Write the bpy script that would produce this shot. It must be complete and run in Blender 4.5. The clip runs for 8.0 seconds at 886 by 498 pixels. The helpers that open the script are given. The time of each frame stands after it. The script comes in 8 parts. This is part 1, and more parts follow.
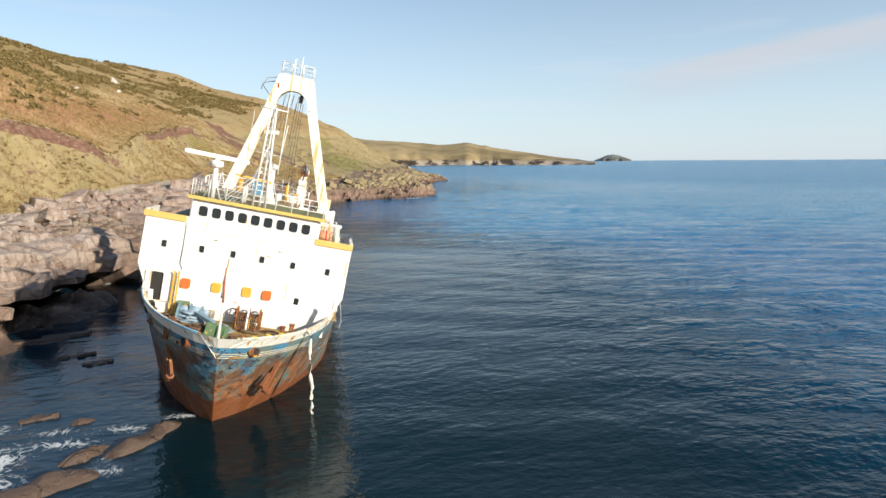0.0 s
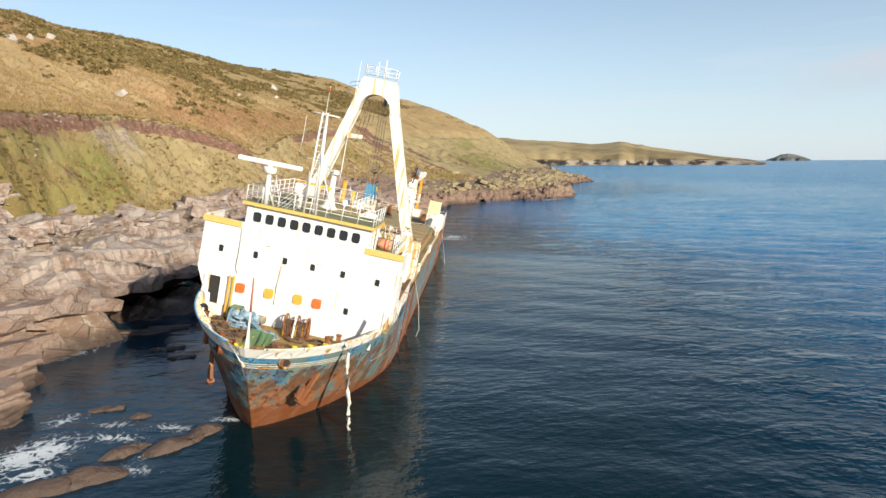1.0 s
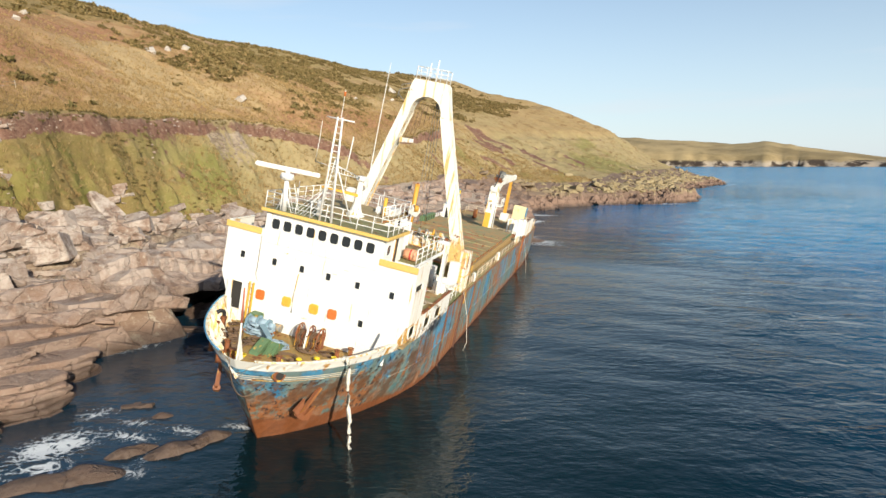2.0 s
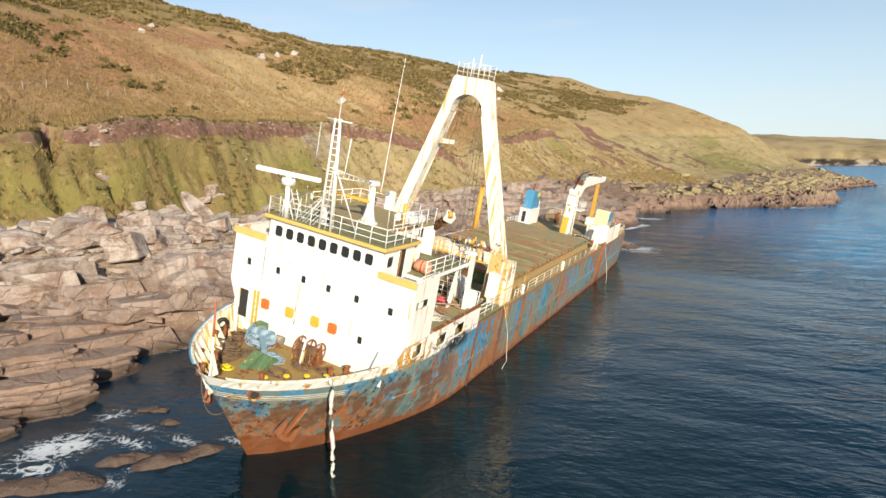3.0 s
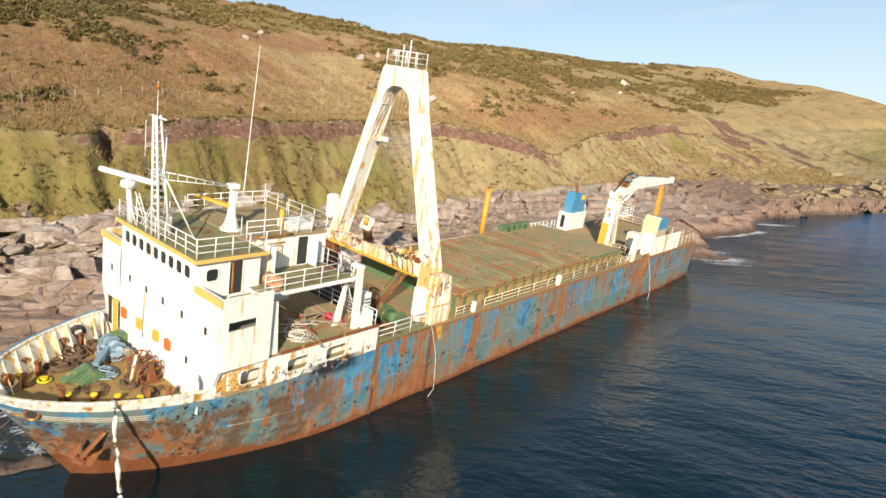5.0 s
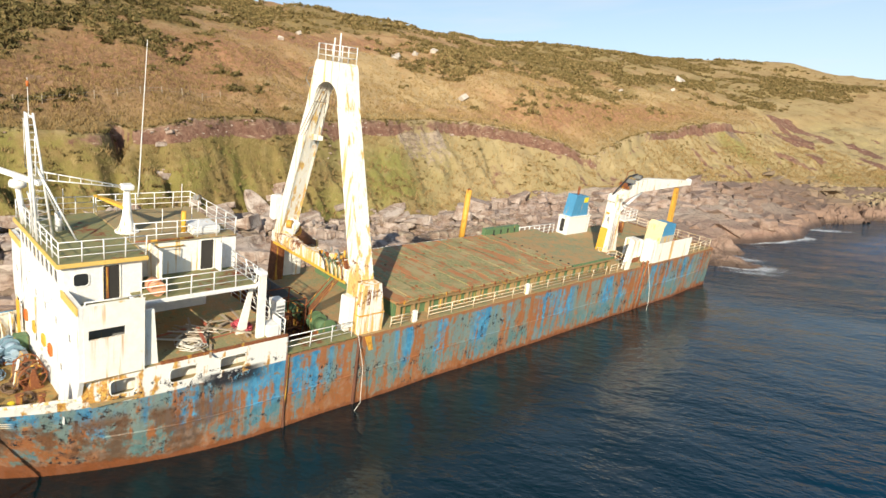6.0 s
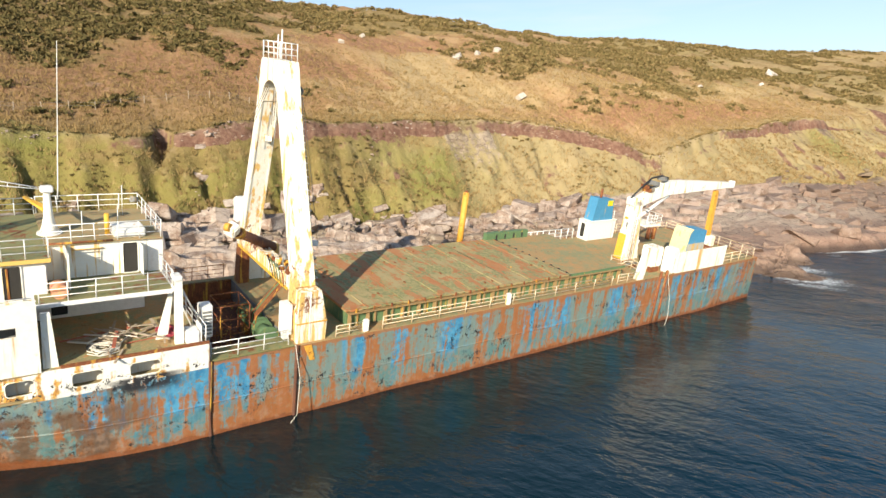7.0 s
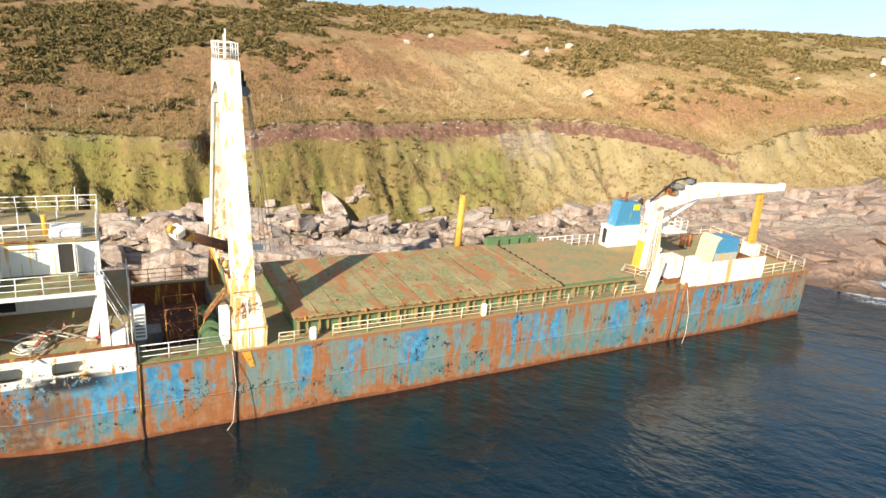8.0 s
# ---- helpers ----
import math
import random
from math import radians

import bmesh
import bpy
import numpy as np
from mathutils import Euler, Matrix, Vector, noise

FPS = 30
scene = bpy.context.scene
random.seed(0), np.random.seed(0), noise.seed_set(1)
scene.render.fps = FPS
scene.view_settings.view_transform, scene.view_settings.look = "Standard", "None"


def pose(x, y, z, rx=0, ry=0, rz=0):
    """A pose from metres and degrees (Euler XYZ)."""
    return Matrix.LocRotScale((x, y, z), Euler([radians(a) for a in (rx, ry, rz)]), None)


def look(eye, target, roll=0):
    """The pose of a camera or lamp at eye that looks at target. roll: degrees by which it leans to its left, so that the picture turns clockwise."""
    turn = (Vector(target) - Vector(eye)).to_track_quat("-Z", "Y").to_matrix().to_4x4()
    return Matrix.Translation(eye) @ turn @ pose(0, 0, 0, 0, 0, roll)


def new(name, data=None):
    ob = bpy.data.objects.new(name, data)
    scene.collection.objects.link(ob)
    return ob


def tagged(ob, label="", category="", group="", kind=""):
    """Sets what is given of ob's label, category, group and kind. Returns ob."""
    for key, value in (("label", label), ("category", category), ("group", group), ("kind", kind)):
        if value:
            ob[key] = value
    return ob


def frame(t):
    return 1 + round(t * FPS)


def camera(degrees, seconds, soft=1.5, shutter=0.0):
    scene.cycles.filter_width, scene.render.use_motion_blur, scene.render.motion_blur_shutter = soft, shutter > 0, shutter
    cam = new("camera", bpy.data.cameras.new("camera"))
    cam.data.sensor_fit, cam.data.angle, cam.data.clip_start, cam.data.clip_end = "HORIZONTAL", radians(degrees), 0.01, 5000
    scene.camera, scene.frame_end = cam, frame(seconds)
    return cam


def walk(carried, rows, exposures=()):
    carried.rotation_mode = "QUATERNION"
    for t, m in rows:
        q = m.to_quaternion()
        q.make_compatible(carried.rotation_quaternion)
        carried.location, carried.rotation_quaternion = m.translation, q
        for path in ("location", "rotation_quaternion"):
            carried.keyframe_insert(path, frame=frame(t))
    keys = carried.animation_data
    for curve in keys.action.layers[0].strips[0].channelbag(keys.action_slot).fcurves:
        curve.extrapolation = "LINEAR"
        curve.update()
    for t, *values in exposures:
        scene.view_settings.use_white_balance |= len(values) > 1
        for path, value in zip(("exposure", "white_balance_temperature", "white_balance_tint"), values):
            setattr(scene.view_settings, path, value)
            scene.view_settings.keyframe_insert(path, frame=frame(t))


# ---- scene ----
cam = camera(70.3, 8.0)
PATH = [
    (0, (1.154, 0.834, 14.747), (1.318, 2.807, 14.466), -0.3),
    (0.5, (4.051, 2.109, 14.927), (4.002, 4.089, 14.647), -0.3),
    (1, (6.884, 3.961, 15.121), (6.579, 5.918, 14.841), -0.3),
    (1.5, (9.58, 5.943, 15.266), (9.075, 7.858, 14.986), -0.3),
    (2, (12.31, 8.107, 15.447), (11.623, 9.965, 15.17), -0.2),
    (2.2, (13.287, 9.179, 15.55), (12.523, 11.007, 15.274), -0.1),
    (3.3, (17.778, 16.058, 15.651), (16.696, 17.717, 15.373), -0.5),
    (3.5, (18.759, 17.359, 15.626), (17.654, 19.002, 15.347), -0.5),
    (4, (21.135, 20.698, 15.656), (19.935, 22.273, 15.376), -0.5),
    (4.5, (23.301, 24.337, 15.648), (21.989, 25.821, 15.37), -0.4),
    (4.7, (24.262, 25.908, 15.638), (22.91, 27.355, 15.36), -0.5),
    (5.8, (28.668, 34.397, 15.56), (27.163, 35.684, 15.282), -0.4),
    (6, (29.361, 36.358, 15.592), (27.823, 37.606, 15.314), -0.4),
    (6.5, (30.94, 40.803, 15.538), (29.319, 41.941, 15.262), -0.4),
    (7, (32.317, 45.325, 15.491), (30.612, 46.335, 15.219), -0.6),
    (7.5, (33.378, 49.933, 15.512), (31.6, 50.807, 15.24), -0.6),
    (8, (34.117, 54.71, 15.47), (32.274, 55.44, 15.202), -0.7),
]
walk(cam, [(t, look(eye, target, roll)) for t, eye, target, roll in PATH], [(0.0, 0.38, 6330.0, 9.0), (2.0, 0.40, 6450.0, 9.0), (4.5, 0.43, 6600.0, 10.0), (6.5, 0.58, 6600.0, 9.0), (8.0, 0.83, 6560.0, 9.0)])


# ---- world, sun ----
SUN_EL, SUN_AZ = 18.5, 133.5          # degrees; azimuth clockwise from +y
world = bpy.data.worlds.new("sky")
scene.world = world
world.use_nodes = True
wn, wl = world.node_tree.nodes, world.node_tree.links
sky = wn.new("ShaderNodeTexSky")
sky.sky_type, sky.sun_disc = "NISHITA", False
sky.sun_elevation, sky.sun_rotation = radians(SUN_EL), radians(SUN_AZ)
sky.air_density, sky.dust_density, sky.ozone_density = 1.0, 0.3, 2.0
where = wn.new("ShaderNodeTexCoord")
split = wn.new("ShaderNodeSeparateXYZ")
wl.new(where.outputs["Generated"], split.inputs[0])
haze = wn.new("ShaderNodeMapRange")           # pale sea haze low in the sky
haze.interpolation_type = "SMOOTHSTEP"
for i, v in enumerate((-0.02, 0.30, 0.72, 0.26)):
    haze.inputs[1 + i].default_value = v
wl.new(split.outputs[2], haze.inputs[0])
blend = wn.new("ShaderNodeMix")
blend.data_type = "RGBA"
blend.inputs[7].default_value = (5.0, 5.9, 6.8, 1)
clear = wn.new("ShaderNodeMapRange")          # clear blue overhead
for i, v in enumerate((0.28, 0.6, 1.0, 0.0)):
    clear.inputs[1 + i].default_value = v
wl.new(split.outputs[2], clear.inputs[0])
both = wn.new("ShaderNodeMath")
both.operation = "MULTIPLY"
wl.new(haze.outputs[0], both.inputs[0])
wl.new(clear.outputs[0], both.inputs[1])
wl.new(both.outputs[0], blend.inputs[0])
wl.new(sky.outputs[0], blend.inputs[6])
# thin veils of cloud
veil_at = wn.new("ShaderNodeMapping")
veil_at.inputs[3].default_value = (1.6, 1.6, 14.0)
wl.new(where.outputs["Generated"], veil_at.inputs[0])
veil = wn.new("ShaderNodeTexNoise")
veil.inputs["Scale"].default_value, veil.inputs["Detail"].default_value = 1.5, 6
wl.new(veil_at.outputs[0], veil.inputs["Vector"])
thick = wn.new("ShaderNodeMapRange")
for i, v in enumerate((0.54, 0.74, 0.0, 0.4)):
    thick.inputs[1 + i].default_value = v
wl.new(veil.outputs["Fac"], thick.inputs[0])
cloud = wn.new("ShaderNodeMix")
cloud.data_type = "RGBA"
cloud.inputs[7].default_value = (5.7, 5.8, 6.1, 1)
wl.new(thick.outputs[0], cloud.inputs[0])
wl.new(blend.outputs[2], cloud.inputs[6])
def world_math(op, a, b):
    n = wn.new("ShaderNodeMath")
    n.operation = op
    for v, k in ((a, 0), (b, 1)):
        if isinstance(v, bpy.types.NodeSocket):
            wl.new(v, n.inputs[k])
        else:
            n.inputs[k].default_value = v
    return n.outputs[0]


def world_step(v, *lim):
    n = wn.new("ShaderNodeMapRange")
    n.interpolation_type = "SMOOTHSTEP"
    wl.new(v, n.inputs[0])
    for k, x in enumerate(lim):
        n.inputs[1 + k].default_value = x
    return n.outputs[0]


# a long grey bank of cloud that climbs to the east
under = world_math("ADD", world_math("SUBTRACT", world_math("MULTIPLY", split.outputs[0], 0.216), split.outputs[2]), world_math("ADD", world_math("MULTIPLY", veil.outputs["Fac"], 0.05), 0.029))
bank = world_math("MULTIPLY", world_math("MULTIPLY", world_step(under, 0.0, 0.02, 0.0, 1.0), world_step(under, 0.025, 0.075, 1.0, 0.0)), world_math("MULTIPLY", world_step(split.outputs[0], 0.27, 0.5, 0.0, 0.75), world_step(split.outputs[1], 0.0, 0.4, 0.0, 1.0)))
grey = wn.new("ShaderNodeMix")
grey.data_type = "RGBA"
grey.inputs[7].default_value = (4.7, 4.75, 5.05, 1)
wl.new(bank, grey.inputs[0])
wl.new(cloud.outputs[2], grey.inputs[6])
wl.new(grey.outputs[2], wn["Background"].inputs[0])
wn["Background"].inputs[1].default_value = 0.108
sun = new("sun", bpy.data.lights.new("sun", "SUN"))
sun.data.energy, sun.data.angle, sun.data.color = 5.0, radians(0.55), (1.0, 0.90, 0.73)
sun_dir = Vector((math.sin(radians(SUN_AZ)) * math.cos(radians(SUN_EL)), math.cos(radians(SUN_AZ)) * math.cos(radians(SUN_EL)), math.sin(radians(SUN_EL))))
sun.matrix_world = look(sun_dir * 500, (0, 0, 0))


# ---- materials ----
class Mat:
    """A short way to write node materials."""

    def __init__(self, name, rough=0.7, metal=0.0, spec=0.5):
        self.m = bpy.data.materials.new(name)
        self.m.use_nodes = True
        self.nt = self.m.node_tree
        self.b = self.nt.nodes["Principled BSDF"]
        self.b.inputs["Roughness"].default_value = rough
        self.b.inputs["Metallic"].default_value = metal
        self.b.inputs["Specular IOR Level"].default_value = spec
        self.co = self.node("ShaderNodeTexCoord").outputs["Object"]

    def node(self, kind):
        return self.nt.nodes.new(kind)

    def put(self, a, b):
        if isinstance(a, bpy.types.NodeSocket):
            self.nt.links.new(a, b)
        else:
            b.default_value = a

    def scaled(self, sx, sy, sz, co=None, off=(0, 0, 0)):
        n = self.node("ShaderNodeMapping")
        self.put(co or self.co, n.inputs[0])
        n.inputs[1].default_value = off
        n.inputs[3].default_value = (sx, sy, sz)
        return n.outputs[0]

    def noise(self, scale, detail=5, rough=0.55, co=None, dist=0.0):
        n = self.node("ShaderNodeTexNoise")
        self.put(co or self.co, n.inputs["Vector"])
        n.inputs["Scale"].default_value, n.inputs["Detail"].default_value = scale, detail
        n.inputs["Roughness"].default_value, n.inputs["Distortion"].default_value = rough, dist
        return n.outputs["Fac"]

    def voro(self, scale, feature="DISTANCE_TO_EDGE", co=None, out=0):
        n = self.node("ShaderNodeTexVoronoi")
        n.feature = feature
        self.put(co or self.co, n.inputs["Vector"])
        n.inputs["Scale"].default_value = scale
        return n.outputs[out]

    def step(self, v, lo, hi, a=0.0, b=1.0):
        n = self.node("ShaderNodeMapRange")
        n.interpolation_type = "SMOOTHSTEP"
        self.put(v, n.inputs[0])
        for i, x in enumerate((lo, hi, a, b)):
            self.put(x, n.inputs[1 + i])
        return n.outputs[0]

    def math(self, op, a, b=0.0):
        n = self.node("ShaderNodeMath")
        n.operation = op
        self.put(a, n.inputs[0])
        self.put(b, n.inputs[1])
        return n.outputs[0]

    def mix(self, f, a, b):
        n = self.node("ShaderNodeMix")
        n.data_type = "RGBA"
        self.put(f, n.inputs[0])
        for x, i in ((a, 6), (b, 7)):
            self.put((*x, 1) if isinstance(x, tuple) and len(x) == 3 else x, n.inputs[i])
        return n.outputs[2]

    def xyz(self, co=None):
        n = self.node("ShaderNodeSeparateXYZ")
        self.put(co or self.co, n.inputs[0])
        return n.outputs

    def color(self, c):
        self.put((*c, 1) if isinstance(c, tuple) else c, self.b.inputs["Base Color"])
        return self

    def rough(self, v):
        self.put(v, self.b.inputs["Roughness"])
        return self

    def bump(self, h, dist=0.02, strength=1.0):
        n = self.node("ShaderNodeBump")
        n.inputs["Strength"].default_value, n.inputs["Distance"].default_value = strength, dist
        self.put(h, n.inputs["Height"])
        self.put(n.outputs[0], self.b.inputs["Normal"])
        return self


RUST, RUST_D, RUST_L = (0.27, 0.09, 0.03), (0.11, 0.035, 0.016), (0.60, 0.31, 0.06)


def painted(name, base, rust=0.5, second=None, rough=0.55, scale=1.0, streak=True, blot=None, low=None, stain=None):
    """Old paint with chips, rust blooms and runs."""
    m = Mat(name, rough)
    n1 = m.noise(0.9 * scale, 6, 0.6)
    n2 = m.noise(5.0 * scale, 6, 0.65)
    runs = m.noise(1.0, 4, 0.6, m.scaled(3.2 * scale, 3.2 * scale, 0.25 * scale))
    z = m.xyz()[2]
    more = m.step(z, low[0], low[1], low[2], 0.0) if low else 0.0      # worn worse towards the foot
    runs = m.math("ADD", runs, more)
    c = m.mix(m.step(n2, 0.3, 0.75), base, second or tuple(min(1, x * 0.86) for x in base))
    if streak:
        lo = 0.66 - 0.13 * rust
        c = m.mix(m.math("MULTIPLY", m.step(runs, lo, lo + 0.1), 0.85), c, m.mix(m.step(n2, 0.35, 0.65), (0.56, 0.26, 0.03), (0.72, 0.47, 0.07)))
    chip = rust if blot is None else blot
    blot = m.math("ADD", m.math("ADD", m.math("MULTIPLY", n1, 0.6), m.math("MULTIPLY", n2, 0.4)), more)
    c = m.mix(m.step(blot, 0.72 - 0.22 * chip, 0.8 - 0.22 * chip), c, m.mix(m.noise(9 * scale), RUST, RUST_D))
    if stain:      # a rust run below an opening: along from, to; height from, to
        along = m.math("MULTIPLY", m.step(m.xyz()[1], stain[0], stain[0] + 0.3), m.step(m.xyz()[1], stain[1] - 0.3, stain[1], 1.0, 0.0))
        down = m.math("MULTIPLY", m.step(z, stain[2], stain[3]), m.step(z, stain[3], stain[3] + 0.03, 1.0, 0.0))
        f = m.math("MULTIPLY", m.math("MULTIPLY", along, down), m.step(m.noise(1.0, 4, 0.6, m.scaled(2.2, 2.2, 0.15)), 0.40, 0.60))
        c = m.mix(f, c, m.mix(n2, (0.62, 0.33, 0.03), (0.42, 0.16, 0.03)))
    m.color(c)
    m.rough(m.step(blot, 0.4, 0.65, rough - 0.1, 0.85))
    m.bump(m.math("ADD", n2, m.noise(30 * scale, 4)), 0.012)
    return m.m


WHITE = painted("white_paint", (0.82, 0.81, 0.78), 0.3)
CRANE = painted("crane_paint", (0.83, 0.81, 0.75), 0.95, (0.80, 0.75, 0.60), blot=0.45, low=(2.0, 7.0, 0.11))
WHITE_RUST = painted("white_paint_rusty", (0.82, 0.81, 0.77), 0.8, (0.81, 0.77, 0.66), blot=0.5)
SIDE = painted("weather_side_paint", (0.82, 0.80, 0.75), 0.8, (0.81, 0.77, 0.66), scale=0.5, blot=0.5, stain=(8.2, 9.9, 1.3, 3.2))
BULWARK = painted("bulwark_paint", (0.80, 0.78, 0.72), 1.15, (0.76, 0.68, 0.48), blot=0.75)
YELLOW = painted("yellow_paint", (0.72, 0.41, 0.05), 0.5)
YELLOW_RUST = painted("yellow_paint_rusty", (0.66, 0.36, 0.05), 1.0, (0.55, 0.26, 0.04), blot=0.75)
RAIL = painted("rail_paint", (0.74, 0.68, 0.55), 0.9, (0.62, 0.42, 0.22), blot=0.6, scale=2.0)
CREAM = painted("cream_paint", (0.72, 0.63, 0.36), 0.4)
BOW_DECK = painted("bow_deck_paint", (0.37, 0.20, 0.055), 0.8, (0.23, 0.20, 0.075), 0.9, 1.0, streak=False)
YELLOW_TRIM = painted("yellow_trim", (0.74, 0.50, 0.14), 0.2, streak=False)
GREEN_DECK = painted("green_deck_paint", (0.17, 0.19, 0.085), 0.85, (0.27, 0.22, 0.09), 0.8, 0.7, streak=False)
GREEN = painted("green_paint", (0.11, 0.19, 0.09), 0.5)
BLUE = painted("blue_paint", (0.07, 0.27, 0.46), 0.35)
ORANGE = painted("orange_paint", (0.62, 0.16, 0.03), 0.4)
RAFT = painted("faded_raft_shell", (0.64, 0.27, 0.13), 0.4, (0.70, 0.42, 0.28))
ANCHOR = painted("anchor_rust", (0.24, 0.085, 0.035), 0.5)
RED = painted("red_paint", (0.5, 0.05, 0.04), 0.3)
RUST_DARK = painted("dark_rusted_steel", (0.14, 0.055, 0.03), 0.5, (0.08, 0.035, 0.022), 0.9)
RUSTY = painted("rusted_steel", RUST, 0.9, RUST_D, 0.9)
BROWN_DECK = painted("rusted_deck", (0.37, 0.24, 0.11), 0.55, (0.26, 0.25, 0.13), 0.9, 0.6, streak=False)


def hatch_material():
    m = Mat("hatch_cover_paint", 0.8)
    n1, n2 = m.noise(0.5, 6, 0.65), m.noise(4.0, 6, 0.7)
    runs = m.noise(1.0, 5, 0.6, m.scaled(0.22, 1.1, 1.0))
    c = m.mix(m.step(n2, 0.4, 0.6), (0.205, 0.205, 0.09), (0.345, 0.295, 0.13))
    c = m.mix(m.step(n1, 0.45, 0.6), c, (0.37, 0.29, 0.14))
    c = m.mix(m.step(m.math("ADD", m.math("MULTIPLY", runs, 0.7), m.math("MULTIPLY", n2, 0.3)), 0.51, 0.545), c, m.mix(n2, (0.45, 0.17, 0.06), (0.36, 0.19, 0.085)))
    chips = m.noise(1.6, 6, 0.62, m.scaled(0.6, 1.0, 1.0))
    c = m.mix(m.math("MULTIPLY", m.step(chips, 0.56, 0.60), 0.85), c, m.mix(n2, (0.30, 0.10, 0.04), (0.48, 0.20, 0.07)))
    m.color(c)
    m.bump(n2, 0.02)
    return m.m


HATCH = hatch_material()


def deck_material():
    m = Mat("rust_and_green_deck", 0.9)
    n1, n2, n3 = m.noise(0.45, 6, 0.65), m.noise(2.2, 7, 0.7), m.noise(9.0, 5)
    c = m.mix(m.step(n1, 0.42, 0.58), (0.36, 0.23, 0.10), (0.24, 0.235, 0.115))
    c = m.mix(m.step(n2, 0.52, 0.64), c, (0.45, 0.22, 0.085))
    c = m.mix(m.step(n2, 0.32, 0.42, 1.0, 0.0), c, (0.20, 0.12, 0.06))
    m.color(m.mix(m.math("MULTIPLY", m.step(n3, 0.5, 0.7), 0.5), c, (0.42, 0.34, 0.2)))
    m.bump(n2, 0.02)
    return m.m


DECK = deck_material()
STAY = painted("stay_paint", (0.33, 0.22, 0.10), 0.5)
GREY = painted("grey_steel", (0.22, 0.22, 0.21), 0.5)


def plain(name, c, rough=0.6, metal=0.0, var=0.25, scale=4.0):
    m = Mat(name, rough, metal)
    m.color(m.mix(m.noise(scale, 6), tuple(x * (1 - var) for x in c), tuple(min(1, x * (1 + var)) for x in c)))
    m.bump(m.noise(scale * 6), 0.01)
    return m.m


BLACK = plain("black_paint", (0.02, 0.02, 0.022), 0.6)
# near-black colour that stands for the shade inside doorways, slots and hawse holes
DARK = plain("inside_shade_paint", (0.03, 0.027, 0.024), 0.9)
ROPE = plain("old_rope", (0.62, 0.58, 0.5), 0.9)
ROPE_BLUE = plain("blue_rope", (0.30, 0.40, 0.48), 0.9)
ROPE_BROWN = plain("tarred_rope", (0.16, 0.1, 0.06), 0.9)
WOOD = plain("driftwood_plank", (0.38, 0.31, 0.23), 0.85)
PINK = plain("faded_red_net", (0.62, 0.1, 0.13), 0.85)
YELLOW_BRIGHT = plain("yellow_plastic", (0.78, 0.6, 0.02), 0.45)
BLUE_GREY = plain("faded_blue_steel", (0.17, 0.27, 0.33), 0.7)
WOOD_PALE = plain("pale_plank", (0.6, 0.55, 0.46), 0.85)
RED_WOOD = plain("red_plank", (0.4, 0.12, 0.07), 0.85)
GLASS = plain("dirty_glass", (0.025, 0.028, 0.03), 0.12)


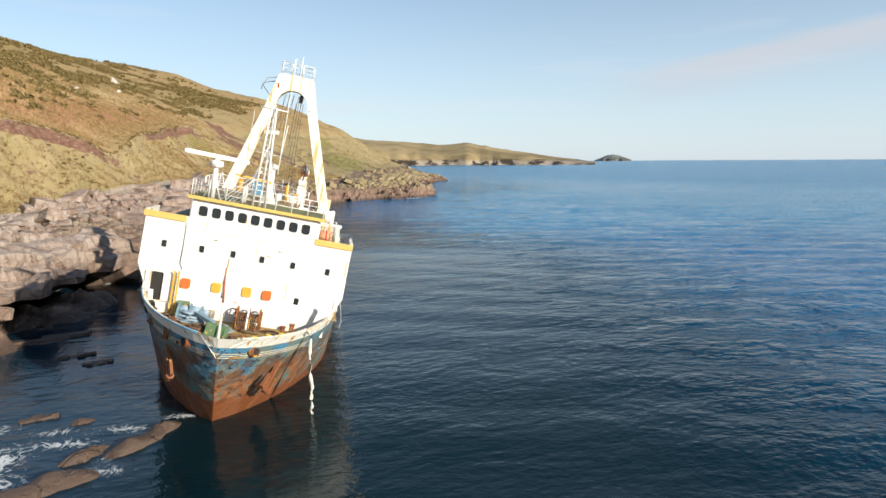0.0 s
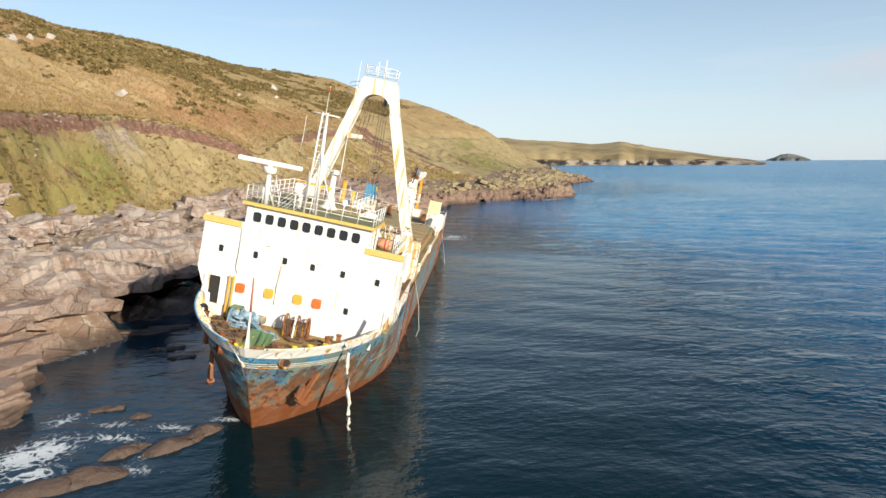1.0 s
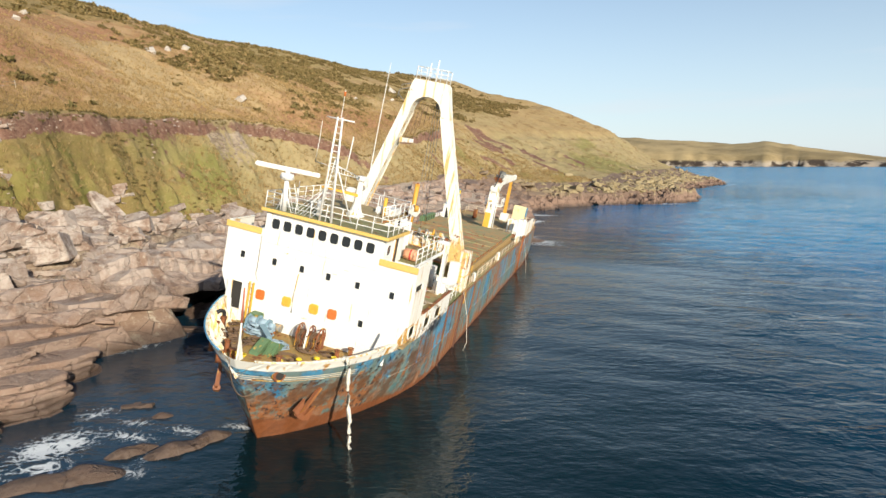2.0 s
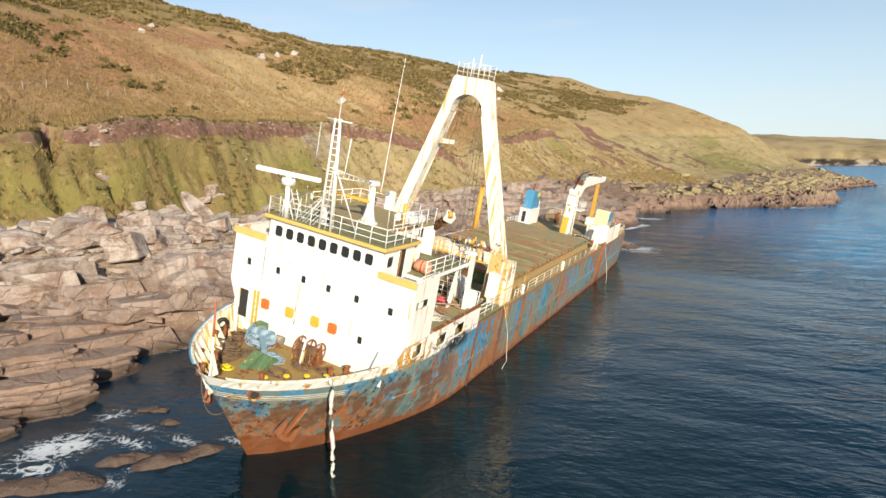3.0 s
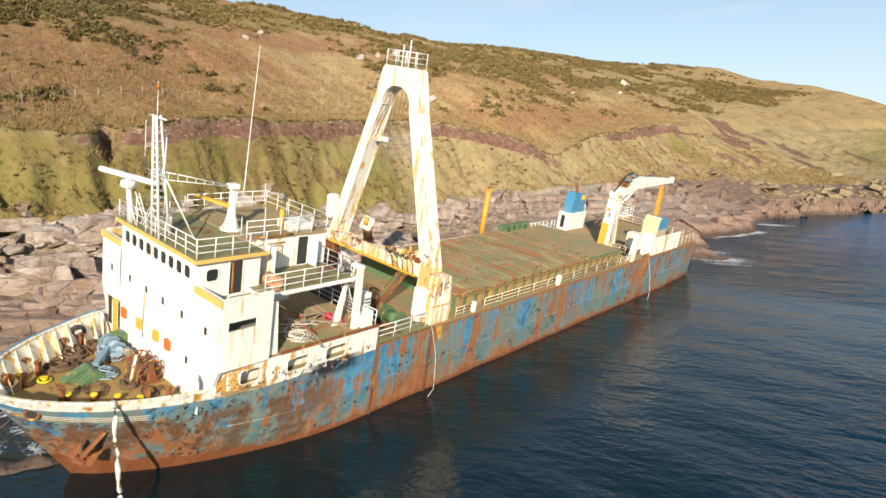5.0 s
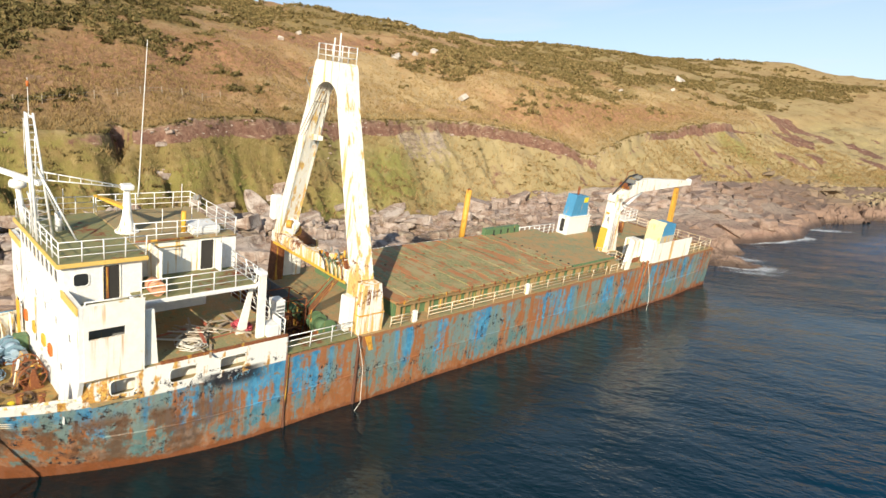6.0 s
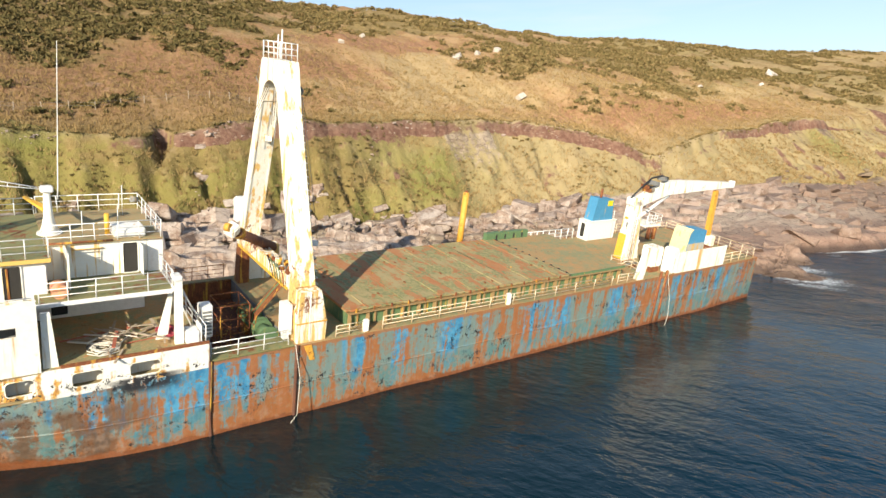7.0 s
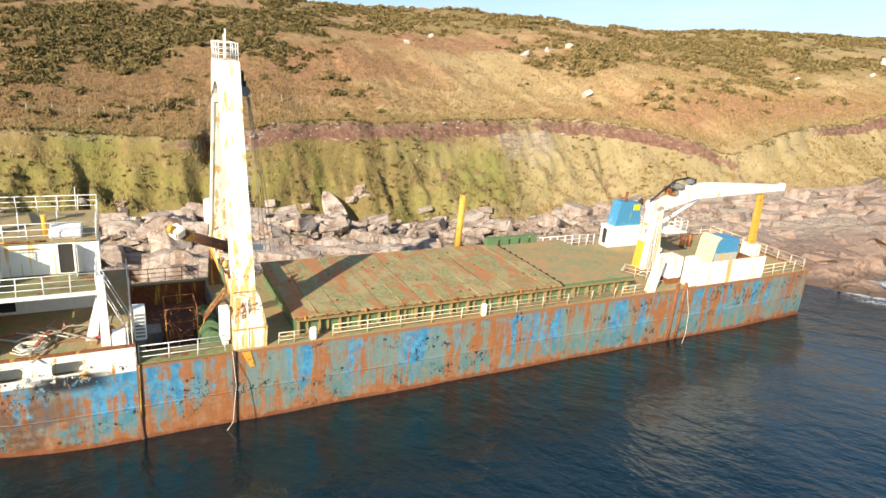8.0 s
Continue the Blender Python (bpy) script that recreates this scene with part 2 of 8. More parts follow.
def hull_material():
    m = Mat("weathered_hull_paint", 0.55)
    x, y, z = m.xyz()
    n_big = m.noise(0.35, 6, 0.62)
    n_mid = m.noise(1.6, 6, 0.65)
    n_fine = m.noise(7.0, 5, 0.6)
    runs = m.noise(1.0, 5, 0.6, m.scaled(1.6, 1.6, 0.16))
    runs2 = m.noise(1.0, 4, 0.6, m.scaled(0.55, 0.55, 0.05, off=(7, 3, 0)))
    blue = m.mix(m.step(n_mid, 0.35, 0.65), (0.035, 0.175, 0.335), (0.085, 0.30, 0.47))
    blue = m.mix(m.step(runs2, 0.40, 0.54), blue, m.mix(n_mid, (0.10, 0.19, 0.20), (0.22, 0.26, 0.225)))
    blue = m.mix(m.step(m.noise(2.6, 7, 0.72), 0.58, 0.61), blue, (0.21, 0.17, 0.12))
    blue = m.mix(m.math("MULTIPLY", m.step(z, -3.1, -2.5, 1.0, 0.0), 0.7), blue, m.mix(n_mid, (0.045, 0.15, 0.165), (0.13, 0.24, 0.23)))
    thin_runs = m.noise(1.0, 4, 0.6, m.scaled(5.0, 5.0, 0.22, off=(2, 9, 1)))
    rust = m.mix(m.step(n_fine, 0.35, 0.65), (0.31, 0.095, 0.024), m.mix(n_mid, (0.15, 0.042, 0.015), (0.44, 0.19, 0.055)))
    waist = m.math("MULTIPLY", m.step(y, 18.35, 18.5), m.step(y, 23.4, 23.6, 1.0, 0.0))
    bow = m.math("MULTIPLY", m.step(y, 8.0, 15.0, 1.0, 0.0), m.math("ADD", m.step(z, -2.9, -1.5, 0.025, -0.035), m.math("ADD", m.step(x, -0.6, 0.4, -0.05, 0.0), m.step(y, 0.8, 3.4, -0.05, 0.0))))
    eat = m.math("ADD", m.math("ADD", m.math("ADD", m.math("MULTIPLY", runs, 0.34), m.math("MULTIPLY", thin_runs, 0.14)), m.math("MULTIPLY", n_big, 0.30)), m.math("MULTIPLY", m.noise(3.0, 8, 0.75), 0.22))
    eat = m.math("ADD", m.math("ADD", eat, m.step(z, -4.6, -3.4, 0.04, 0.0)), m.math("ADD", m.math("ADD", m.math("MULTIPLY", waist, m.step(z, -3.0, -1.6, 0.05, 0.01)), m.math("MULTIPLY", m.math("MULTIPLY", m.step(y, 14.8, 16.0), m.step(y, 18.3, 18.4, 1.0, 0.0)), m.step(z, -2.0, -1.2, 0.0, -0.06))), bow))
    mid = m.mix(n_fine, (0.27, 0.17, 0.09), (0.175, 0.18, 0.15))
    c = m.mix(m.math("MULTIPLY", m.step(eat, 0.494, 0.504), 0.7), blue, mid)
    c = m.mix(m.math("MULTIPLY", m.step(eat, 0.511, 0.540), 0.9), c, rust)
    edge = m.math("MULTIPLY", m.step(m.math("ADD", z, m.math("MULTIPLY", n_mid, 0.5)), 0.0, 0.12), m.step(y, 18.4, 18.6))
    c = m.mix(m.math("MULTIPLY", edge, 0.85), c, (0.30, 0.125, 0.045))
    # black scuffs where the top coat has flaked
    chips = m.noise(3.6, 9, 0.78, m.scaled(1.0, 1.0, 0.8))
    flake = m.math("MULTIPLY", m.step(chips, 0.545, 0.56), m.step(m.math("ADD", m.noise(0.30, 4, 0.6, m.scaled(1, 1, 1.6)), m.step(y, 13.0, 18.0, 0.07, 0.0)), 0.52, 0.58))
    bare = m.math("MULTIPLY", m.math("MULTIPLY", m.step(y, 12.6, 14.4), m.step(y, 16.0, 17.8, 1.0, 0.0)), m.math("MULTIPLY", m.step(z, -1.2, -0.6), m.step(z, -0.1, 0.1, 1.0, 0.0)))
    flake = m.math("MAXIMUM", flake, m.math("MULTIPLY", bare, m.step(m.math("ADD", m.math("MULTIPLY", chips, 0.5), m.math("MULTIPLY", m.noise(1.3, 6, 0.7), 0.5)), 0.43, 0.46)))
    c = m.mix(flake, c, (0.016, 0.018, 0.024))
    grime = m.math("MULTIPLY", m.step(m.noise(0.55, 7, 0.7, m.scaled(1, 1, 0.7)), 0.46, 0.54), m.math("MULTIPLY", m.step(y, 13.5, 17.0, 0.85, 0.0), m.step(z, -1.6, -0.9, 1.0, 0.0)))
    c = m.mix(grime, c, m.mix(n_fine, (0.07, 0.042, 0.026), (0.20, 0.09, 0.04)))
    # bare band over the old load line, weed and rust at the water
    wob = m.math("ADD", z, m.math("MULTIPLY", m.math("SUBTRACT", n_mid, 0.5), 1.0))
    band = m.math("MULTIPLY", m.step(wob, -2.75, -2.6, 1.0, 0.0), m.step(n_mid, 0.5, 0.6))
    c = m.mix(m.math("MULTIPLY", band, 0.4), c, m.mix(n_fine, (0.25, 0.10, 0.05), (0.30, 0.27, 0.22)))
    c = m.mix(m.step(wob, -4.55, -4.35, 1.0, 0.0), c, m.mix(n_fine, (0.30, 0.095, 0.03), (0.12, 0.05, 0.025)))
    # three thin white lines round the bow
    for line in (-1.02, -1.16, -1.30):
        near = m.step(m.math("ABSOLUTE", m.math("SUBTRACT", z, line)), 0.025, 0.04, 1.0, 0.0)
        c = m.mix(m.math("MULTIPLY", m.math("MULTIPLY", near, m.step(y, 5.2, 5.6, 1.0, 0.0)), m.step(n_fine, 0.3, 0.42)), c, (0.75, 0.68, 0.55))
    # the white strake along the bow and the accommodation
    top = m.node("ShaderNodeMapRange")
    m.put(y, top.inputs[0])
    for i, v in enumerate((0.0, 18.0, -0.62, -0.25)):
        top.inputs[1 + i].default_value = v
    white = m.mix(m.step(m.math("ADD", m.math("ADD", m.math("MULTIPLY", runs, 0.6), m.math("MULTIPLY", n_mid, 0.4)), m.math("ADD", m.step(y, 3.0, 8.5, -0.025, 0.055), m.step(y, 10.5, 13.0, 0.0, -0.065))), 0.53, 0.60), (0.79, 0.77, 0.71), m.mix(m.step(n_fine, 0.35, 0.7), (0.62, 0.37, 0.08), (0.34, 0.13, 0.035)))
    white = m.mix(m.math("MULTIPLY", m.math("MULTIPLY", flake, m.step(y, 5.0, 9.0)), m.step(z, 0.3, 0.5, 1.0, 0.0)), white, (0.02, 0.02, 0.025))
    is_white = m.math("MULTIPLY", m.step(m.math("SUBTRACT", z, top.outputs[0]), -0.03, 0.03), m.step(y, 18.3, 18.45, 1.0, 0.0))
    c = m.mix(is_white, c, white)
    m.color(c)
    m.rough(m.step(runs, 0.4, 0.6, 0.42, 0.8))
    m.bump(m.math("ADD", n_fine, m.math("MULTIPLY", runs, 1.5)), 0.02)
    return m.m


HULL = hull_material()


def land_material():
    m = Mat("moor_grass_and_rock", 0.95, spec=0.2)
    geo = m.node("ShaderNodeNewGeometry")
    pos = geo.outputs["Position"]
    x, y, z = m.xyz(pos)
    n_big, n_mid, n_fine = m.noise(0.02, 6, 0.6, pos), m.noise(0.12, 6, 0.65, pos), m.noise(1.1, 6, 0.7, pos)
    tuft = m.noise(0.6, 8, 0.75, pos)
    at = m.node("ShaderNodeAttribute")
    at.attribute_name = "cover"
    cx, cy, cz = m.xyz(at.outputs["Vector"])
    at2 = m.node("ShaderNodeAttribute")
    at2.attribute_name = "plants"
    bracken, thicket, lush = m.xyz(at2.outputs["Vector"])
    at3 = m.node("ShaderNodeAttribute")
    at3.attribute_name = "dry"
    straw, lip, _ = m.xyz(at3.outputs["Vector"])
    patch = m.noise(0.055, 7, 0.7, m.scaled(1.0, 0.6, 1.0, pos))
    blot = m.noise(0.3, 7, 0.7, pos)
    low = m.mix(m.step(n_mid, 0.38, 0.62), (0.25, 0.185, 0.072), (0.175, 0.145, 0.046))
    low = m.mix(m.step(blot, 0.50, 0.66), low, (0.33, 0.26, 0.11))
    low = m.mix(m.math("MULTIPLY", m.step(blot, 0.33, 0.44, 1.0, 0.0), 0.7), low, (0.15, 0.115, 0.045))
    low = m.mix(m.math("MULTIPLY", m.step(m.math("ADD", y, m.math("MULTIPLY", n_mid, 50.0)), 95.0, 125.0, 1.0, 0.0), 0.55), low, m.mix(m.step(n_fine, 0.35, 0.65), (0.15, 0.105, 0.042), (0.24, 0.165, 0.07)))
    low = m.mix(m.math("MULTIPLY", m.step(patch, 0.50, 0.58), 0.6), low, (0.20, 0.185, 0.05))
    low = m.mix(m.math("MULTIPLY", m.step(m.math("ADD", lush, m.math("MULTIPLY", m.math("SUBTRACT", blot, 0.5), 1.2)), 0.3, 0.9), 0.75), low, m.mix(n_fine, (0.13, 0.145, 0.034), (0.225, 0.21, 0.055)))
    low = m.mix(m.math("MULTIPLY", m.step(m.math("ADD", y, m.math("MULTIPLY", n_mid, 40.0)), 100.0, 150.0), m.step(lush, 0.1, 0.9, 0.6, 0.22)), low, m.mix(blot, (0.31, 0.238, 0.122), (0.50, 0.395, 0.24)))
    high = m.mix(m.step(n_mid, 0.40, 0.60), (0.41, 0.265, 0.14), (0.30, 0.175, 0.085))
    high = m.mix(m.math("MULTIPLY", m.step(blot, 0.52, 0.66), 0.6), high, (0.42, 0.31, 0.15))
    ragged = m.math("MULTIPLY", m.math("SUBTRACT", blot, 0.5), 1.5)
    high = m.mix(m.math("MULTIPLY", m.step(m.math("ADD", straw, ragged), 0.2, 0.8), 0.6), high, m.mix(n_fine, (0.40, 0.30, 0.14), (0.55, 0.43, 0.24)))
    high = m.mix(m.math("MULTIPLY", m.step(m.math("ADD", bracken, ragged), 0.2, 0.65), 0.85), high, m.mix(m.step(n_fine, 0.35, 0.65), (0.25, 0.12, 0.065), (0.40, 0.215, 0.125)))
    high = m.mix(m.math("MULTIPLY", m.step(m.math("ADD", thicket, ragged), 0.25, 0.6), 0.8), high, m.mix(m.step(n_fine, 0.35, 0.65), (0.17, 0.135, 0.05), (0.29, 0.21, 0.09)))
    high = m.mix(m.math("MULTIPLY", m.step(m.math("ADD", y, m.math("MULTIPLY", n_mid, 90.0)), 250.0, 330.0), 0.55), high, m.mix(blot, (0.26, 0.20, 0.08), (0.42, 0.32, 0.16)))
    high = m.mix(m.math("MULTIPLY", m.step(m.math("ADD", y, m.math("MULTIPLY", n_mid, 60.0)), 70.0, 122.0, 1.0, 0.0), 0.6), high, m.mix(m.step(n_fine, 0.4, 0.6), (0.125, 0.078, 0.038), (0.22, 0.13, 0.065)))
    grass = m.mix(cz, low, high)
    far = m.step(y, 185.0, 240.0)      # heather and rush clumps, and bleached grass, on the hill above the point
    clump = m.noise(0.22, 8, 0.78, m.scaled(1.0, 0.45, 1.3, pos))
    grass = m.mix(m.math("MULTIPLY", far, m.step(clump, 0.53, 0.62, 0.0, 0.75)), grass, m.mix(blot, (0.15, 0.085, 0.035), (0.24, 0.14, 0.05)))
    grass = m.mix(m.math("MULTIPLY", far, m.step(clump, 0.38, 0.46, 0.6, 0.0)), grass, (0.40, 0.32, 0.14))
    grass = m.mix(m.math("MULTIPLY", m.step(tuft, 0.56, 0.68), 0.6), grass, (0.105, 0.082, 0.032))
    grass = m.mix(m.math("MULTIPLY", m.step(tuft, 0.36, 0.45, 1.0, 0.0), 0.45), grass, (0.38, 0.29, 0.135))
    strata = m.noise(1.0, 6, 0.65, m.scaled(0.25, 0.5, 1.8, pos))
    rock = m.mix(m.step(strata, 0.35, 0.65), (0.20, 0.14, 0.10), (0.39, 0.31, 0.225))
    rock = m.mix(m.step(m.math("ADD", z, m.math("MULTIPLY", n_mid, 4.0)), 3.5, 8.5, 0.8, 0.0), rock, m.mix(n_fine, (0.175, 0.105, 0.075), (0.25, 0.165, 0.12)))
    rock = m.mix(m.step(n_fine, 0.5, 0.72), rock, (0.46, 0.40, 0.31))
    rock = m.mix(m.step(y, 112.0, 128.0, 0.0, 0.7), rock, m.mix(m.step(m.math("ADD", z, m.math("MULTIPLY", n_mid, 6.0)), 4.0, 9.0), m.mix(n_fine, (0.23, 0.13, 0.10), (0.33, 0.22, 0.17)), m.mix(n_fine, (0.36, 0.28, 0.22), (0.50, 0.42, 0.35))))
    rock = m.mix(m.step(y, 165.0, 215.0, 0.0, 0.85), rock, m.mix(n_fine, (0.11, 0.072, 0.055), (0.22, 0.15, 0.11)))
    crack = m.voro(0.55, co=m.scaled(0.6, 1.0, 1.4, pos))
    rock = m.mix(m.step(crack, 0.02, 0.0), rock, (0.06, 0.045, 0.04))
    earth = m.mix(m.step(n_fine, 0.35, 0.7), (0.14, 0.07, 0.05), (0.25, 0.145, 0.10))
    earth = m.mix(m.step(strata, 0.58, 0.7), earth, (0.40, 0.31, 0.22))
    f = m.step(m.math("ADD", cx, m.math("MULTIPLY", m.math("SUBTRACT", n_fine, 0.5), 0.9)), 0.42, 0.58)
    c = m.mix(f, rock, grass)
    c = m.mix(m.step(m.math("ADD", cy, m.math("MULTIPLY", m.math("SUBTRACT", tuft, 0.5), 0.8)), 0.45, 0.6), c, earth)
    c = m.mix(m.math("MULTIPLY", lip, m.step(tuft, 0.38, 0.5)), c, m.mix(n_fine, (0.30, 0.21, 0.15), (0.47, 0.37, 0.28)))      # pale stones at the lip
    # wet black band at the tide line
    wet = m.step(m.math("ADD", z, m.math("MULTIPLY", n_mid, 1.2)), 1.0, 2.2, 1.0, 0.0)
    c = m.mix(m.math("MULTIPLY", wet, 0.8), c, (0.05, 0.035, 0.028))
    m.color(c)
    m.rough(m.step(wet, 0.2, 0.8, 0.95, 0.45))
    m.bump(m.math("ADD", m.math("MULTIPLY", tuft, 1.0), m.math("MULTIPLY", n_fine, 0.5)), 0.35)
    return m.m


LAND = land_material()


def rock_material():
    m = Mat("shore_sandstone", 0.9, spec=0.3)
    geo = m.node("ShaderNodeNewGeometry")
    pos = geo.outputs["Position"]
    z = m.xyz(pos)[2]
    info = m.node("ShaderNodeObjectInfo").outputs["Random"]
    n1, n2 = m.noise(0.5, 6, 0.65, pos), m.noise(3.0, 7, 0.7, pos)
    base = m.mix(m.step(m.xyz(pos)[1], 112.0, 128.0, 0.0, 0.5), m.mix(info, (0.37, 0.295, 0.25), (0.54, 0.455, 0.39)), (0.35, 0.25, 0.21))
    base = m.mix(m.step(m.xyz(pos)[1], 150.0, 195.0, 0.0, 0.85), base, (0.145, 0.095, 0.072))
    c = m.mix(m.step(n1, 0.4, 0.65), base, (0.25, 0.165, 0.12))
    point = m.math("MULTIPLY", m.step(m.xyz(pos)[1], 205.0, 235.0), m.step(m.math("ADD", z, m.math("MULTIPLY", m.noise(0.16, 4, 0.6, pos), 7.0)), 6.0, 8.2))
    c = m.mix(m.step(m.math("ADD", z, m.math("MULTIPLY", n1, 4.0)), 3.5, 8.5, 0.8, 0.0), c, m.mix(n2, (0.21, 0.13, 0.093), (0.335, 0.225, 0.165)))
    c = m.mix(m.math("MULTIPLY", m.step(n2, 0.52, 0.7), m.math("MULTIPLY", m.step(z, 2.0, 7.0, 0.35, 1.0), m.step(m.xyz(pos)[1], 150.0, 195.0, 1.0, 0.3))), c, (0.48, 0.43, 0.36))
    c = m.mix(point, c, m.mix(m.step(n1, 0.35, 0.6), (0.38, 0.31, 0.185), (0.29, 0.225, 0.12)))      # paler buff towards the tops on the point
    bent = m.node("ShaderNodeVectorMath")
    bent.operation = "ADD"
    m.put(pos, bent.inputs[0])
    push = m.node("ShaderNodeCombineXYZ")
    for i in range(3):
        m.put(m.math("MULTIPLY", m.noise(0.9 + 0.3 * i, 4, 0.6, pos), 1.1), push.inputs[i])
    m.put(push.outputs[0], bent.inputs[1])
    joint = m.voro(0.4, co=m.scaled(0.6, 1.0, 1.6, bent.outputs[0]))
    beds = m.noise(1.0, 5, 0.6, m.scaled(0.22, 0.3, 5.5, bent.outputs[0]))
    c = m.mix(m.math("MULTIPLY", m.math("MULTIPLY", m.step(joint, 0.0, 0.02, 1.0, 0.0), m.step(n1, 0.42, 0.56)), 0.6), c, (0.085, 0.06, 0.048))
    c = m.mix(m.math("MULTIPLY", m.step(beds, 0.37, 0.43, 1.0, 0.0), 0.4), c, (0.13, 0.088, 0.066))
    wet = m.step(m.math("ADD", z, m.math("MULTIPLY", n1, 1.2)), 0.9, 2.0, 1.0, 0.0)
    c = m.mix(m.math("MULTIPLY", wet, 0.75), c, (0.06, 0.04, 0.03))
    m.color(c)
    m.rough(m.step(wet, 0.2, 0.8, 0.9, 0.4))
    m.bump(m.math("ADD", m.math("ADD", n2, beds), m.math("MULTIPLY", m.step(joint, 0.0, 0.05), 0.5)), 0.15)
    return m.m


ROCK = rock_material()


def water_material():
    m = Mat("sea_water", 0.06, spec=0.32)
    m.b.inputs["IOR"].default_value = 1.33
    geo = m.node("ShaderNodeNewGeometry")
    pos = geo.outputs["Position"]
    px, py, pz = m.xyz(pos)
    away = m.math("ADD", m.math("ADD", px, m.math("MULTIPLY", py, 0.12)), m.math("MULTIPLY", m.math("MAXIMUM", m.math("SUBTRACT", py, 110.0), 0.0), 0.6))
    off = m.step(away, 14.0, 75.0)      # shoal to deep water; the outer blue also stands for reflected sky
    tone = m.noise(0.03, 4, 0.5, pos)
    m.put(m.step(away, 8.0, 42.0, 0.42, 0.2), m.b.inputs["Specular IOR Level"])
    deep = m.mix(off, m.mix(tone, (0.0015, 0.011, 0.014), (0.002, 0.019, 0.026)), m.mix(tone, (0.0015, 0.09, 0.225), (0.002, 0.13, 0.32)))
    # far sea and the water astern coloured brighter, for sky mirrored by waves
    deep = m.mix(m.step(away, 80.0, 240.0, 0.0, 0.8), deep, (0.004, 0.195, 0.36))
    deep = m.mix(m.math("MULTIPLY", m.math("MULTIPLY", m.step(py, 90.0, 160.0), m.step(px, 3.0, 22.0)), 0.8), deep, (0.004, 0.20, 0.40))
    deep = m.mix(m.step(px, -16.0, -9.0, 1.0, 0.0), deep, (0.008, 0.03, 0.05))      # cove lightened: the sky's reflection is put into the base colour
    at = m.node("ShaderNodeAttribute")
    at.attribute_name = "foam"
    fx = m.xyz(at.outputs["Vector"])[0]
    lace = m.noise(0.55, 7, 0.68, pos, 1.6)
    lace = m.math("SUBTRACT", 1.0, m.math("ABSOLUTE", m.math("SUBTRACT", m.math("MULTIPLY", lace, 4.0), 2.0)))
    fine = m.noise(4.0, 6, 0.7, pos, 0.8)
    f = m.step(m.math("ADD", m.math("ADD", m.math("MULTIPLY", lace, 0.55), m.math("MULTIPLY", fine, 0.45)), m.math("MULTIPLY", fx, 0.44)), 0.84, 1.0)
    f = m.math("MULTIPLY", f, m.step(fx, 0.02, 0.12))
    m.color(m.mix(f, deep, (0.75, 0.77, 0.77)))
    m.rough(m.math("MAXIMUM", m.step(f, 0.0, 0.6, 0.03, 0.8), m.math("ADD", m.math("MULTIPLY", off, 0.06), m.step(away, 120.0, 500.0, 0.0, 0.14))))
    rot = m.node("ShaderNodeMapping")
    rot.inputs[2].default_value = (0, 0, radians(-14))
    m.put(pos, rot.inputs[0])
    turn = rot.outputs[0]
    w1 = m.noise(0.42, 3, 0.5, m.scaled(0.6, 1.0, 1.0, turn), 0.3)
    w2 = m.noise(1.5, 3, 0.5, m.scaled(0.7, 1.0, 1.0, turn), 0.1)
    w3 = m.noise(0.07, 3, 0.5, m.scaled(0.5, 1.0, 1.0, turn))
    gust = m.step(m.noise(0.02, 4, 0.6, m.scaled(0.4, 1.0, 1.0, turn)), 0.35, 0.65, 0.55, 1.25)
    w4 = m.noise(4.2, 3, 0.55, m.scaled(0.6, 1.0, 1.0, turn), 0.2)
    h = m.math("ADD", m.math("ADD", m.math("MULTIPLY", w1, 1.5), m.math("MULTIPLY", w4, 0.22)), m.math("ADD", m.math("MULTIPLY", w2, 0.62), m.math("MULTIPLY", w3, 1.2)))
    calm = m.math("MULTIPLY", m.step(px, 8.0, 36.0, 1.0, 0.0), m.step(py, 98.0, 118.0, 1.0, 0.0))
    lee = m.math("ADD", m.step(calm, 0.0, 1.0, 1.75, 0.36), m.step(away, 50.0, 200.0, 0.0, 0.5))      # calmer between the ship and the camera
    m.bump(m.math("MULTIPLY", m.math("MULTIPLY", h, gust), lee), 0.27)
    return m.m


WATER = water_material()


def far_material(name, grass, cliff):
    m = Mat(name, 0.95, spec=0.1)
    geo = m.node("ShaderNodeNewGeometry")
    pos = geo.outputs["Position"]
    z = m.xyz(pos)[2]
    n1, n2 = m.noise(0.006, 6, 0.65, pos), m.noise(0.03, 6, 0.65, pos)
    g = m.mix(m.step(n1, 0.4, 0.6), grass, tuple(v * 1.7 for v in grass))
    c = m.mix(m.step(m.math("ADD", z, m.math("MULTIPLY", n2, 22.0)), 20.0, 28.0), m.mix(m.step(n2, 0.42, 0.55), (0.06, 0.045, 0.035), cliff), g)
    m.color(c)
    return m.m


# distance haze is mixed into these colours: paler moor and cliff, greyed islet
FAR = far_material("hazed_moor", (0.25, 0.19, 0.10), (0.42, 0.35, 0.27))
ISLET = far_material("hazed_islet", (0.15, 0.16, 0.145), (0.20, 0.20, 0.19))


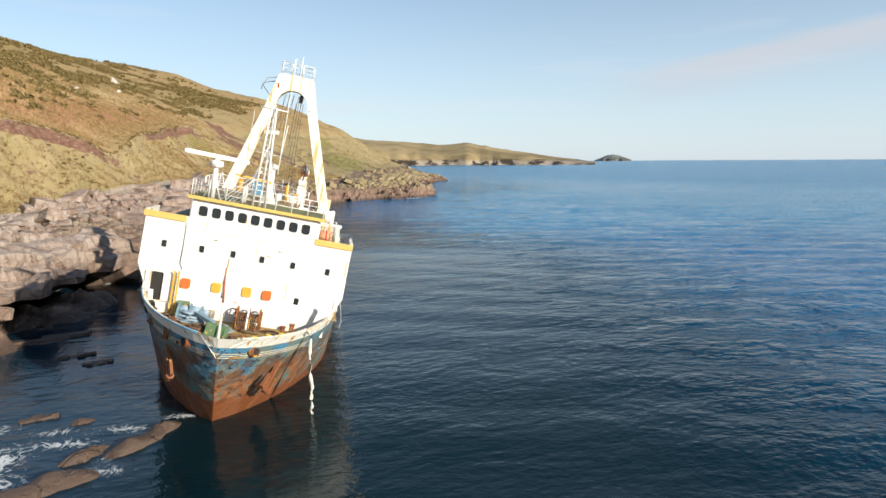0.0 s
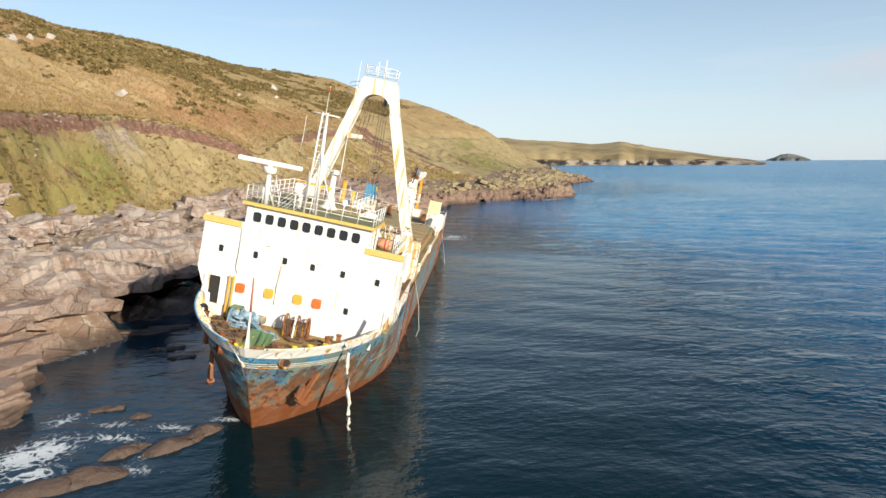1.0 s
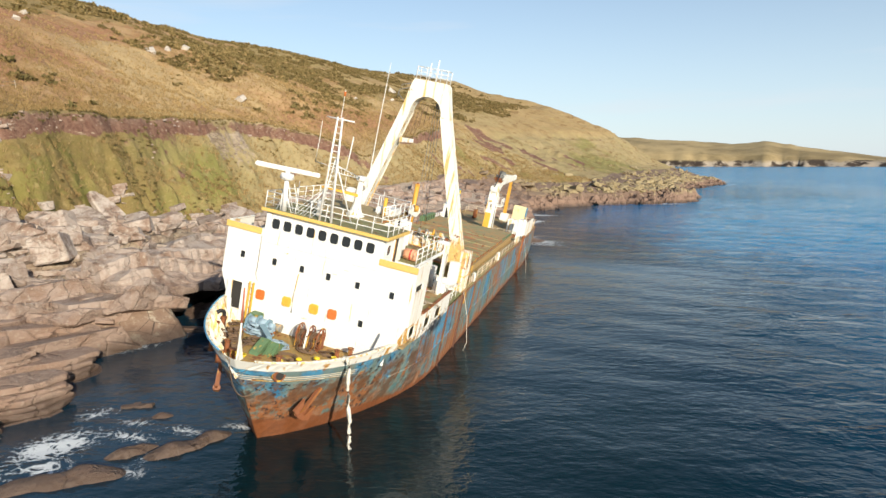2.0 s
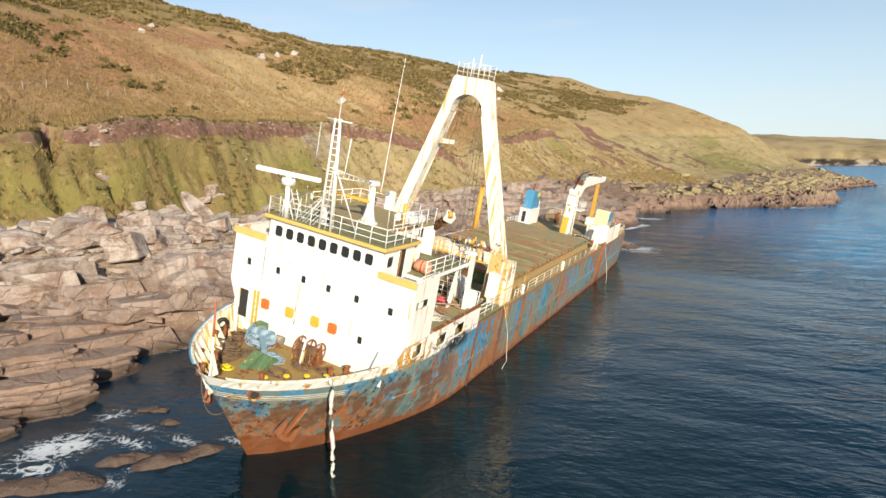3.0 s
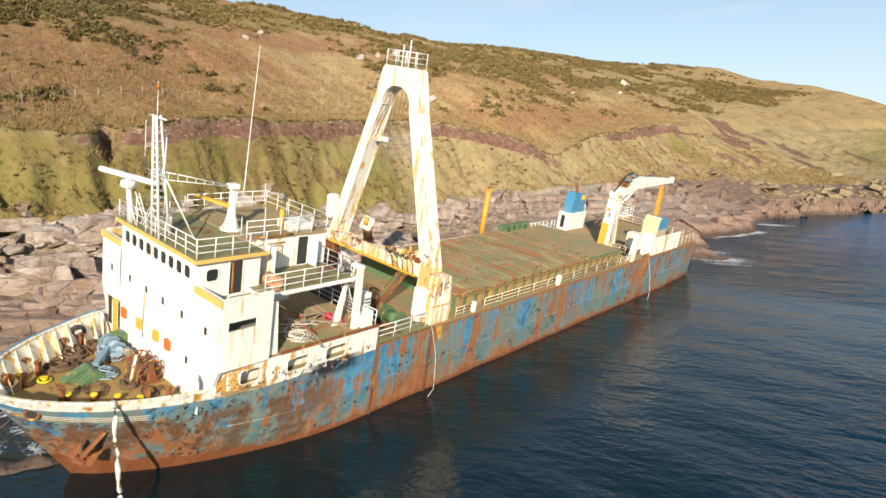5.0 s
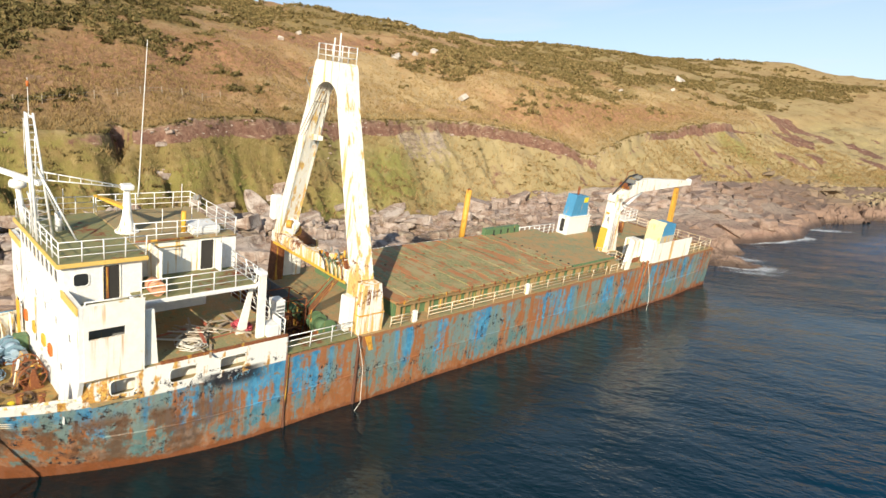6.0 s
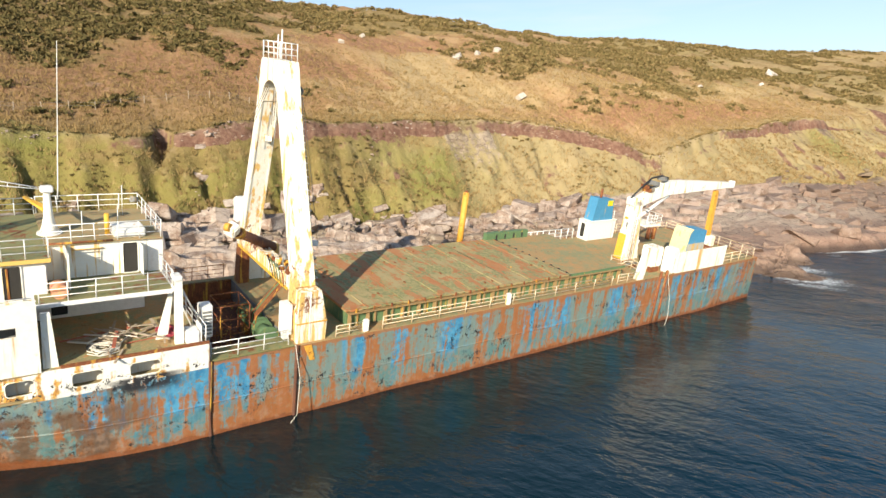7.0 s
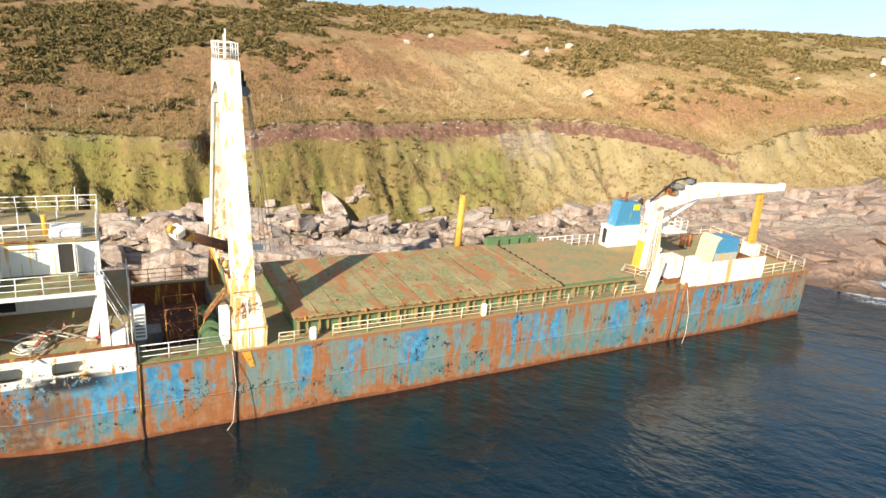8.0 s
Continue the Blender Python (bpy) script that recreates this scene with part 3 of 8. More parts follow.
# ---- geometry helpers ----
def part(name, bm, material, parent=None, label="", smooth=False):
    """Links a bmesh (or a ready mesh) as one mesh object, at most two levels under its thing."""
    if parent is not None and parent.parent is not None and parent.parent.parent is not None:
        parent = parent.parent
    if isinstance(bm, bmesh.types.BMesh):
        me = bpy.data.meshes.new(name)
        bmesh.ops.recalc_face_normals(bm, faces=bm.faces)
        bm.to_mesh(me)
        bm.free()
    else:
        me = bm
    if material is not None and not me.materials:
        me.materials.append(material)
    if smooth:
        for p in me.polygons:
            p.use_smooth = True
    ob = new(name, me)
    ob.parent = parent
    if label:
        ob["label"] = label
    return ob


def box(bm, x0, x1, y0, y1, z0, z1, bev=0.0, m=None):
    vs = [bm.verts.new((x, y, z)) for x in (x0, x1) for y in (y0, y1) for z in (z0, z1)]
    fs = [bm.faces.new([vs[i] for i in q]) for q in ((0, 1, 3, 2), (4, 6, 7, 5), (0, 4, 5, 1), (2, 3, 7, 6), (0, 2, 6, 4), (1, 5, 7, 3))]
    if bev:
        es = {e for f in fs for e in f.edges}
        out = bmesh.ops.bevel(bm, geom=list(es), offset=bev, segments=2, affect="EDGES")
        vs = list({v for f in out["faces"] for v in f.verts} | {v for v in vs if v.is_valid})
    if m is not None:
        bmesh.ops.transform(bm, matrix=m, verts=[v for v in vs if v.is_valid])
    return bm


def boxed(*a, bev=0.02, m=None):
    return box(bmesh.new(), *a, bev=bev, m=m)


def tube(bm, p, q, r, r2=None, n=8, cap=True):
    p, q = Vector(p), Vector(q)
    d = q - p
    if d.length < 1e-5:
        return bm
    rot = d.to_track_quat("Z", "Y").to_matrix()
    r2 = r if r2 is None else r2
    a, b = [], []
    for i in range(n):
        o = Vector((math.cos(2 * math.pi * i / n), math.sin(2 * math.pi * i / n), 0))
        a.append(bm.verts.new(p + rot @ (o * r)))
        b.append(bm.verts.new(q + rot @ (o * r2)))
    for i in range(n):
        f = bm.faces.new((a[i], a[(i + 1) % n], b[(i + 1) % n], b[i]))
        f.smooth = n > 5
    if cap:
        bm.faces.new(a[::-1])
        bm.faces.new(b)
    return bm


def path_tube(bm, pts, r, n=6):
    """A rounded bar or rope through the points."""
    pts = [Vector(p) for p in pts]
    rings = []
    for i, p in enumerate(pts):
        d = (pts[min(i + 1, len(pts) - 1)] - pts[max(i - 1, 0)]).normalized()
        rot = d.to_track_quat("Z", "Y").to_matrix()
        rr = r(i / (len(pts) - 1)) if callable(r) else r
        rings.append([bm.verts.new(p + rot @ Vector((rr * math.cos(2 * math.pi * k / n), rr * math.sin(2 * math.pi * k / n), 0))) for k in range(n)])
    for a, b in zip(rings, rings[1:]):
        for k in range(n):
            bm.faces.new((a[k], a[(k + 1) % n], b[(k + 1) % n], b[k])).smooth = True
    bm.faces.new(rings[0][::-1])
    bm.faces.new(rings[-1])
    return bm


def prism(bm, pts, axis, a, b):
    """A flat outline of (p, q) pairs pushed from a to b along an axis."""
    def at(p, q, s):
        return {"x": (s, p, q), "y": (p, s, q), "z": (p, q, s)}[axis]
    lo = [bm.verts.new(at(p, q, a)) for p, q in pts]
    hi = [bm.verts.new(at(p, q, b)) for p, q in pts]
    n = len(pts)
    bm.faces.new(lo)
    bm.faces.new(hi[::-1])
    for i in range(n):
        bm.faces.new((lo[i], lo[(i + 1) % n], hi[(i + 1) % n], hi[i]))
    return bm


def beam(bm, p, q, w0, h0, w1=None, h1=None, side=(1, 0, 0)):
    """A tapering box girder from p to q; w along side, h across it."""
    p, q = Vector(p), Vector(q)
    w1, h1 = w1 or w0, h1 or h0
    d = (q - p).normalized()
    s = (Vector(side) - d * d.dot(Vector(side))).normalized()
    t = d.cross(s)
    rows = []
    for c, w, h in ((p, w0, h0), (q, w1, h1)):
        rows.append([bm.verts.new(c + s * (i * w / 2) + t * (j * h / 2)) for i, j in ((-1, -1), (1, -1), (1, 1), (-1, 1))])
    bm.faces.new(rows[0])
    bm.faces.new(rows[1][::-1])
    for k in range(4):
        bm.faces.new((rows[0][k], rows[0][(k + 1) % 4], rows[1][(k + 1) % 4], rows[1][k]))
    return bm


def fbm(x, y, scale, octaves=4, seed=0, gain=0.5):
    """Value noise in [-1, 1], for arrays."""
    total, amp, norm = np.zeros_like(x, dtype=float), 1.0, 0.0
    for o in range(octaves):
        f = 2 ** o / scale
        u, v = x * f + 17.3 * o + seed * 7.1, y * f - 9.7 * o + seed * 3.3
        i, j = np.floor(u), np.floor(v)
        a, b = u - i, v - j
        a, b = a * a * (3 - 2 * a), b * b * (3 - 2 * b)

        def h(p, q):
            s = np.sin(p * 127.1 + q * 311.7 + seed * 74.7 + o * 13.1) * 43758.5453
            return 2 * (s - np.floor(s)) - 1
        total += amp * ((h(i, j) * (1 - a) + h(i + 1, j) * a) * (1 - b) + (h(i, j + 1) * (1 - a) + h(i + 1, j + 1) * a) * b)
        norm += amp
        amp *= gain
    return total / norm


def grid_mesh(name, X, Y, Z, layers=()):
    """A mesh over 2D arrays, with vector attributes."""
    n, k = X.shape
    me = bpy.data.meshes.new(name)
    idx = np.arange(n * k).reshape(n, k)
    quads = np.stack([idx[:-1, :-1], idx[1:, :-1], idx[1:, 1:], idx[:-1, 1:]], -1).reshape(-1, 4)
    me.from_pydata(np.stack([X, Y, Z], -1).reshape(-1, 3).tolist(), [], quads.tolist())
    for nm, vals in layers:
        at = me.attributes.new(nm, "FLOAT_VECTOR", "POINT")
        at.data.foreach_set("vector", vals.reshape(-1, 3).astype(np.float32).ravel())
    me.polygons.foreach_set("use_smooth", np.ones(len(me.polygons), bool))
    return me


# ---- the coast ----
# along y: shore x, rock height at the shore, where the grass begins (x, z), and the terrace edge (x, z)
COAST_Y = [-300, -60, 0, 26, 34, 40, 44, 53, 66, 80, 100, 122, 135, 150, 157, 168, 190, 211, 225, 236, 246, 258, 275, 300, 360, 430, 447, 460, 500, 900]
SHORE_X = [-150, -60, -34, -28, -30, -32, -31, -30, -30, -33, -38, -24, -22, -26, -23, -21.5, -27.5, -30, -27, -15, -5, 2.5, 8.5, 11, 17, 34, 42, 38, -60, -300]
CLIFF_Z = [3, 2.5, 1.5, 1.0, 1.0, 1.2, 1.5, 3.2, 4.8, 4.8, 2.0, 1.2, 1.5, 2.0, 2.1, 2.2, 2.5, 3.0, 3.0, 3.5, 3.5, 3.5, 3.2, 3.0, 2.2, 1.5, 1.0, 1.0, 1.5, 2.0]
GRASS_X = [-190, -90, -66, -58, -57, -57, -57, -57.5, -59.5, -62, -61, -60, -58.5, -57, -56, -55, -50, -45, -40, -33, -23, -17.5, -16, -14, -3, 10, 14, 6, -90, -330]
GRASS_Z = [8, 8, 8, 8, 8, 8, 8, 8, 6.6, 5.9, 5.2, 6.2, 7.6, 9, 9.3, 9.6, 9.4, 8.6, 8, 7.5, 7, 7.5, 8.4, 9.5, 10, 10, 10, 10, 8, 10]
TERR_X = [-200, -100, -72, -67, -66, -66, -66, -66, -68, -70, -74.5, -76, -71.5, -63.5, -61.5, -62.5, -65, -66, -65, -64.5, -64, -63, -61.5, -58, -43, -21, -22, -24, -110, -350]
TERR_Z = [20, 20, 20, 20, 20, 20, 20, 20.5, 21.5, 22.3, 23.0, 23.7, 24.0, 23.6, 23.2, 23.6, 24.8, 25.2, 25.5, 25.6, 26, 26.6, 27.2, 28, 29, 31.5, 30, 27, 16, 20]
HILL = [1, 1, 1, 1, 1, 1, 1, 1, 1, .995, .99, .99, .985, .965, .955, .94, .93, .93, .93, .925, .92, .91, .90, .885, .85, .84, .83, .8, .5, .6]
# plant cover: centre and half widths of each patch on the plan
BRACKEN = [(-92, 50, 15, 34), (-106, 88, 13, 20), (-76, 186, 7.5, 46), (-128, 118, 12, 22), (-88, 20, 14, 20), (-60, 262, 5, 14)]
THICKET = [(-126, 46, 26, 30), (-140, 78, 20, 22), (-112, 160, 17, 15), (-132, 212, 32, 46), (-106, 268, 13, 60), (-165, 140, 18, 60), (-92, 330, 14, 60), (-168, 300, 30, 90)]
STRAW = [(-93, 122, 12, 36), (-92, 200, 8, 60), (-78, 100, 4, 20), (-110, 118, 12, 14), (-75, 290, 10, 50)]
LUSH = [(-69, 42, 3, 9), (-62, 220, 7, 7), (-64, 87, 3, 4), (-61, 114, 3.5, 9), (-60, 66, 4, 5), (-22, 338, 20, 42), (-28, 252, 8, 9), (-40, 238, 5, 6), (-36, 362, 8, 22), (-66, 74, 4, 4), (-68, 104, 4, 7)]
SLIPS = [(-62, 196, 7, 9), (-61, 156, 4.5, 8), (-63, 256, 10, 19), (-52, 240, 6, 9), (-45, 284, 8, 18), (-33, 305, 6, 13), (-49, 234, 5, 9), (-70.5, 95, 2.2, 2.4), (-56, 205, 5, 7), (-36, 258, 5, 10)]


def patches(x, y, spots, seed, ragged=0.8):
    """How deep a place lies in the patches, with a ragged edge."""
    n = ragged * fbm(x, y, 11, 4, seed)
    out = np.zeros_like(x, dtype=float)
    for cx, cy, rx, ry in spots:
        out = np.maximum(out, np.clip(1.35 - np.sqrt(((x - cx) / rx) ** 2 + ((y - cy) / ry) ** 2) + n, 0, 1))
    return out


def land(x, y):
    """Height of the land, and how much of it is grass, bare earth and upper moor."""
    yy = y + 3 * fbm(x, y, 40, 2, 5)
    g = lambda v: np.interp(yy, COAST_Y, v)
    xs = g(SHORE_X) + 2.0 * fbm(x, y, 14, 3, 1) + 1.2 * fbm(x, y, 4, 2, 2)
    xg, zg, xt, zt, cl, hl = g(GRASS_X), g(GRASS_Z), g(TERR_X), g(TERR_Z), g(CLIFF_Z), g(HILL)
    dip = np.interp(yy, [118, 135, 148, 157, 166, 185, 205], [0, 1.5, 4.5, 6.8, 5.5, 2.0, 0])      # the terrace edge sags over the spur
    zt = zt - dip
    xg = xg + 2.4 * fbm(x, y, 9, 3, 3)
    xt = xt + 2.2 * fbm(x * 0.3, y, 24, 3, 4) + 1.3 * fbm(x * 0.15, y, 5, 3, 7)
    # a cleft in the terrace, and the gully that runs down from it
    gut = y - np.interp(x, [-68, -65, -57], [57.8, 56.0, 55.4]) + 0.5 * fbm(x, y * 0.3, 3, 2, 6)
    cleft = np.exp(-(gut / 1.3) ** 4)
    xt0, xt = xt, xt - 3.8 * cleft
    d = xs - x
    w_rock, w_slope = np.maximum(xs - xg, 3), np.maximum(xg - xt0, 2)
    r = np.clip(d / w_rock, 0, 1)
    # blocks of rock: flat-topped cells with joints between them
    cu, cv = (y + 0.3 * x + 1.6 * fbm(x, y, 11, 2, 14)) / 3.6, (x - 0.25 * y + 1.3 * fbm(x, y, 9, 2, 15)) / 2.6
    fi, fj = np.floor(cu), np.floor(cv + 0.5 * (np.floor(cu) % 2))
    hsh = np.sin(fi * 12.9898 + fj * 78.233) * 43758.5453
    hsh = hsh - np.floor(hsh)
    ea, eb = cu - fi, cv + 0.5 * (fi % 2) - fj
    edge = np.minimum(np.minimum(ea, 1 - ea) * 3.6, np.minimum(eb, 1 - eb) * 2.6)
    joint = np.clip(1 - edge / 0.35, 0, 1)
    z = np.where(d < 0, np.maximum(d * 0.6, -8), cl * np.clip(d / 1.8, 0, 1) + (zg - cl) * r ** 1.1)
    s = np.clip((xg - x) / w_slope, 0, 1)
    top = zt - 2.4 - zg
    z = z + top * (0.45 * s + 0.55 * s ** 1.6)
    t = np.clip((xt - x) / np.interp(y, [225, 262], [0.7, 9.0]), 0, 1)
    face = np.clip(0.95 + 0.6 * fbm(x * 0.2, y, 20, 2, 8), 0.55, 1.25)
    z = z + 2.4 * face * t * t * (3 - 2 * t)
    b = np.maximum(xt0 - 0.7 - x, 0) * (t > 0)
    z = z + (1 - face) * 2.4 * np.clip(b / 12, 0, 1)
    z = z + dip * np.clip(b / 22, 0, 1) + hl * np.interp(b, [0, 6, 40, 115, 230, 420, 900], [0, 2.0, 19.0, 47, 61, 66, 60])
    rocky = np.clip(1 - (xg - x) / 2.0, 0, 1) * (d > -6)
    amp = rocky * np.clip(0.3 + r * 2, 0, 1)
    lift = (hsh - 0.45) * 1.7 - joint * 0.9 + (ea - 0.5) * 0.8 * (hsh - 0.3)
    bed = z + 0.20 * (y - 0.35 * x)
    strata = 0.5 * (np.floor(bed / 0.5) + np.clip((bed / 0.5 - np.floor(bed / 0.5)) * 4 - 1.5, 0, 1)) - bed
    smooth = np.interp(y, [112, 128], [1.0, 0.25])
    z = z + amp * (smooth * lift * np.clip(r * 3, 0.35, 1) + 0.5 * smooth * strata + 0.9 * fbm(x, y, 7, 4, 12) + 0.25 * fbm(x, y, 1.6, 3, 13))
    grassy = 1 - rocky
    rough = np.clip(fbm(x, y, 30, 2, 24) * 1.5 + 0.6, 0.2, 1.3)
    z = z + grassy * (1.0 * fbm(x, y, 16, 4, 21) * np.clip(s * 3, 0, 1) + rough * 0.55 * fbm(x, y, 2.6, 4, 22)) + np.clip(b / 50, 0, 1) * 3.4 * fbm(x, y, 46, 4, 23)
    # ribs, gullies and hollows under the terrace
    rib = fbm(x * 0.3, y, 9, 4, 31)
    mid = np.clip(s * 3, 0, 1) * np.clip((1 - s) * 5, 0.15, 1) * np.interp(y, [128, 150], [1.0, 0.35])
    wild = np.interp(y, [88, 108], [1.45, 0.8])
    z = z - mid * (1 - t) * wild * (1.9 * np.clip(rib * 2 - 0.2, 0, 1) + 2.6 * np.abs(fbm(x * 0.8 + 0.3 * y, y, 5.5, 4, 32)))
    z = z - 2.4 * np.exp(-(gut / 0.75) ** 2) * np.clip(s * 3, 0, 1) * (1 - t) * np.clip((-57.5 - x) / 1.5, 0, 1)
    crev = np.clip(1 - 6 * np.abs(fbm(x * 0.42 + 0.25 * y, y - 0.2 * x, 8, 3, 33)), 0, 1)
    z = z - mid * (1 - t) * (3.5 * wild * crev * np.clip(0.35 + 1.6 * fbm(x, y, 22, 2, 34), 0.1, 1) - 1.4 * np.abs(fbm(x, y, 2.6, 2, 35)))
    z = z - mid * (1 - t) * np.interp(y, [90, 106], [1.0, 0.2]) * 2.6 * np.clip(np.abs(fbm(x * 0.9 - 0.2 * y, y, 3.4, 3, 36)) * 2.2 - 0.35, 0, 1)
    # the sea cave in the cove
    cave = np.clip((y - 51.5) / 1.2, 0, 1) * np.clip((79 - y) / 1.2, 0, 1) * np.clip((x + 38.5) / 1.0, 0, 1)
    z = np.where(cave > 0, np.minimum(z, z * (1 - cave) - 1.2 * cave), z)
    earth = np.clip(1.3 - np.abs(xt - 0.35 - x) / 0.55, 0, 1) * np.clip(1.05 + 1.3 * fbm(x, y, 15, 3, 41), 0, 1) * np.interp(y, [50, 60, 156, 163, 180, 190], [0.45, 1, 1, 0.4, 0.4, 1]) * np.interp(y, [232, 256], [1.0, 0.0])
    bare = np.clip((fbm(x * 0.45, y, 13, 4, 42) - 0.18) * 5, 0, 1) * s * (1 - t) * 0.5
    slip = np.clip((fbm(x * 0.4, y, 40, 2, 43) - 0.15) * 4, 0, 1) * np.clip(1 - b / 10, 0, 1) * (t >= 1) * 0.28
    crag = np.clip((fbm(x * 0.6, y, 8, 4, 44) - 0.3) * 6, 0, 1) * s * (1 - t)
    z = z + crag * (0.5 * fbm(x, y, 2.0, 3, 45) + 0.3)
    z = z + 0.45 * np.clip(1 - b / 1.5, 0, 1) * (t >= 1) * np.clip(0.5 + fbm(x, y, 4, 2, 46), 0, 1)
    earth = np.maximum(earth, 0.8 * crev * mid * (1 - t) * np.clip(0.3 + 1.6 * fbm(x, y, 22, 2, 34), 0, 1))
    slide = np.clip(patches(x, y, SLIPS, 47, 0.9) * 2, 0, 1) * (d > 6) * np.clip((xg - x) / 3, 0, 1)
    z = z - 0.7 * slide * (1 - 0.6 * t) + 0.5 * slide * fbm(x, y, 2.2, 3, 48)
    earth = np.maximum(earth, 0.85 * slide * np.clip(0.6 + 1.6 * fbm(x * 0.5, y, 6, 3, 49), 0, 1))
    return z, (1 - rocky) * (1 - 0.6 * crag), np.maximum(np.maximum(earth, bare), slip), np.clip(b / 8, 0, 1)


def land_grid(name, xs, ys, label):
    Y, X = np.meshgrid(ys, xs, indexing="ij")
    Z, gr, ea, up = land(X, Y)
    plants = np.stack([patches(X, Y, BRACKEN, 111), patches(X, Y, THICKET, 112, 1.0), patches(X, Y, LUSH, 113)], -1)
    lip = np.zeros_like(Z)
    lip[:, 2:-2] = np.clip((Z[:, 2:-2] - Z[:, 4:] - 0.75) / 0.5, 0, 1) * np.clip(1 - (Z[:, :-4] - Z[:, 2:-2] - 0.4) / 0.6, 0, 1) * up[:, 2:-2].clip(0.25, 1) * (Z[:, 2:-2] > 12)
    dry = np.stack([patches(X, Y, STRAW, 114), lip, 0 * X], -1)
    me = grid_mesh(name, X, Y, Z, [("cover", np.stack([gr, ea, up], -1)), ("plants", plants), ("dry", dry)])
    me.materials.append(LAND)
    ob = new(name, me)
    return tagged(ob, label, "ground", kind="structure")


def spaced(a, b, fine0, fine1, step, coarse):
    """Coordinates from a to b: fine between fine0 and fine1, growing outwards."""
    mid = list(np.arange(fine0, fine1 + 1e-6, step))
    lo, s, p = [], step, fine0
    while p > a:
        s = min(s * 1.12, coarse)
        p -= s
        lo.append(p)
    hi, s, p = [], step, fine1
    while p < b:
        s = min(s * 1.12, coarse)
        p += s
        hi.append(p)
    return np.array(lo[::-1] + mid + hi)


def cave_roof():
    """The slab of rock that overhangs the cave."""
    ys, xs = np.linspace(49.5, 81, 70), np.linspace(-42, -30.2, 40)
    Y, X = np.meshgrid(ys, xs, indexing="ij")
    lip = 1.6 * fbm(X * 0, Y, 6, 3, 81) + 0.9 * np.sign(fbm(X * 0, Y, 2.4, 1, 82))
    X = X + lip * (X > -36) * (X + 36) / 7
    f = np.clip((X + 42) / 12.8, 0, 1)
    block = np.floor((Y + 0.4 * X) / 2.7)
    row = np.floor((X - 0.3 * Y) / 2.2)
    step = np.sin(block * 12.9 + row * 7.7) * 1.05
    T = 6.2 - 1.3 * f + 1.3 * fbm(X, Y, 4, 4, 83) + step
    B = 3.0 - 0.2 * f + 0.5 * fbm(X, Y, 5, 3, 84) + 3.2 * np.clip(np.abs(Y - 65.2) / 14 - 0.8, 0, 1) * -4
    n, k = X.shape
    vs = np.concatenate([np.stack([X, Y, T], -1).reshape(-1, 3), np.stack([X - 0.25, Y, B], -1).reshape(-1, 3)]).tolist()
    idx = np.arange(n * k).reshape(n, k)
    fs = np.stack([idx[:-1, :-1], idx[1:, :-1], idx[1:, 1:], idx[:-1, 1:]], -1).reshape(-1, 4)
    fs = fs.tolist() + (fs[:, ::-1] + n * k).tolist()
    ring = idx[0, :].tolist() + idx[1:, -1].tolist() + idx[-1, -2::-1].tolist() + idx[-2:0:-1, 0].tolist()
    for a, b in zip(ring, ring[1:] + ring[:1]):
        fs.append([a, b, b + n * k, a + n * k])
    me = bpy.data.meshes.new("rock_overhang")
    me.from_pydata(vs, [], fs)
    me.materials.append(ROCK)
    tagged(new("rock_overhang", me), "jointed rock roof over the dark sea cave", "rock", kind="structure")


cave_roof()
land_grid("ground", spaced(-900, 60, -80, -12, 0.36, 14), spaced(-300, 900, 22, 262, 0.45, 2.2), "coastal hillside of yellowed moor grass over stepped sandstone rock")

# ---- the sea ----
def sea():
    xs = spaced(-900, 4500, -60, 60, 0.7, 160)
    ys = spaced(-900, 4900, 5, 275, 0.8, 160)
    Y, X = np.meshgrid(ys, xs, indexing="ij")
    near = np.exp(-((X / 220) ** 2 + ((Y - 60) / 260) ** 2))
    Z = near * (np.interp(X, [0, 50], [0.3, 1.0]) * (0.09 * np.sin(0.16 * X + 0.75 * Y + 3.0 * fbm(X, Y, 22, 3, 51)) + 0.16 * fbm(0.45 * X + 0.1 * Y, Y - 0.22 * X, 4, 3, 52)))
    lz = land(X, Y)[0]
    foam = np.clip(1 - np.abs(lz + 0.25) / 1.1, 0, 1) * (X > -60)
    foam = foam * np.clip(0.5 + 1.2 * fbm(X, Y, 16, 2, 53), 0, 1)
    for px, py, rx, ry, k in FOAM:
        foam = np.maximum(foam, k * np.exp(-((X - px) / rx) ** 2 - ((Y - py) / ry) ** 2))
    me = grid_mesh("water", X, Y, Z, [("foam", np.stack([foam, 0 * foam, 0 * foam], -1))])
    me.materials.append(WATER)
    tagged(new("water", me), "deep blue rippled sea with foam along the rocks", "sea", kind="structure")


FOAM = [(-19.0, 31.3, 1.76, 2.4, 0.86), (-17.2, 29.4, 1.6, 1.12, 0.77), (-16.2, 33.8, 2.08, 0.72, 0.62), (-13.6, 35.5, 2.08, 0.64, 0.58), (-11.0, 36.9, 1.2, 0.48, 0.69), (-12.7, 30.5, 1.6, 0.64, 0.52), (-17.5, 35.4, 1.76, 0.72, 0.53), (-20.8, 35.5, 1.28, 1.28, 0.53), (-13.2, 32.2, 0.96, 0.8, 0.53), (-19.5, 27.5, 2.0, 1.2, 0.65), (-13, 127, 6, 3.5, 0.75), (-10, 123, 5, 2, 0.5), (-19, 134, 6, 3, 0.7), (-24, 186, 6, 3, 0.7), (5, 246, 10, 4, 0.8), (12, 252, 6, 3, 0.6), (42, 440, 12, 7, 0.8), (-2, 243, 9, 2.5, 0.7), (17, 262, 6, 3, 0.6)]
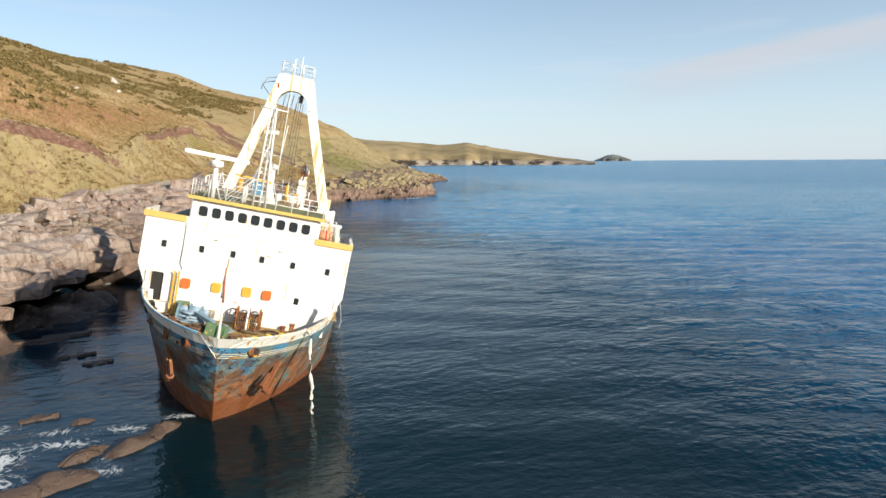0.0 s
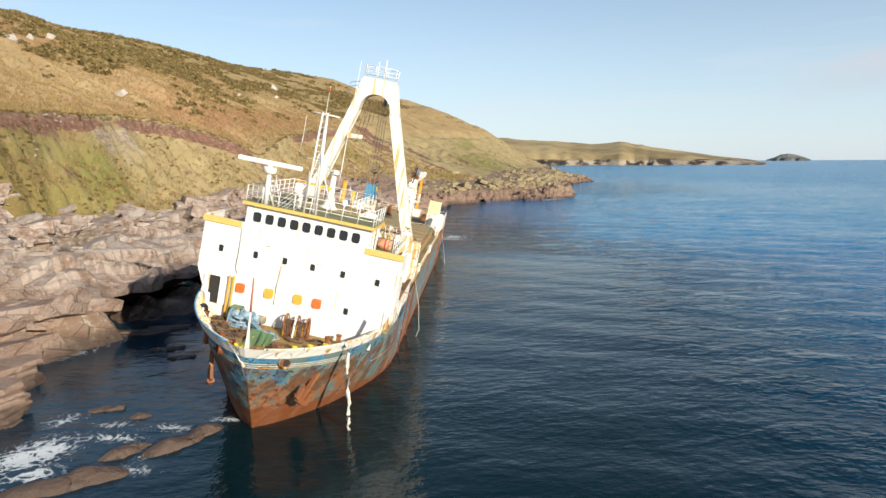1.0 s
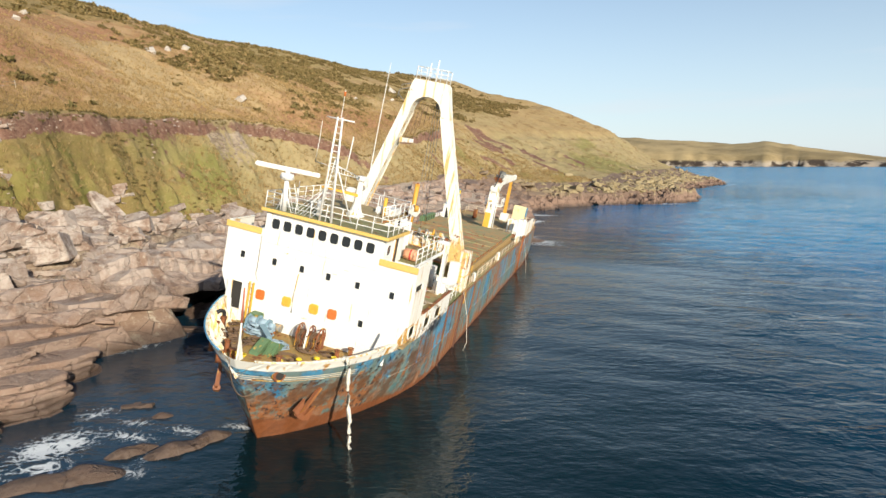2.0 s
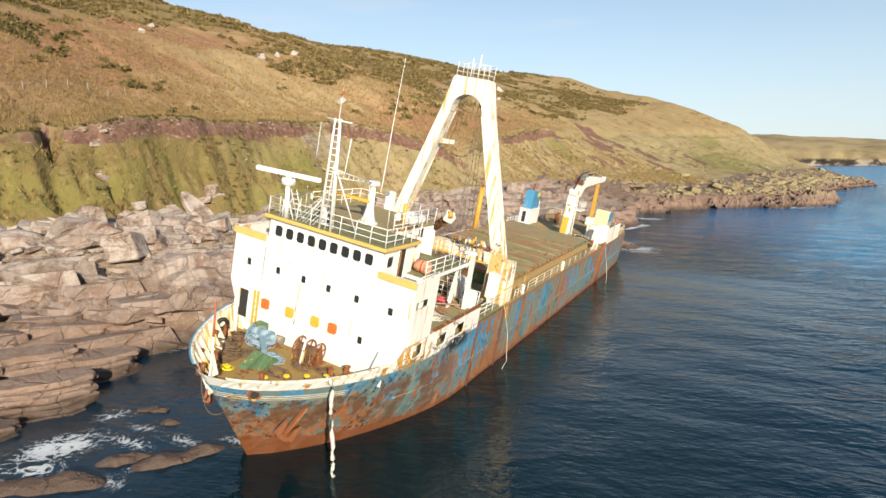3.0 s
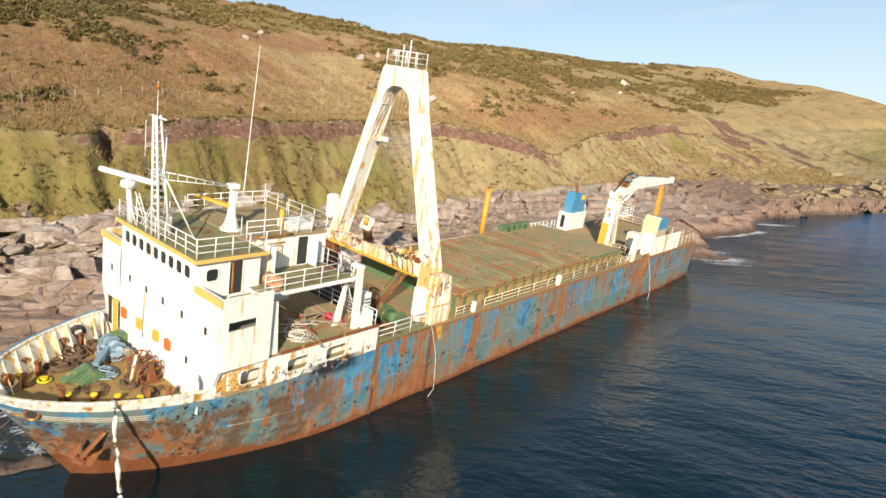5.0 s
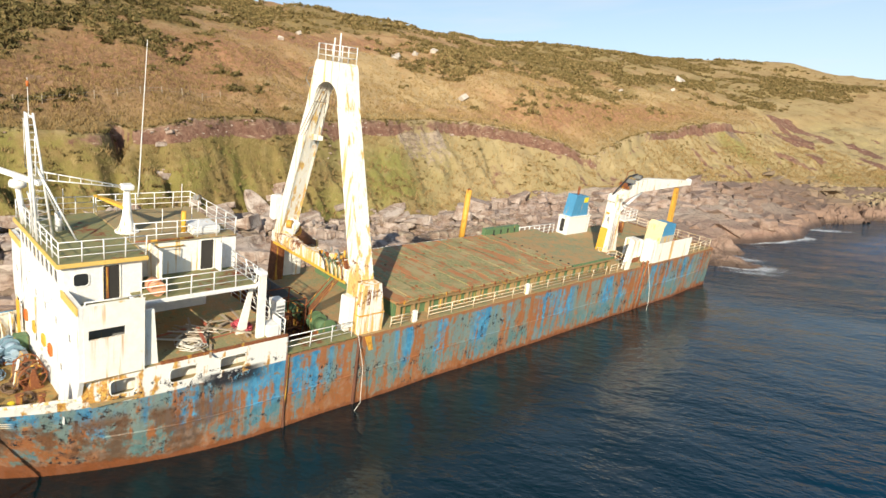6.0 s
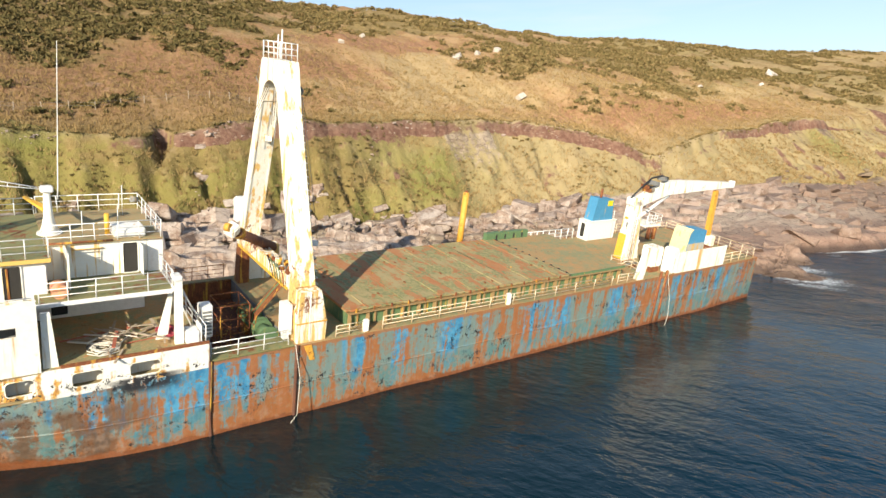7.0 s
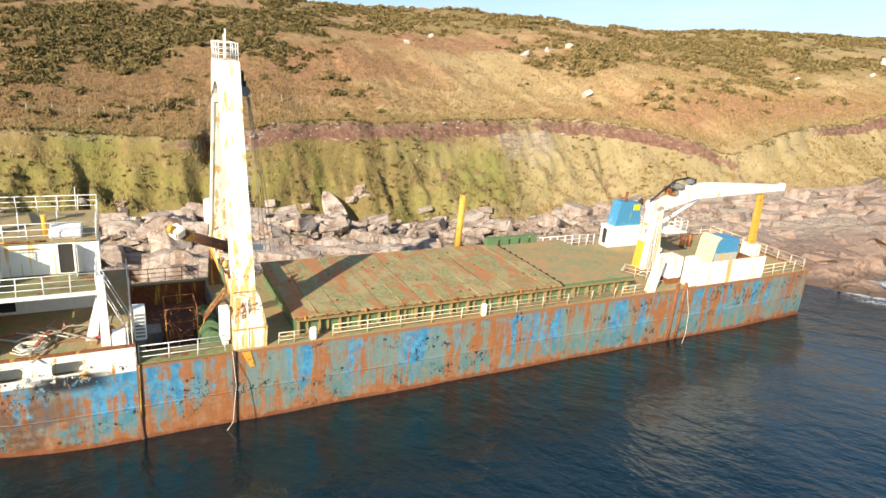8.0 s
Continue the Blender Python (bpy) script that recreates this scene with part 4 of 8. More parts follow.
sea()


# ---- the far headland and islet ----
def far_land(name, az0, az1, dist, heights, material, label, depth=500):
    """A low coast far off: bluffs at the water and a rounded top behind."""
    n, k = 90, 14
    A = np.radians(np.linspace(az0, az1, n))[None, :] * np.ones((k, 1))
    T = np.linspace(0, 1, k)[:, None] * np.ones((1, n))
    top = np.interp(np.linspace(0, 1, n), np.linspace(0, 1, len(heights)), heights)[None, :]
    R = dist + depth * T + 25 * fbm(A * 400, T, 3, 3, 61)
    X, Y = -np.sin(A) * R, np.cos(A) * R
    prof = np.interp(T, [0, 0.02, 0.06, 0.3, 0.7, 1.0], [-0.1, 0.22, 0.34, 0.7, 1.0, 0.85])
    Z = top * prof * (1 + 0.12 * fbm(X, Y, 90, 3, 62)) - 1.5 * (T == 0)
    gr = np.clip((T - 0.03) * 20, 0, 1)
    me = grid_mesh(name, X, Y, Z, [("cover", np.stack([gr, 0 * gr, gr], -1))])
    me.materials.append(material)
    return tagged(new(name, me), label, "headland", kind="structure")


far_land("headland", 16, -18.3, 1650, [95, 93, 90, 87, 86, 84, 82, 77, 67, 61, 66, 55, 40, 29, 18, 5], FAR, "low distant headland with pale cliffs and brown grass")
far_land("islet", -18.2, -21.3, 4300, [6, 20, 40, 46, 38, 24, 8], ISLET, "small islet on the horizon, haze painted into its grey colour", depth=350)


# ---- the ship ----
SHIP = pose(-7.6, 32.4, 5.9, 0, 12.0, 5.5)
ship = new("cargo_ship")
ship.matrix_world = SHIP
tagged(ship, "rusted blue and white cargo ship aground, listing beside the rocks", "ship")


def shared(name, me, parent, m=None, label=""):
    """One more object on a mesh that others use."""
    if parent.parent is not None and parent.parent.parent is not None:
        parent = parent.parent
    ob = new(name, me)
    ob.parent = parent
    if m is not None:
        ob.matrix_basis = m
    if label:
        ob["label"] = label
    return ob


def stem_u(w):
    return -0.62 * w


def half(u, w):
    """Half breadth of the hull at a distance aft of the stem and a height."""
    k = min(max(-w / 6.5, 0), 1.3)
    t = (u - stem_u(w)) / (12.5 + 3.5 * k)
    if t <= 0:
        return 0.0
    b = 6.22 * (math.sin(min(t, 1) * math.pi / 2) if t >= 1 else math.sin(math.pi / 2 * t ** (0.62 + 0.2 * k)))
    if u > 68:
        b -= 0.02 * (u - 68) + (0.015 + 0.03 * k) * (u - 68) * k
    if w < -6.5:
        b *= 1 - 0.35 * ((-6.5 - w) / 2.5) ** 2
    return max(b, 0.0)


def hull_top(u):
    return float(np.interp(u, [0, 5, 7, 8.5, 9, 80], [0, 0, 0.1, 0.0, 0.0, 0.12]))


def build_hull():
    bm = bmesh.new()
    us = [0, 0.1, 0.3, 0.6, 1, 1.5, 2.1, 2.8, 3.6, 4.5, 5.5, 6.6, 7.8, 9, 10.5, 12, 14, 16, 18.3, 18.5] + list(np.linspace(21, 77.75, 26))
    nw = 14
    grid = {}
    for side in (1, -1):
        for i, u in enumerate(us):
            for j in range(nw + 1):
                s = j / nw
                top = hull_top(u)
                w = top + (-9.0 - top) * s ** 0.9
                uu = max(u, stem_u(w))
                uu = uu + 0.17 * max(-w - 1.0, 0) * min(max((u - 70) / 7.5, 0), 1)      # the counter stands out under the deck
                grid[side, i, j] = bm.verts.new((side * half(uu if u >= stem_u(w) else stem_u(w), w), uu, w))
        for i in range(len(us) - 1):
            for j in range(nw):
                q = [grid[side, i, j], grid[side, i + 1, j], grid[side, i + 1, j + 1], grid[side, i, j + 1]]
                bm.faces.new(q if side < 0 else q[::-1])
    for j in range(nw):
        bm.faces.new((grid[1, len(us) - 1, j], grid[1, len(us) - 1, j + 1], grid[-1, len(us) - 1, j + 1], grid[-1, len(us) - 1, j]))
    bmesh.ops.remove_doubles(bm, verts=bm.verts, dist=0.004)
    bmesh.ops.dissolve_degenerate(bm, edges=bm.edges, dist=0.002)
    return part("hull", bm, HULL, ship, "blue hull paint flaking to rust, white strake at the bow", smooth=False)


hull = build_hull()


def deck_sheet(name, u0, u1, w, material, inset=0.06, label="", v0=None, v1=None, n=14):
    bm = bmesh.new()
    us = np.linspace(u0, u1, n)
    a = [bm.verts.new((max(-half(u, w) + inset, v0 if v0 is not None else -99), u, w)) for u in us]
    b = [bm.verts.new((min(half(u, w) - inset, v1 if v1 is not None else 99), u, w)) for u in us]
    lo = [[bm.verts.new((v.co.x, v.co.y, w - 0.08)) for v in r] for r in (a, b)]
    for i in range(n - 1):
        bm.faces.new((a[i], b[i], b[i + 1], a[i + 1]))
        bm.faces.new((lo[0][i], lo[0][i + 1], lo[1][i + 1], lo[1][i]))
    for r, l in ((a, lo[0]), (b, lo[1])):
        for i in range(n - 1):
            bm.faces.new((r[i], r[i + 1], l[i + 1], l[i]))
    return part(name, bm, material, ship, label)


deck_sheet("forecastle_deck", 1.0, 8.2, -1.25, BOW_DECK, 0.05, "green deck paint worn through to rust")
deck_sheet("main_deck", 23.45, 77.4, 0.06, DECK, 0.04, "rusted steel deck", n=20)


def bulwark_inside():
    """The white inner plating and the flat cap of the bow bulwark."""
    bm = bmesh.new()
    for side in (1, -1):
        prev = None
        for u in np.linspace(0.35, 8.0, 24):
            top, cap = hull_top(u), 0.16
            b1, b0 = half(u, top), half(u, -1.25)
            row = [bm.verts.new((side * (b1 + 0.05), u, top + 0.0)), bm.verts.new((side * (b1 + 0.05), u, top + 0.05)), bm.verts.new((side * max(b1 - cap, 0), u + 0.08, top + 0.05)), bm.verts.new((side * max(b1 - cap, 0), u + 0.08, top - 0.02)),
                   bm.verts.new((side * max(b1 - 0.10, 0), u + 0.1, top - 0.03)), bm.verts.new((side * max(b0 - 0.07, 0), u + 0.1, -1.24))]
            if prev:
                for k in range(5):
                    bm.faces.new((prev[k], row[k], row[k + 1], prev[k + 1]))
            prev = row
    return part("bulwark_lining", bm, BULWARK, ship, "white bulwark plating streaked with rust")


bulwark_inside()
for side in (1, -1):
    part("bulwark_rail", path_tube(bmesh.new(), [(side * (half(u, 0) + 0.03), u, hull_top(u) + 0.06) for u in np.linspace(0.35, 7.6, 20)], 0.045, 6), BULWARK if side > 0 else BLUE, ship, "chipped rail along the bulwark")
for side in (1, -1):
    me = None
    for u in np.arange(1.6, 8.0, 0.75):
        bm = bmesh.new()
        b1, b0 = half(u, 0), half(u, -1.25)
        prism(bm, [(side * (b1 - 0.12), -0.04), (side * (b1 - 0.26), -0.04), (side * (b0 - 0.7), -1.24), (side * (b0 - 0.07), -1.24)], "y", u - 0.02, u + 0.02)
        part("bulwark_stay", bm, BULWARK, ship)

def rounded(w, h, r, n=3):
    """Outline of a rectangle with rounded corners, about its middle."""
    out = []
    for cx, cz, a0 in ((w / 2 - r, h / 2 - r, 0), (-w / 2 + r, h / 2 - r, 90), (-w / 2 + r, -h / 2 + r, 180), (w / 2 - r, -h / 2 + r, 270)):
        for i in range(n + 1):
            a = radians(a0 + 90 * i / n)
            out.append((cx + r * math.cos(a), cz + r * math.sin(a)))
    return out


def frame_ring(bm, w, h, r, t, axis, a, b, cx, cz):
    """A rounded frame of thickness t round an opening."""
    o, i = rounded(w + 2 * t, h + 2 * t, r + t), rounded(w, h, r)
    def at(p, q, s):
        return {"x": (s, cx + p, cz + q), "y": (cx + p, s, cz + q)}[axis]
    n = len(o)
    rows = [[bm.verts.new(at(p, q, s)) for p, q in ring] for ring, s in ((o, b), (o, a), (i, a), (i, b))]
    for ra, rb in zip(rows, rows[1:] + rows[:1]):
        for k in range(n):
            bm.faces.new((ra[k], ra[(k + 1) % n], rb[(k + 1) % n], rb[k]))
    return bm


# side plating beside the accommodation, with its openings
def side_plate(side):
    cuts = [(9.1, 10.3, 0.05, 0.85), (11.8, 13.2, 0.05, 0.85), (14.4, 15.9, 0.05, 0.85)]
    us = sorted({7.8, 18.42, *[c for k in cuts for c in k[:2]]})
    for a, b in zip(us, us[1:]):
        hole = next((k for k in cuts if abs(k[0] - a) < 1e-6), None)
        for z0, z1 in ([(-0.1, hole[2]), (hole[3], 1.2)] if hole else [(-0.1, 1.2)]):
            va, vb = half(a, 0), half(b, 0)
            bm = bmesh.new()
            lo = []
            for v, u in ((va, a), (vb, b)):
                for off in (0.012, -0.07):
                    for z in (z0, z1):
                        lo.append(bm.verts.new((side * (v + off), u, z)))
            for q in ((0, 1, 5, 4), (2, 6, 7, 3), (0, 4, 6, 2), (1, 3, 7, 5), (0, 2, 3, 1), (4, 5, 7, 6)):
                bm.faces.new([lo[i] for i in q])
            part("side_plate", bm, HULL, ship)


for side in (1, -1):
    side_plate(side)
for u0, u1 in ((9.1, 10.3), (11.8, 13.2), (14.4, 15.9)):
    v = (half(u0, 0) + half(u1, 0)) / 2
    part("opening_rim", frame_ring(bmesh.new(), u1 - u0 - 0.06, 0.74, 0.2, 0.05, "x", v - 0.06, v + 0.018, (u0 + u1) / 2, 0.45), SIDE, ship)
part("alley_bulkhead", boxed(-5.35, 5.35, 9.0, 18.0, -0.2, 1.09, bev=0), WHITE_RUST, ship)
part("alley_deck", boxed(-6.1, 6.1, 8.3, 18.4, -0.3, -0.2, bev=0), BROWN_DECK, ship)


# ---- accommodation ----
POST_MESH = {}


def railing(pts, height=1.0, bars=3, gap=1.2, r=0.028, material=None, parent=None, label="", down=True):
    """A railing along pts (its foot line): the bars are one mesh, each post a part of its own."""
    material = material or WHITE
    rail = part("railing", path_tube(bmesh.new(), [Vector(p) + Vector((0, 0, height)) for p in pts], r, 6), material, parent or ship, label)
    for k in range(1, bars):
        part("rail_bar", path_tube(bmesh.new(), [Vector(p) + Vector((0, 0, height * k / bars)) for p in pts], r * 0.75, 6), material, rail)
    key = (round(height, 2), material.name)
    if key not in POST_MESH:
        b = tube(bmesh.new(), (0, 0, 0), (0, 0, height + r), r * 1.15, n=6)
        me = bpy.data.meshes.new("post")
        b.to_mesh(me)
        b.free()
        me.materials.append(material)
        POST_MESH[key] = me
    for p, q in zip(pts, pts[1:]):
        p, q = Vector(p), Vector(q)
        n = max(1, round((q - p).length / gap))
        for i in range(n + (1 if q == Vector(pts[-1]) else 0)):
            c = p.lerp(q, i / n)
            lean = Matrix.Rotation(random.uniform(-0.05, 0.05), 4, "X") @ Matrix.Rotation(random.uniform(-0.05, 0.05), 4, "Y")
            shared("post", POST_MESH[key], rail, Matrix.Translation(c) @ lean)
    return rail


def window_y(parent, v, w, wide, high, u, frame_m, glass_m, name="window", r=0.08, t=0.045):
    """A window in a wall that faces forward."""
    ob = part(name, frame_ring(bmesh.new(), wide, high, r, t, "y", u - 0.045, u + 0.02, v, w), frame_m, parent)
    part("pane", prism(bmesh.new(), [(v + p, w + q) for p, q in rounded(wide + 0.01, high + 0.01, r)], "y", u - 0.012, u + 0.004), glass_m, ob)
    return ob


def window_x(parent, u, w, wide, high, v, frame_m, glass_m, name="window", r=0.08, t=0.045):
    """A window in a wall that faces to port."""
    ob = part(name, frame_ring(bmesh.new(), wide, high, r, t, "x", v + 0.045, v - 0.02, u, w), frame_m, parent)
    part("pane", prism(bmesh.new(), [(u + p, w + q) for p, q in rounded(wide + 0.01, high + 0.01, r)], "x", v - 0.004, v + 0.012), glass_m, ob)
    return ob


def ladder(p, q, wide, side, material, parent, step=0.32, name="ladder"):
    p, q, s = Vector(p), Vector(q), Vector(side) * wide / 2
    bm = bmesh.new()
    tube(bm, p - s, q - s, 0.028, n=6)
    tube(bm, p + s, q + s, 0.028, n=6)
    n = int((q - p).length / step)
    for i in range(1, n):
        c = p.lerp(q, i / n)
        tube(bm, c - s, c + s, 0.018, n=5)
    return part(name, bm, material, parent)


house = part("accommodation_block", prism(bmesh.new(), [(-6.14, 4.85), (-6.2, 1.6), (-5.55, 0.0), (-5.1, -1.3), (5.1, -1.3), (5.65, 0.0), (6.15, 1.2), (6.24, 4.85)], "y", 7.8, 8.0), WHITE, ship, "white painted steel front with rows of small windows")
part("boat_deck", boxed(-6.15, 6.15, 8.0, 18.4, 1.1, 1.2, bev=0), DECK, ship, "green boat deck, rusted along the edge")
part("deckhouse", boxed(-4.9, 0.1, 8.0, 16.4, 1.2, 4.1, bev=0.03), WHITE, ship, "white deckhouse under the bridge deck")
part("cross_bulkhead", boxed(0.1, 6.0, 10.5, 10.58, 1.2, 3.94, bev=0.0), WHITE, house)
# wing walls with their long slot
for side in (1, -1):
    def wall_piece(u0, u1, w0, w1):
        a, b = sorted((side * 6.10, side * 6.22))
        part("wing_wall", boxed(a, b, u0, u1, w0, w1, bev=0.0), SIDE, house)
    wall_piece(8.0, 10.6, 1.2, 3.2)
    wall_piece(8.0, 8.2, 3.2, 3.68)
    wall_piece(9.75, 10.6, 3.2, 3.68)
    wall_piece(8.0, 10.6, 3.68, 4.85)
    a, b = sorted((side * 6.06, side * 6.24))
    part("wing_cap", boxed(a, b, 8.02, 10.62, 4.85, 4.9, bev=0.01), WHITE_RUST, house)
    # yellow band along the top of the wing fronts
    a, b = sorted((side * 3.85, side * 6.26))
    part("wing_band", boxed(a, b, 7.72, 7.8, 4.5, 4.87, bev=0.01), YELLOW_TRIM, house, "yellow band")
    # the two uprights that carry the bridge deck
    part("deck_pillar", prism(bmesh.new(), [(10.7, 1.2), (11.35, 1.2), (11.15, 4.1), (10.75, 4.1)], "x", side * 5.75, side * 5.9), SIDE, house)
    part("bridge_wing_floor", boxed(*sorted((side * 3.9, side * 6.08)), 8.0, 10.6, 3.95, 4.05, bev=0), GREEN_DECK, house)
part("bridge_deck", boxed(-5.6, 5.3, 10.62, 16.9, 4.08, 4.3, bev=0.02), WHITE, house)
part("bridge_deck_paint", boxed(-5.5, 5.2, 10.66, 16.8, 4.3, 4.31, bev=0), GREEN_DECK, house)
for v, w in ((-4.9, 2.99), (-2.72, 3.02), (-0.87, 3.02), (0.88, 2.99), (2.78, 2.95), (4.96, 2.9), (3.38, 0.72)):
    window_y(house, v, w, 0.3, 0.42, 7.8, WHITE, GLASS, r=0.06)
for v, w, m in ((-3.33, 0.77, ORANGE), (-1.52, 0.80, YELLOW), (0.31, 0.82, YELLOW), (1.53, 0.81, ORANGE)):
    cover = part("deadlight_cover", prism(bmesh.new(), [(v + p, w + q) for p, q in rounded(0.56, 0.6, 0.12)], "y", 7.70, 7.8), m, house, "painted steel window cover")
    for dz in (-0.12, 0.12):
        part("hinge_strap", boxed(v - 0.2, v + 0.2, 7.67, 7.7, w + dz - 0.03, w + dz + 0.03, bev=0.008), m, cover)
# doorway on the starboard side of the front, its leaf standing open
door = part("doorway", frame_ring(bmesh.new(), 0.68, 1.75, 0.1, 0.06, "y", 7.74, 7.82, -4.98, 0.35), WHITE_RUST, house)
# a flat sheet closes the doorway, its dark colour standing for inner shade
part("dark_opening", prism(bmesh.new(), [(-4.98 + p, 0.35 + q) for p, q in rounded(0.69, 1.76, 0.1)], "y", 7.79, 7.797), DARK, door, "flat sheet painted dark for the shade inside the doorway")
leaf = part("door_leaf", prism(bmesh.new(), [(-4.28 + p, 0.35 + q) for p, q in rounded(0.64, 1.7, 0.1)], "y", 7.66, 7.72), WHITE, house)
part("door_handle", tube(bmesh.new(), (-4.05, 7.64, 0.2), (-4.05, 7.64, 0.5), 0.02, n=6), GREY, leaf)
for v in (-3.98, -3.72):
    part("yellow_guard", boxed(v - 0.05, v + 0.05, 7.45, 7.55, -1.24, 1.5, bev=0.01), YELLOW, house)
for k in range(6):
    part("yellow_rung", boxed(-3.96, -3.74, 7.48, 7.52, -1.0 + 0.42 * k, -0.96 + 0.42 * k, bev=0.005), YELLOW, house)
part("drain_pipe", path_tube(bmesh.new(), [(-3.78, 7.74, 4.5), (-3.8, 7.74, 2.0), (-3.62, 7.74, 1.6)], 0.035), WHITE_RUST, house)
part("drain_pipe", path_tube(bmesh.new(), [(-1.0, 7.74, 2.7), (-1.12, 7.74, 1.2), (-1.1, 7.74, 0.2)], 0.03), WHITE_RUST, house)
for v, w in ((-2.0, 3.75), (2.0, 3.7), (1.3, 3.3), (-0.2, 0.1)):
    part("lamp_bracket", boxed(v - 0.16, v + 0.16, 7.7, 7.8, w - 0.04, w + 0.04, bev=0.015), WHITE_RUST, house)
part("wave_breaker", prism(bmesh.new(), [(4.35, -1.24), (5.35, -1.24), (5.35, 0.45), (4.95, 0.75)], "y", 7.3, 7.36), WHITE, house, "white breakwater fin")
part("wave_breaker", prism(bmesh.new(), [(-5.1, -1.24), (-4.9, -1.24), (-5.0, 0.2), (-5.3, 0.2)], "y", 7.3, 7.36), WHITE, house)
# slots in the wing wall: dark inside
part("wing_inner_wall", boxed(5.2, 5.25, 8.0, 10.5, 1.2, 3.95, bev=0), GREY, house)

wheelhouse = part("wheelhouse", boxed(-3.72, 4.0, 7.76, 11.3, 4.05, 6.0, bev=0.05), WHITE, ship, "white wheelhouse with a row of dark windows")
part("roof_edge", boxed(-3.95, 4.25, 7.5, 11.5, 6.0, 6.2, bev=0.02), YELLOW_TRIM, wheelhouse, "faded yellow roof edge")
part("monkey_island_deck", boxed(-3.88, 4.18, 7.57, 11.42, 6.2, 6.215, bev=0), GREEN_DECK, wheelhouse, "worn green roof deck")
for k in range(9):
    window_y(wheelhouse, -2.98 + 0.769 * k, 5.34, 0.52, 0.62, 7.76, WHITE, GLASS, r=0.15, t=0.05)
window_x(wheelhouse, 8.55, 5.3, 0.62, 0.6, 4.0, WHITE, GLASS, r=0.15)
d = part("doorway", frame_ring(bmesh.new(), 0.72, 1.72, 0.08, 0.06, "x", 4.05, 3.98, 9.85, 5.0), WHITE_RUST, wheelhouse)
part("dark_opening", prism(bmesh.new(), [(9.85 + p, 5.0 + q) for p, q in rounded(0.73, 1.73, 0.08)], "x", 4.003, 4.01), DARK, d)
part("door_stile", boxed(4.01, 4.05, 9.62, 9.72, 4.2, 5.8, bev=0.01), RUSTY, d)

aft_house = part("aft_house", boxed(-3.72, 2.2, 11.35, 16.2, 4.31, 6.2, bev=0.03), WHITE_RUST, ship, "white house abaft the bridge, rust along the roof")
part("roof_deck", boxed(-3.85, 2.35, 11.4, 17.0, 6.2, 6.28, bev=0.01), BROWN_DECK, aft_house)
part("side_screen", boxed(2.2, 3.9, 12.2, 12.28, 4.31, 6.2, bev=0.01), WHITE_RUST, aft_house)
d = part("doorway", frame_ring(bmesh.new(), 0.72, 1.7, 0.08, 0.06, "x", 2.25, 2.18, 15.35, 5.2), WHITE_RUST, aft_house)
part("dark_opening", prism(bmesh.new(), [(15.35 + p, 5.2 + q) for p, q in rounded(0.73, 1.7, 0.08)], "x", 2.203, 2.21), DARK, d)
part("door_leaf", boxed(2.25, 3.0, 15.8, 15.86, 4.35, 6.05, bev=0.02), WHITE, aft_house)
part("side_panel", boxed(2.2, 2.3, 16.2, 17.0, 4.31, 6.1, bev=0.01), WHITE, aft_house)
part("grab_rail", path_tube(bmesh.new(), [(2.2, 12.6, 5.9), (2.32, 12.6, 5.9), (2.32, 14.0, 5.9), (2.2, 14.0, 5.9)], 0.025), YELLOW, aft_house)
part("rust_gutter", path_tube(bmesh.new(), [(2.3, 11.5, 6.3), (2.36, 13, 6.32), (2.33, 14.5, 6.3)], 0.06), RUSTY, aft_house)
part("roof_locker", boxed(0.6, 2.0, 14.6, 16.2, 6.28, 6.75, bev=0.06), WHITE, aft_house)
part("cable_bundle", path_tube(bmesh.new(), [(0.16, 12.2, 3.9), (0.2, 12.8, 3.2), (0.16, 13.1, 2.6), (0.2, 13.6, 2.2)], 0.09), BLACK, house)
d = part("doorway", frame_ring(bmesh.new(), 0.8, 1.6, 0.08, 0.05, "x", 0.15, 0.08, 12.0, 2.2), WHITE, house)
part("dark_opening", prism(bmesh.new(), [(12.0 + p, 2.2 + q) for p, q in rounded(0.8, 1.6, 0.08)], "x", 0.103, 0.11), DARK, d)

# railings of the upper decks
railing([(-3.8, 11.4, 6.2), (-3.8, 7.65, 6.2), (4.1, 7.65, 6.2), (4.1, 11.4, 6.2)], 1.0, 3, 1.05)
railing([(2.3, 11.5, 6.28), (2.3, 16.9, 6.28), (-3.75, 16.9, 6.28), (-3.75, 11.5, 6.28)], 1.0, 3, 1.15)
railing([(5.2, 10.8, 4.3), (5.2, 16.8, 4.3), (-5.4, 16.8, 4.3)], 1.0, 3, 1.2)
railing([(6.15, 8.1, 4.9), (6.15, 10.5, 4.9)], 0.14, 1, 1.6)

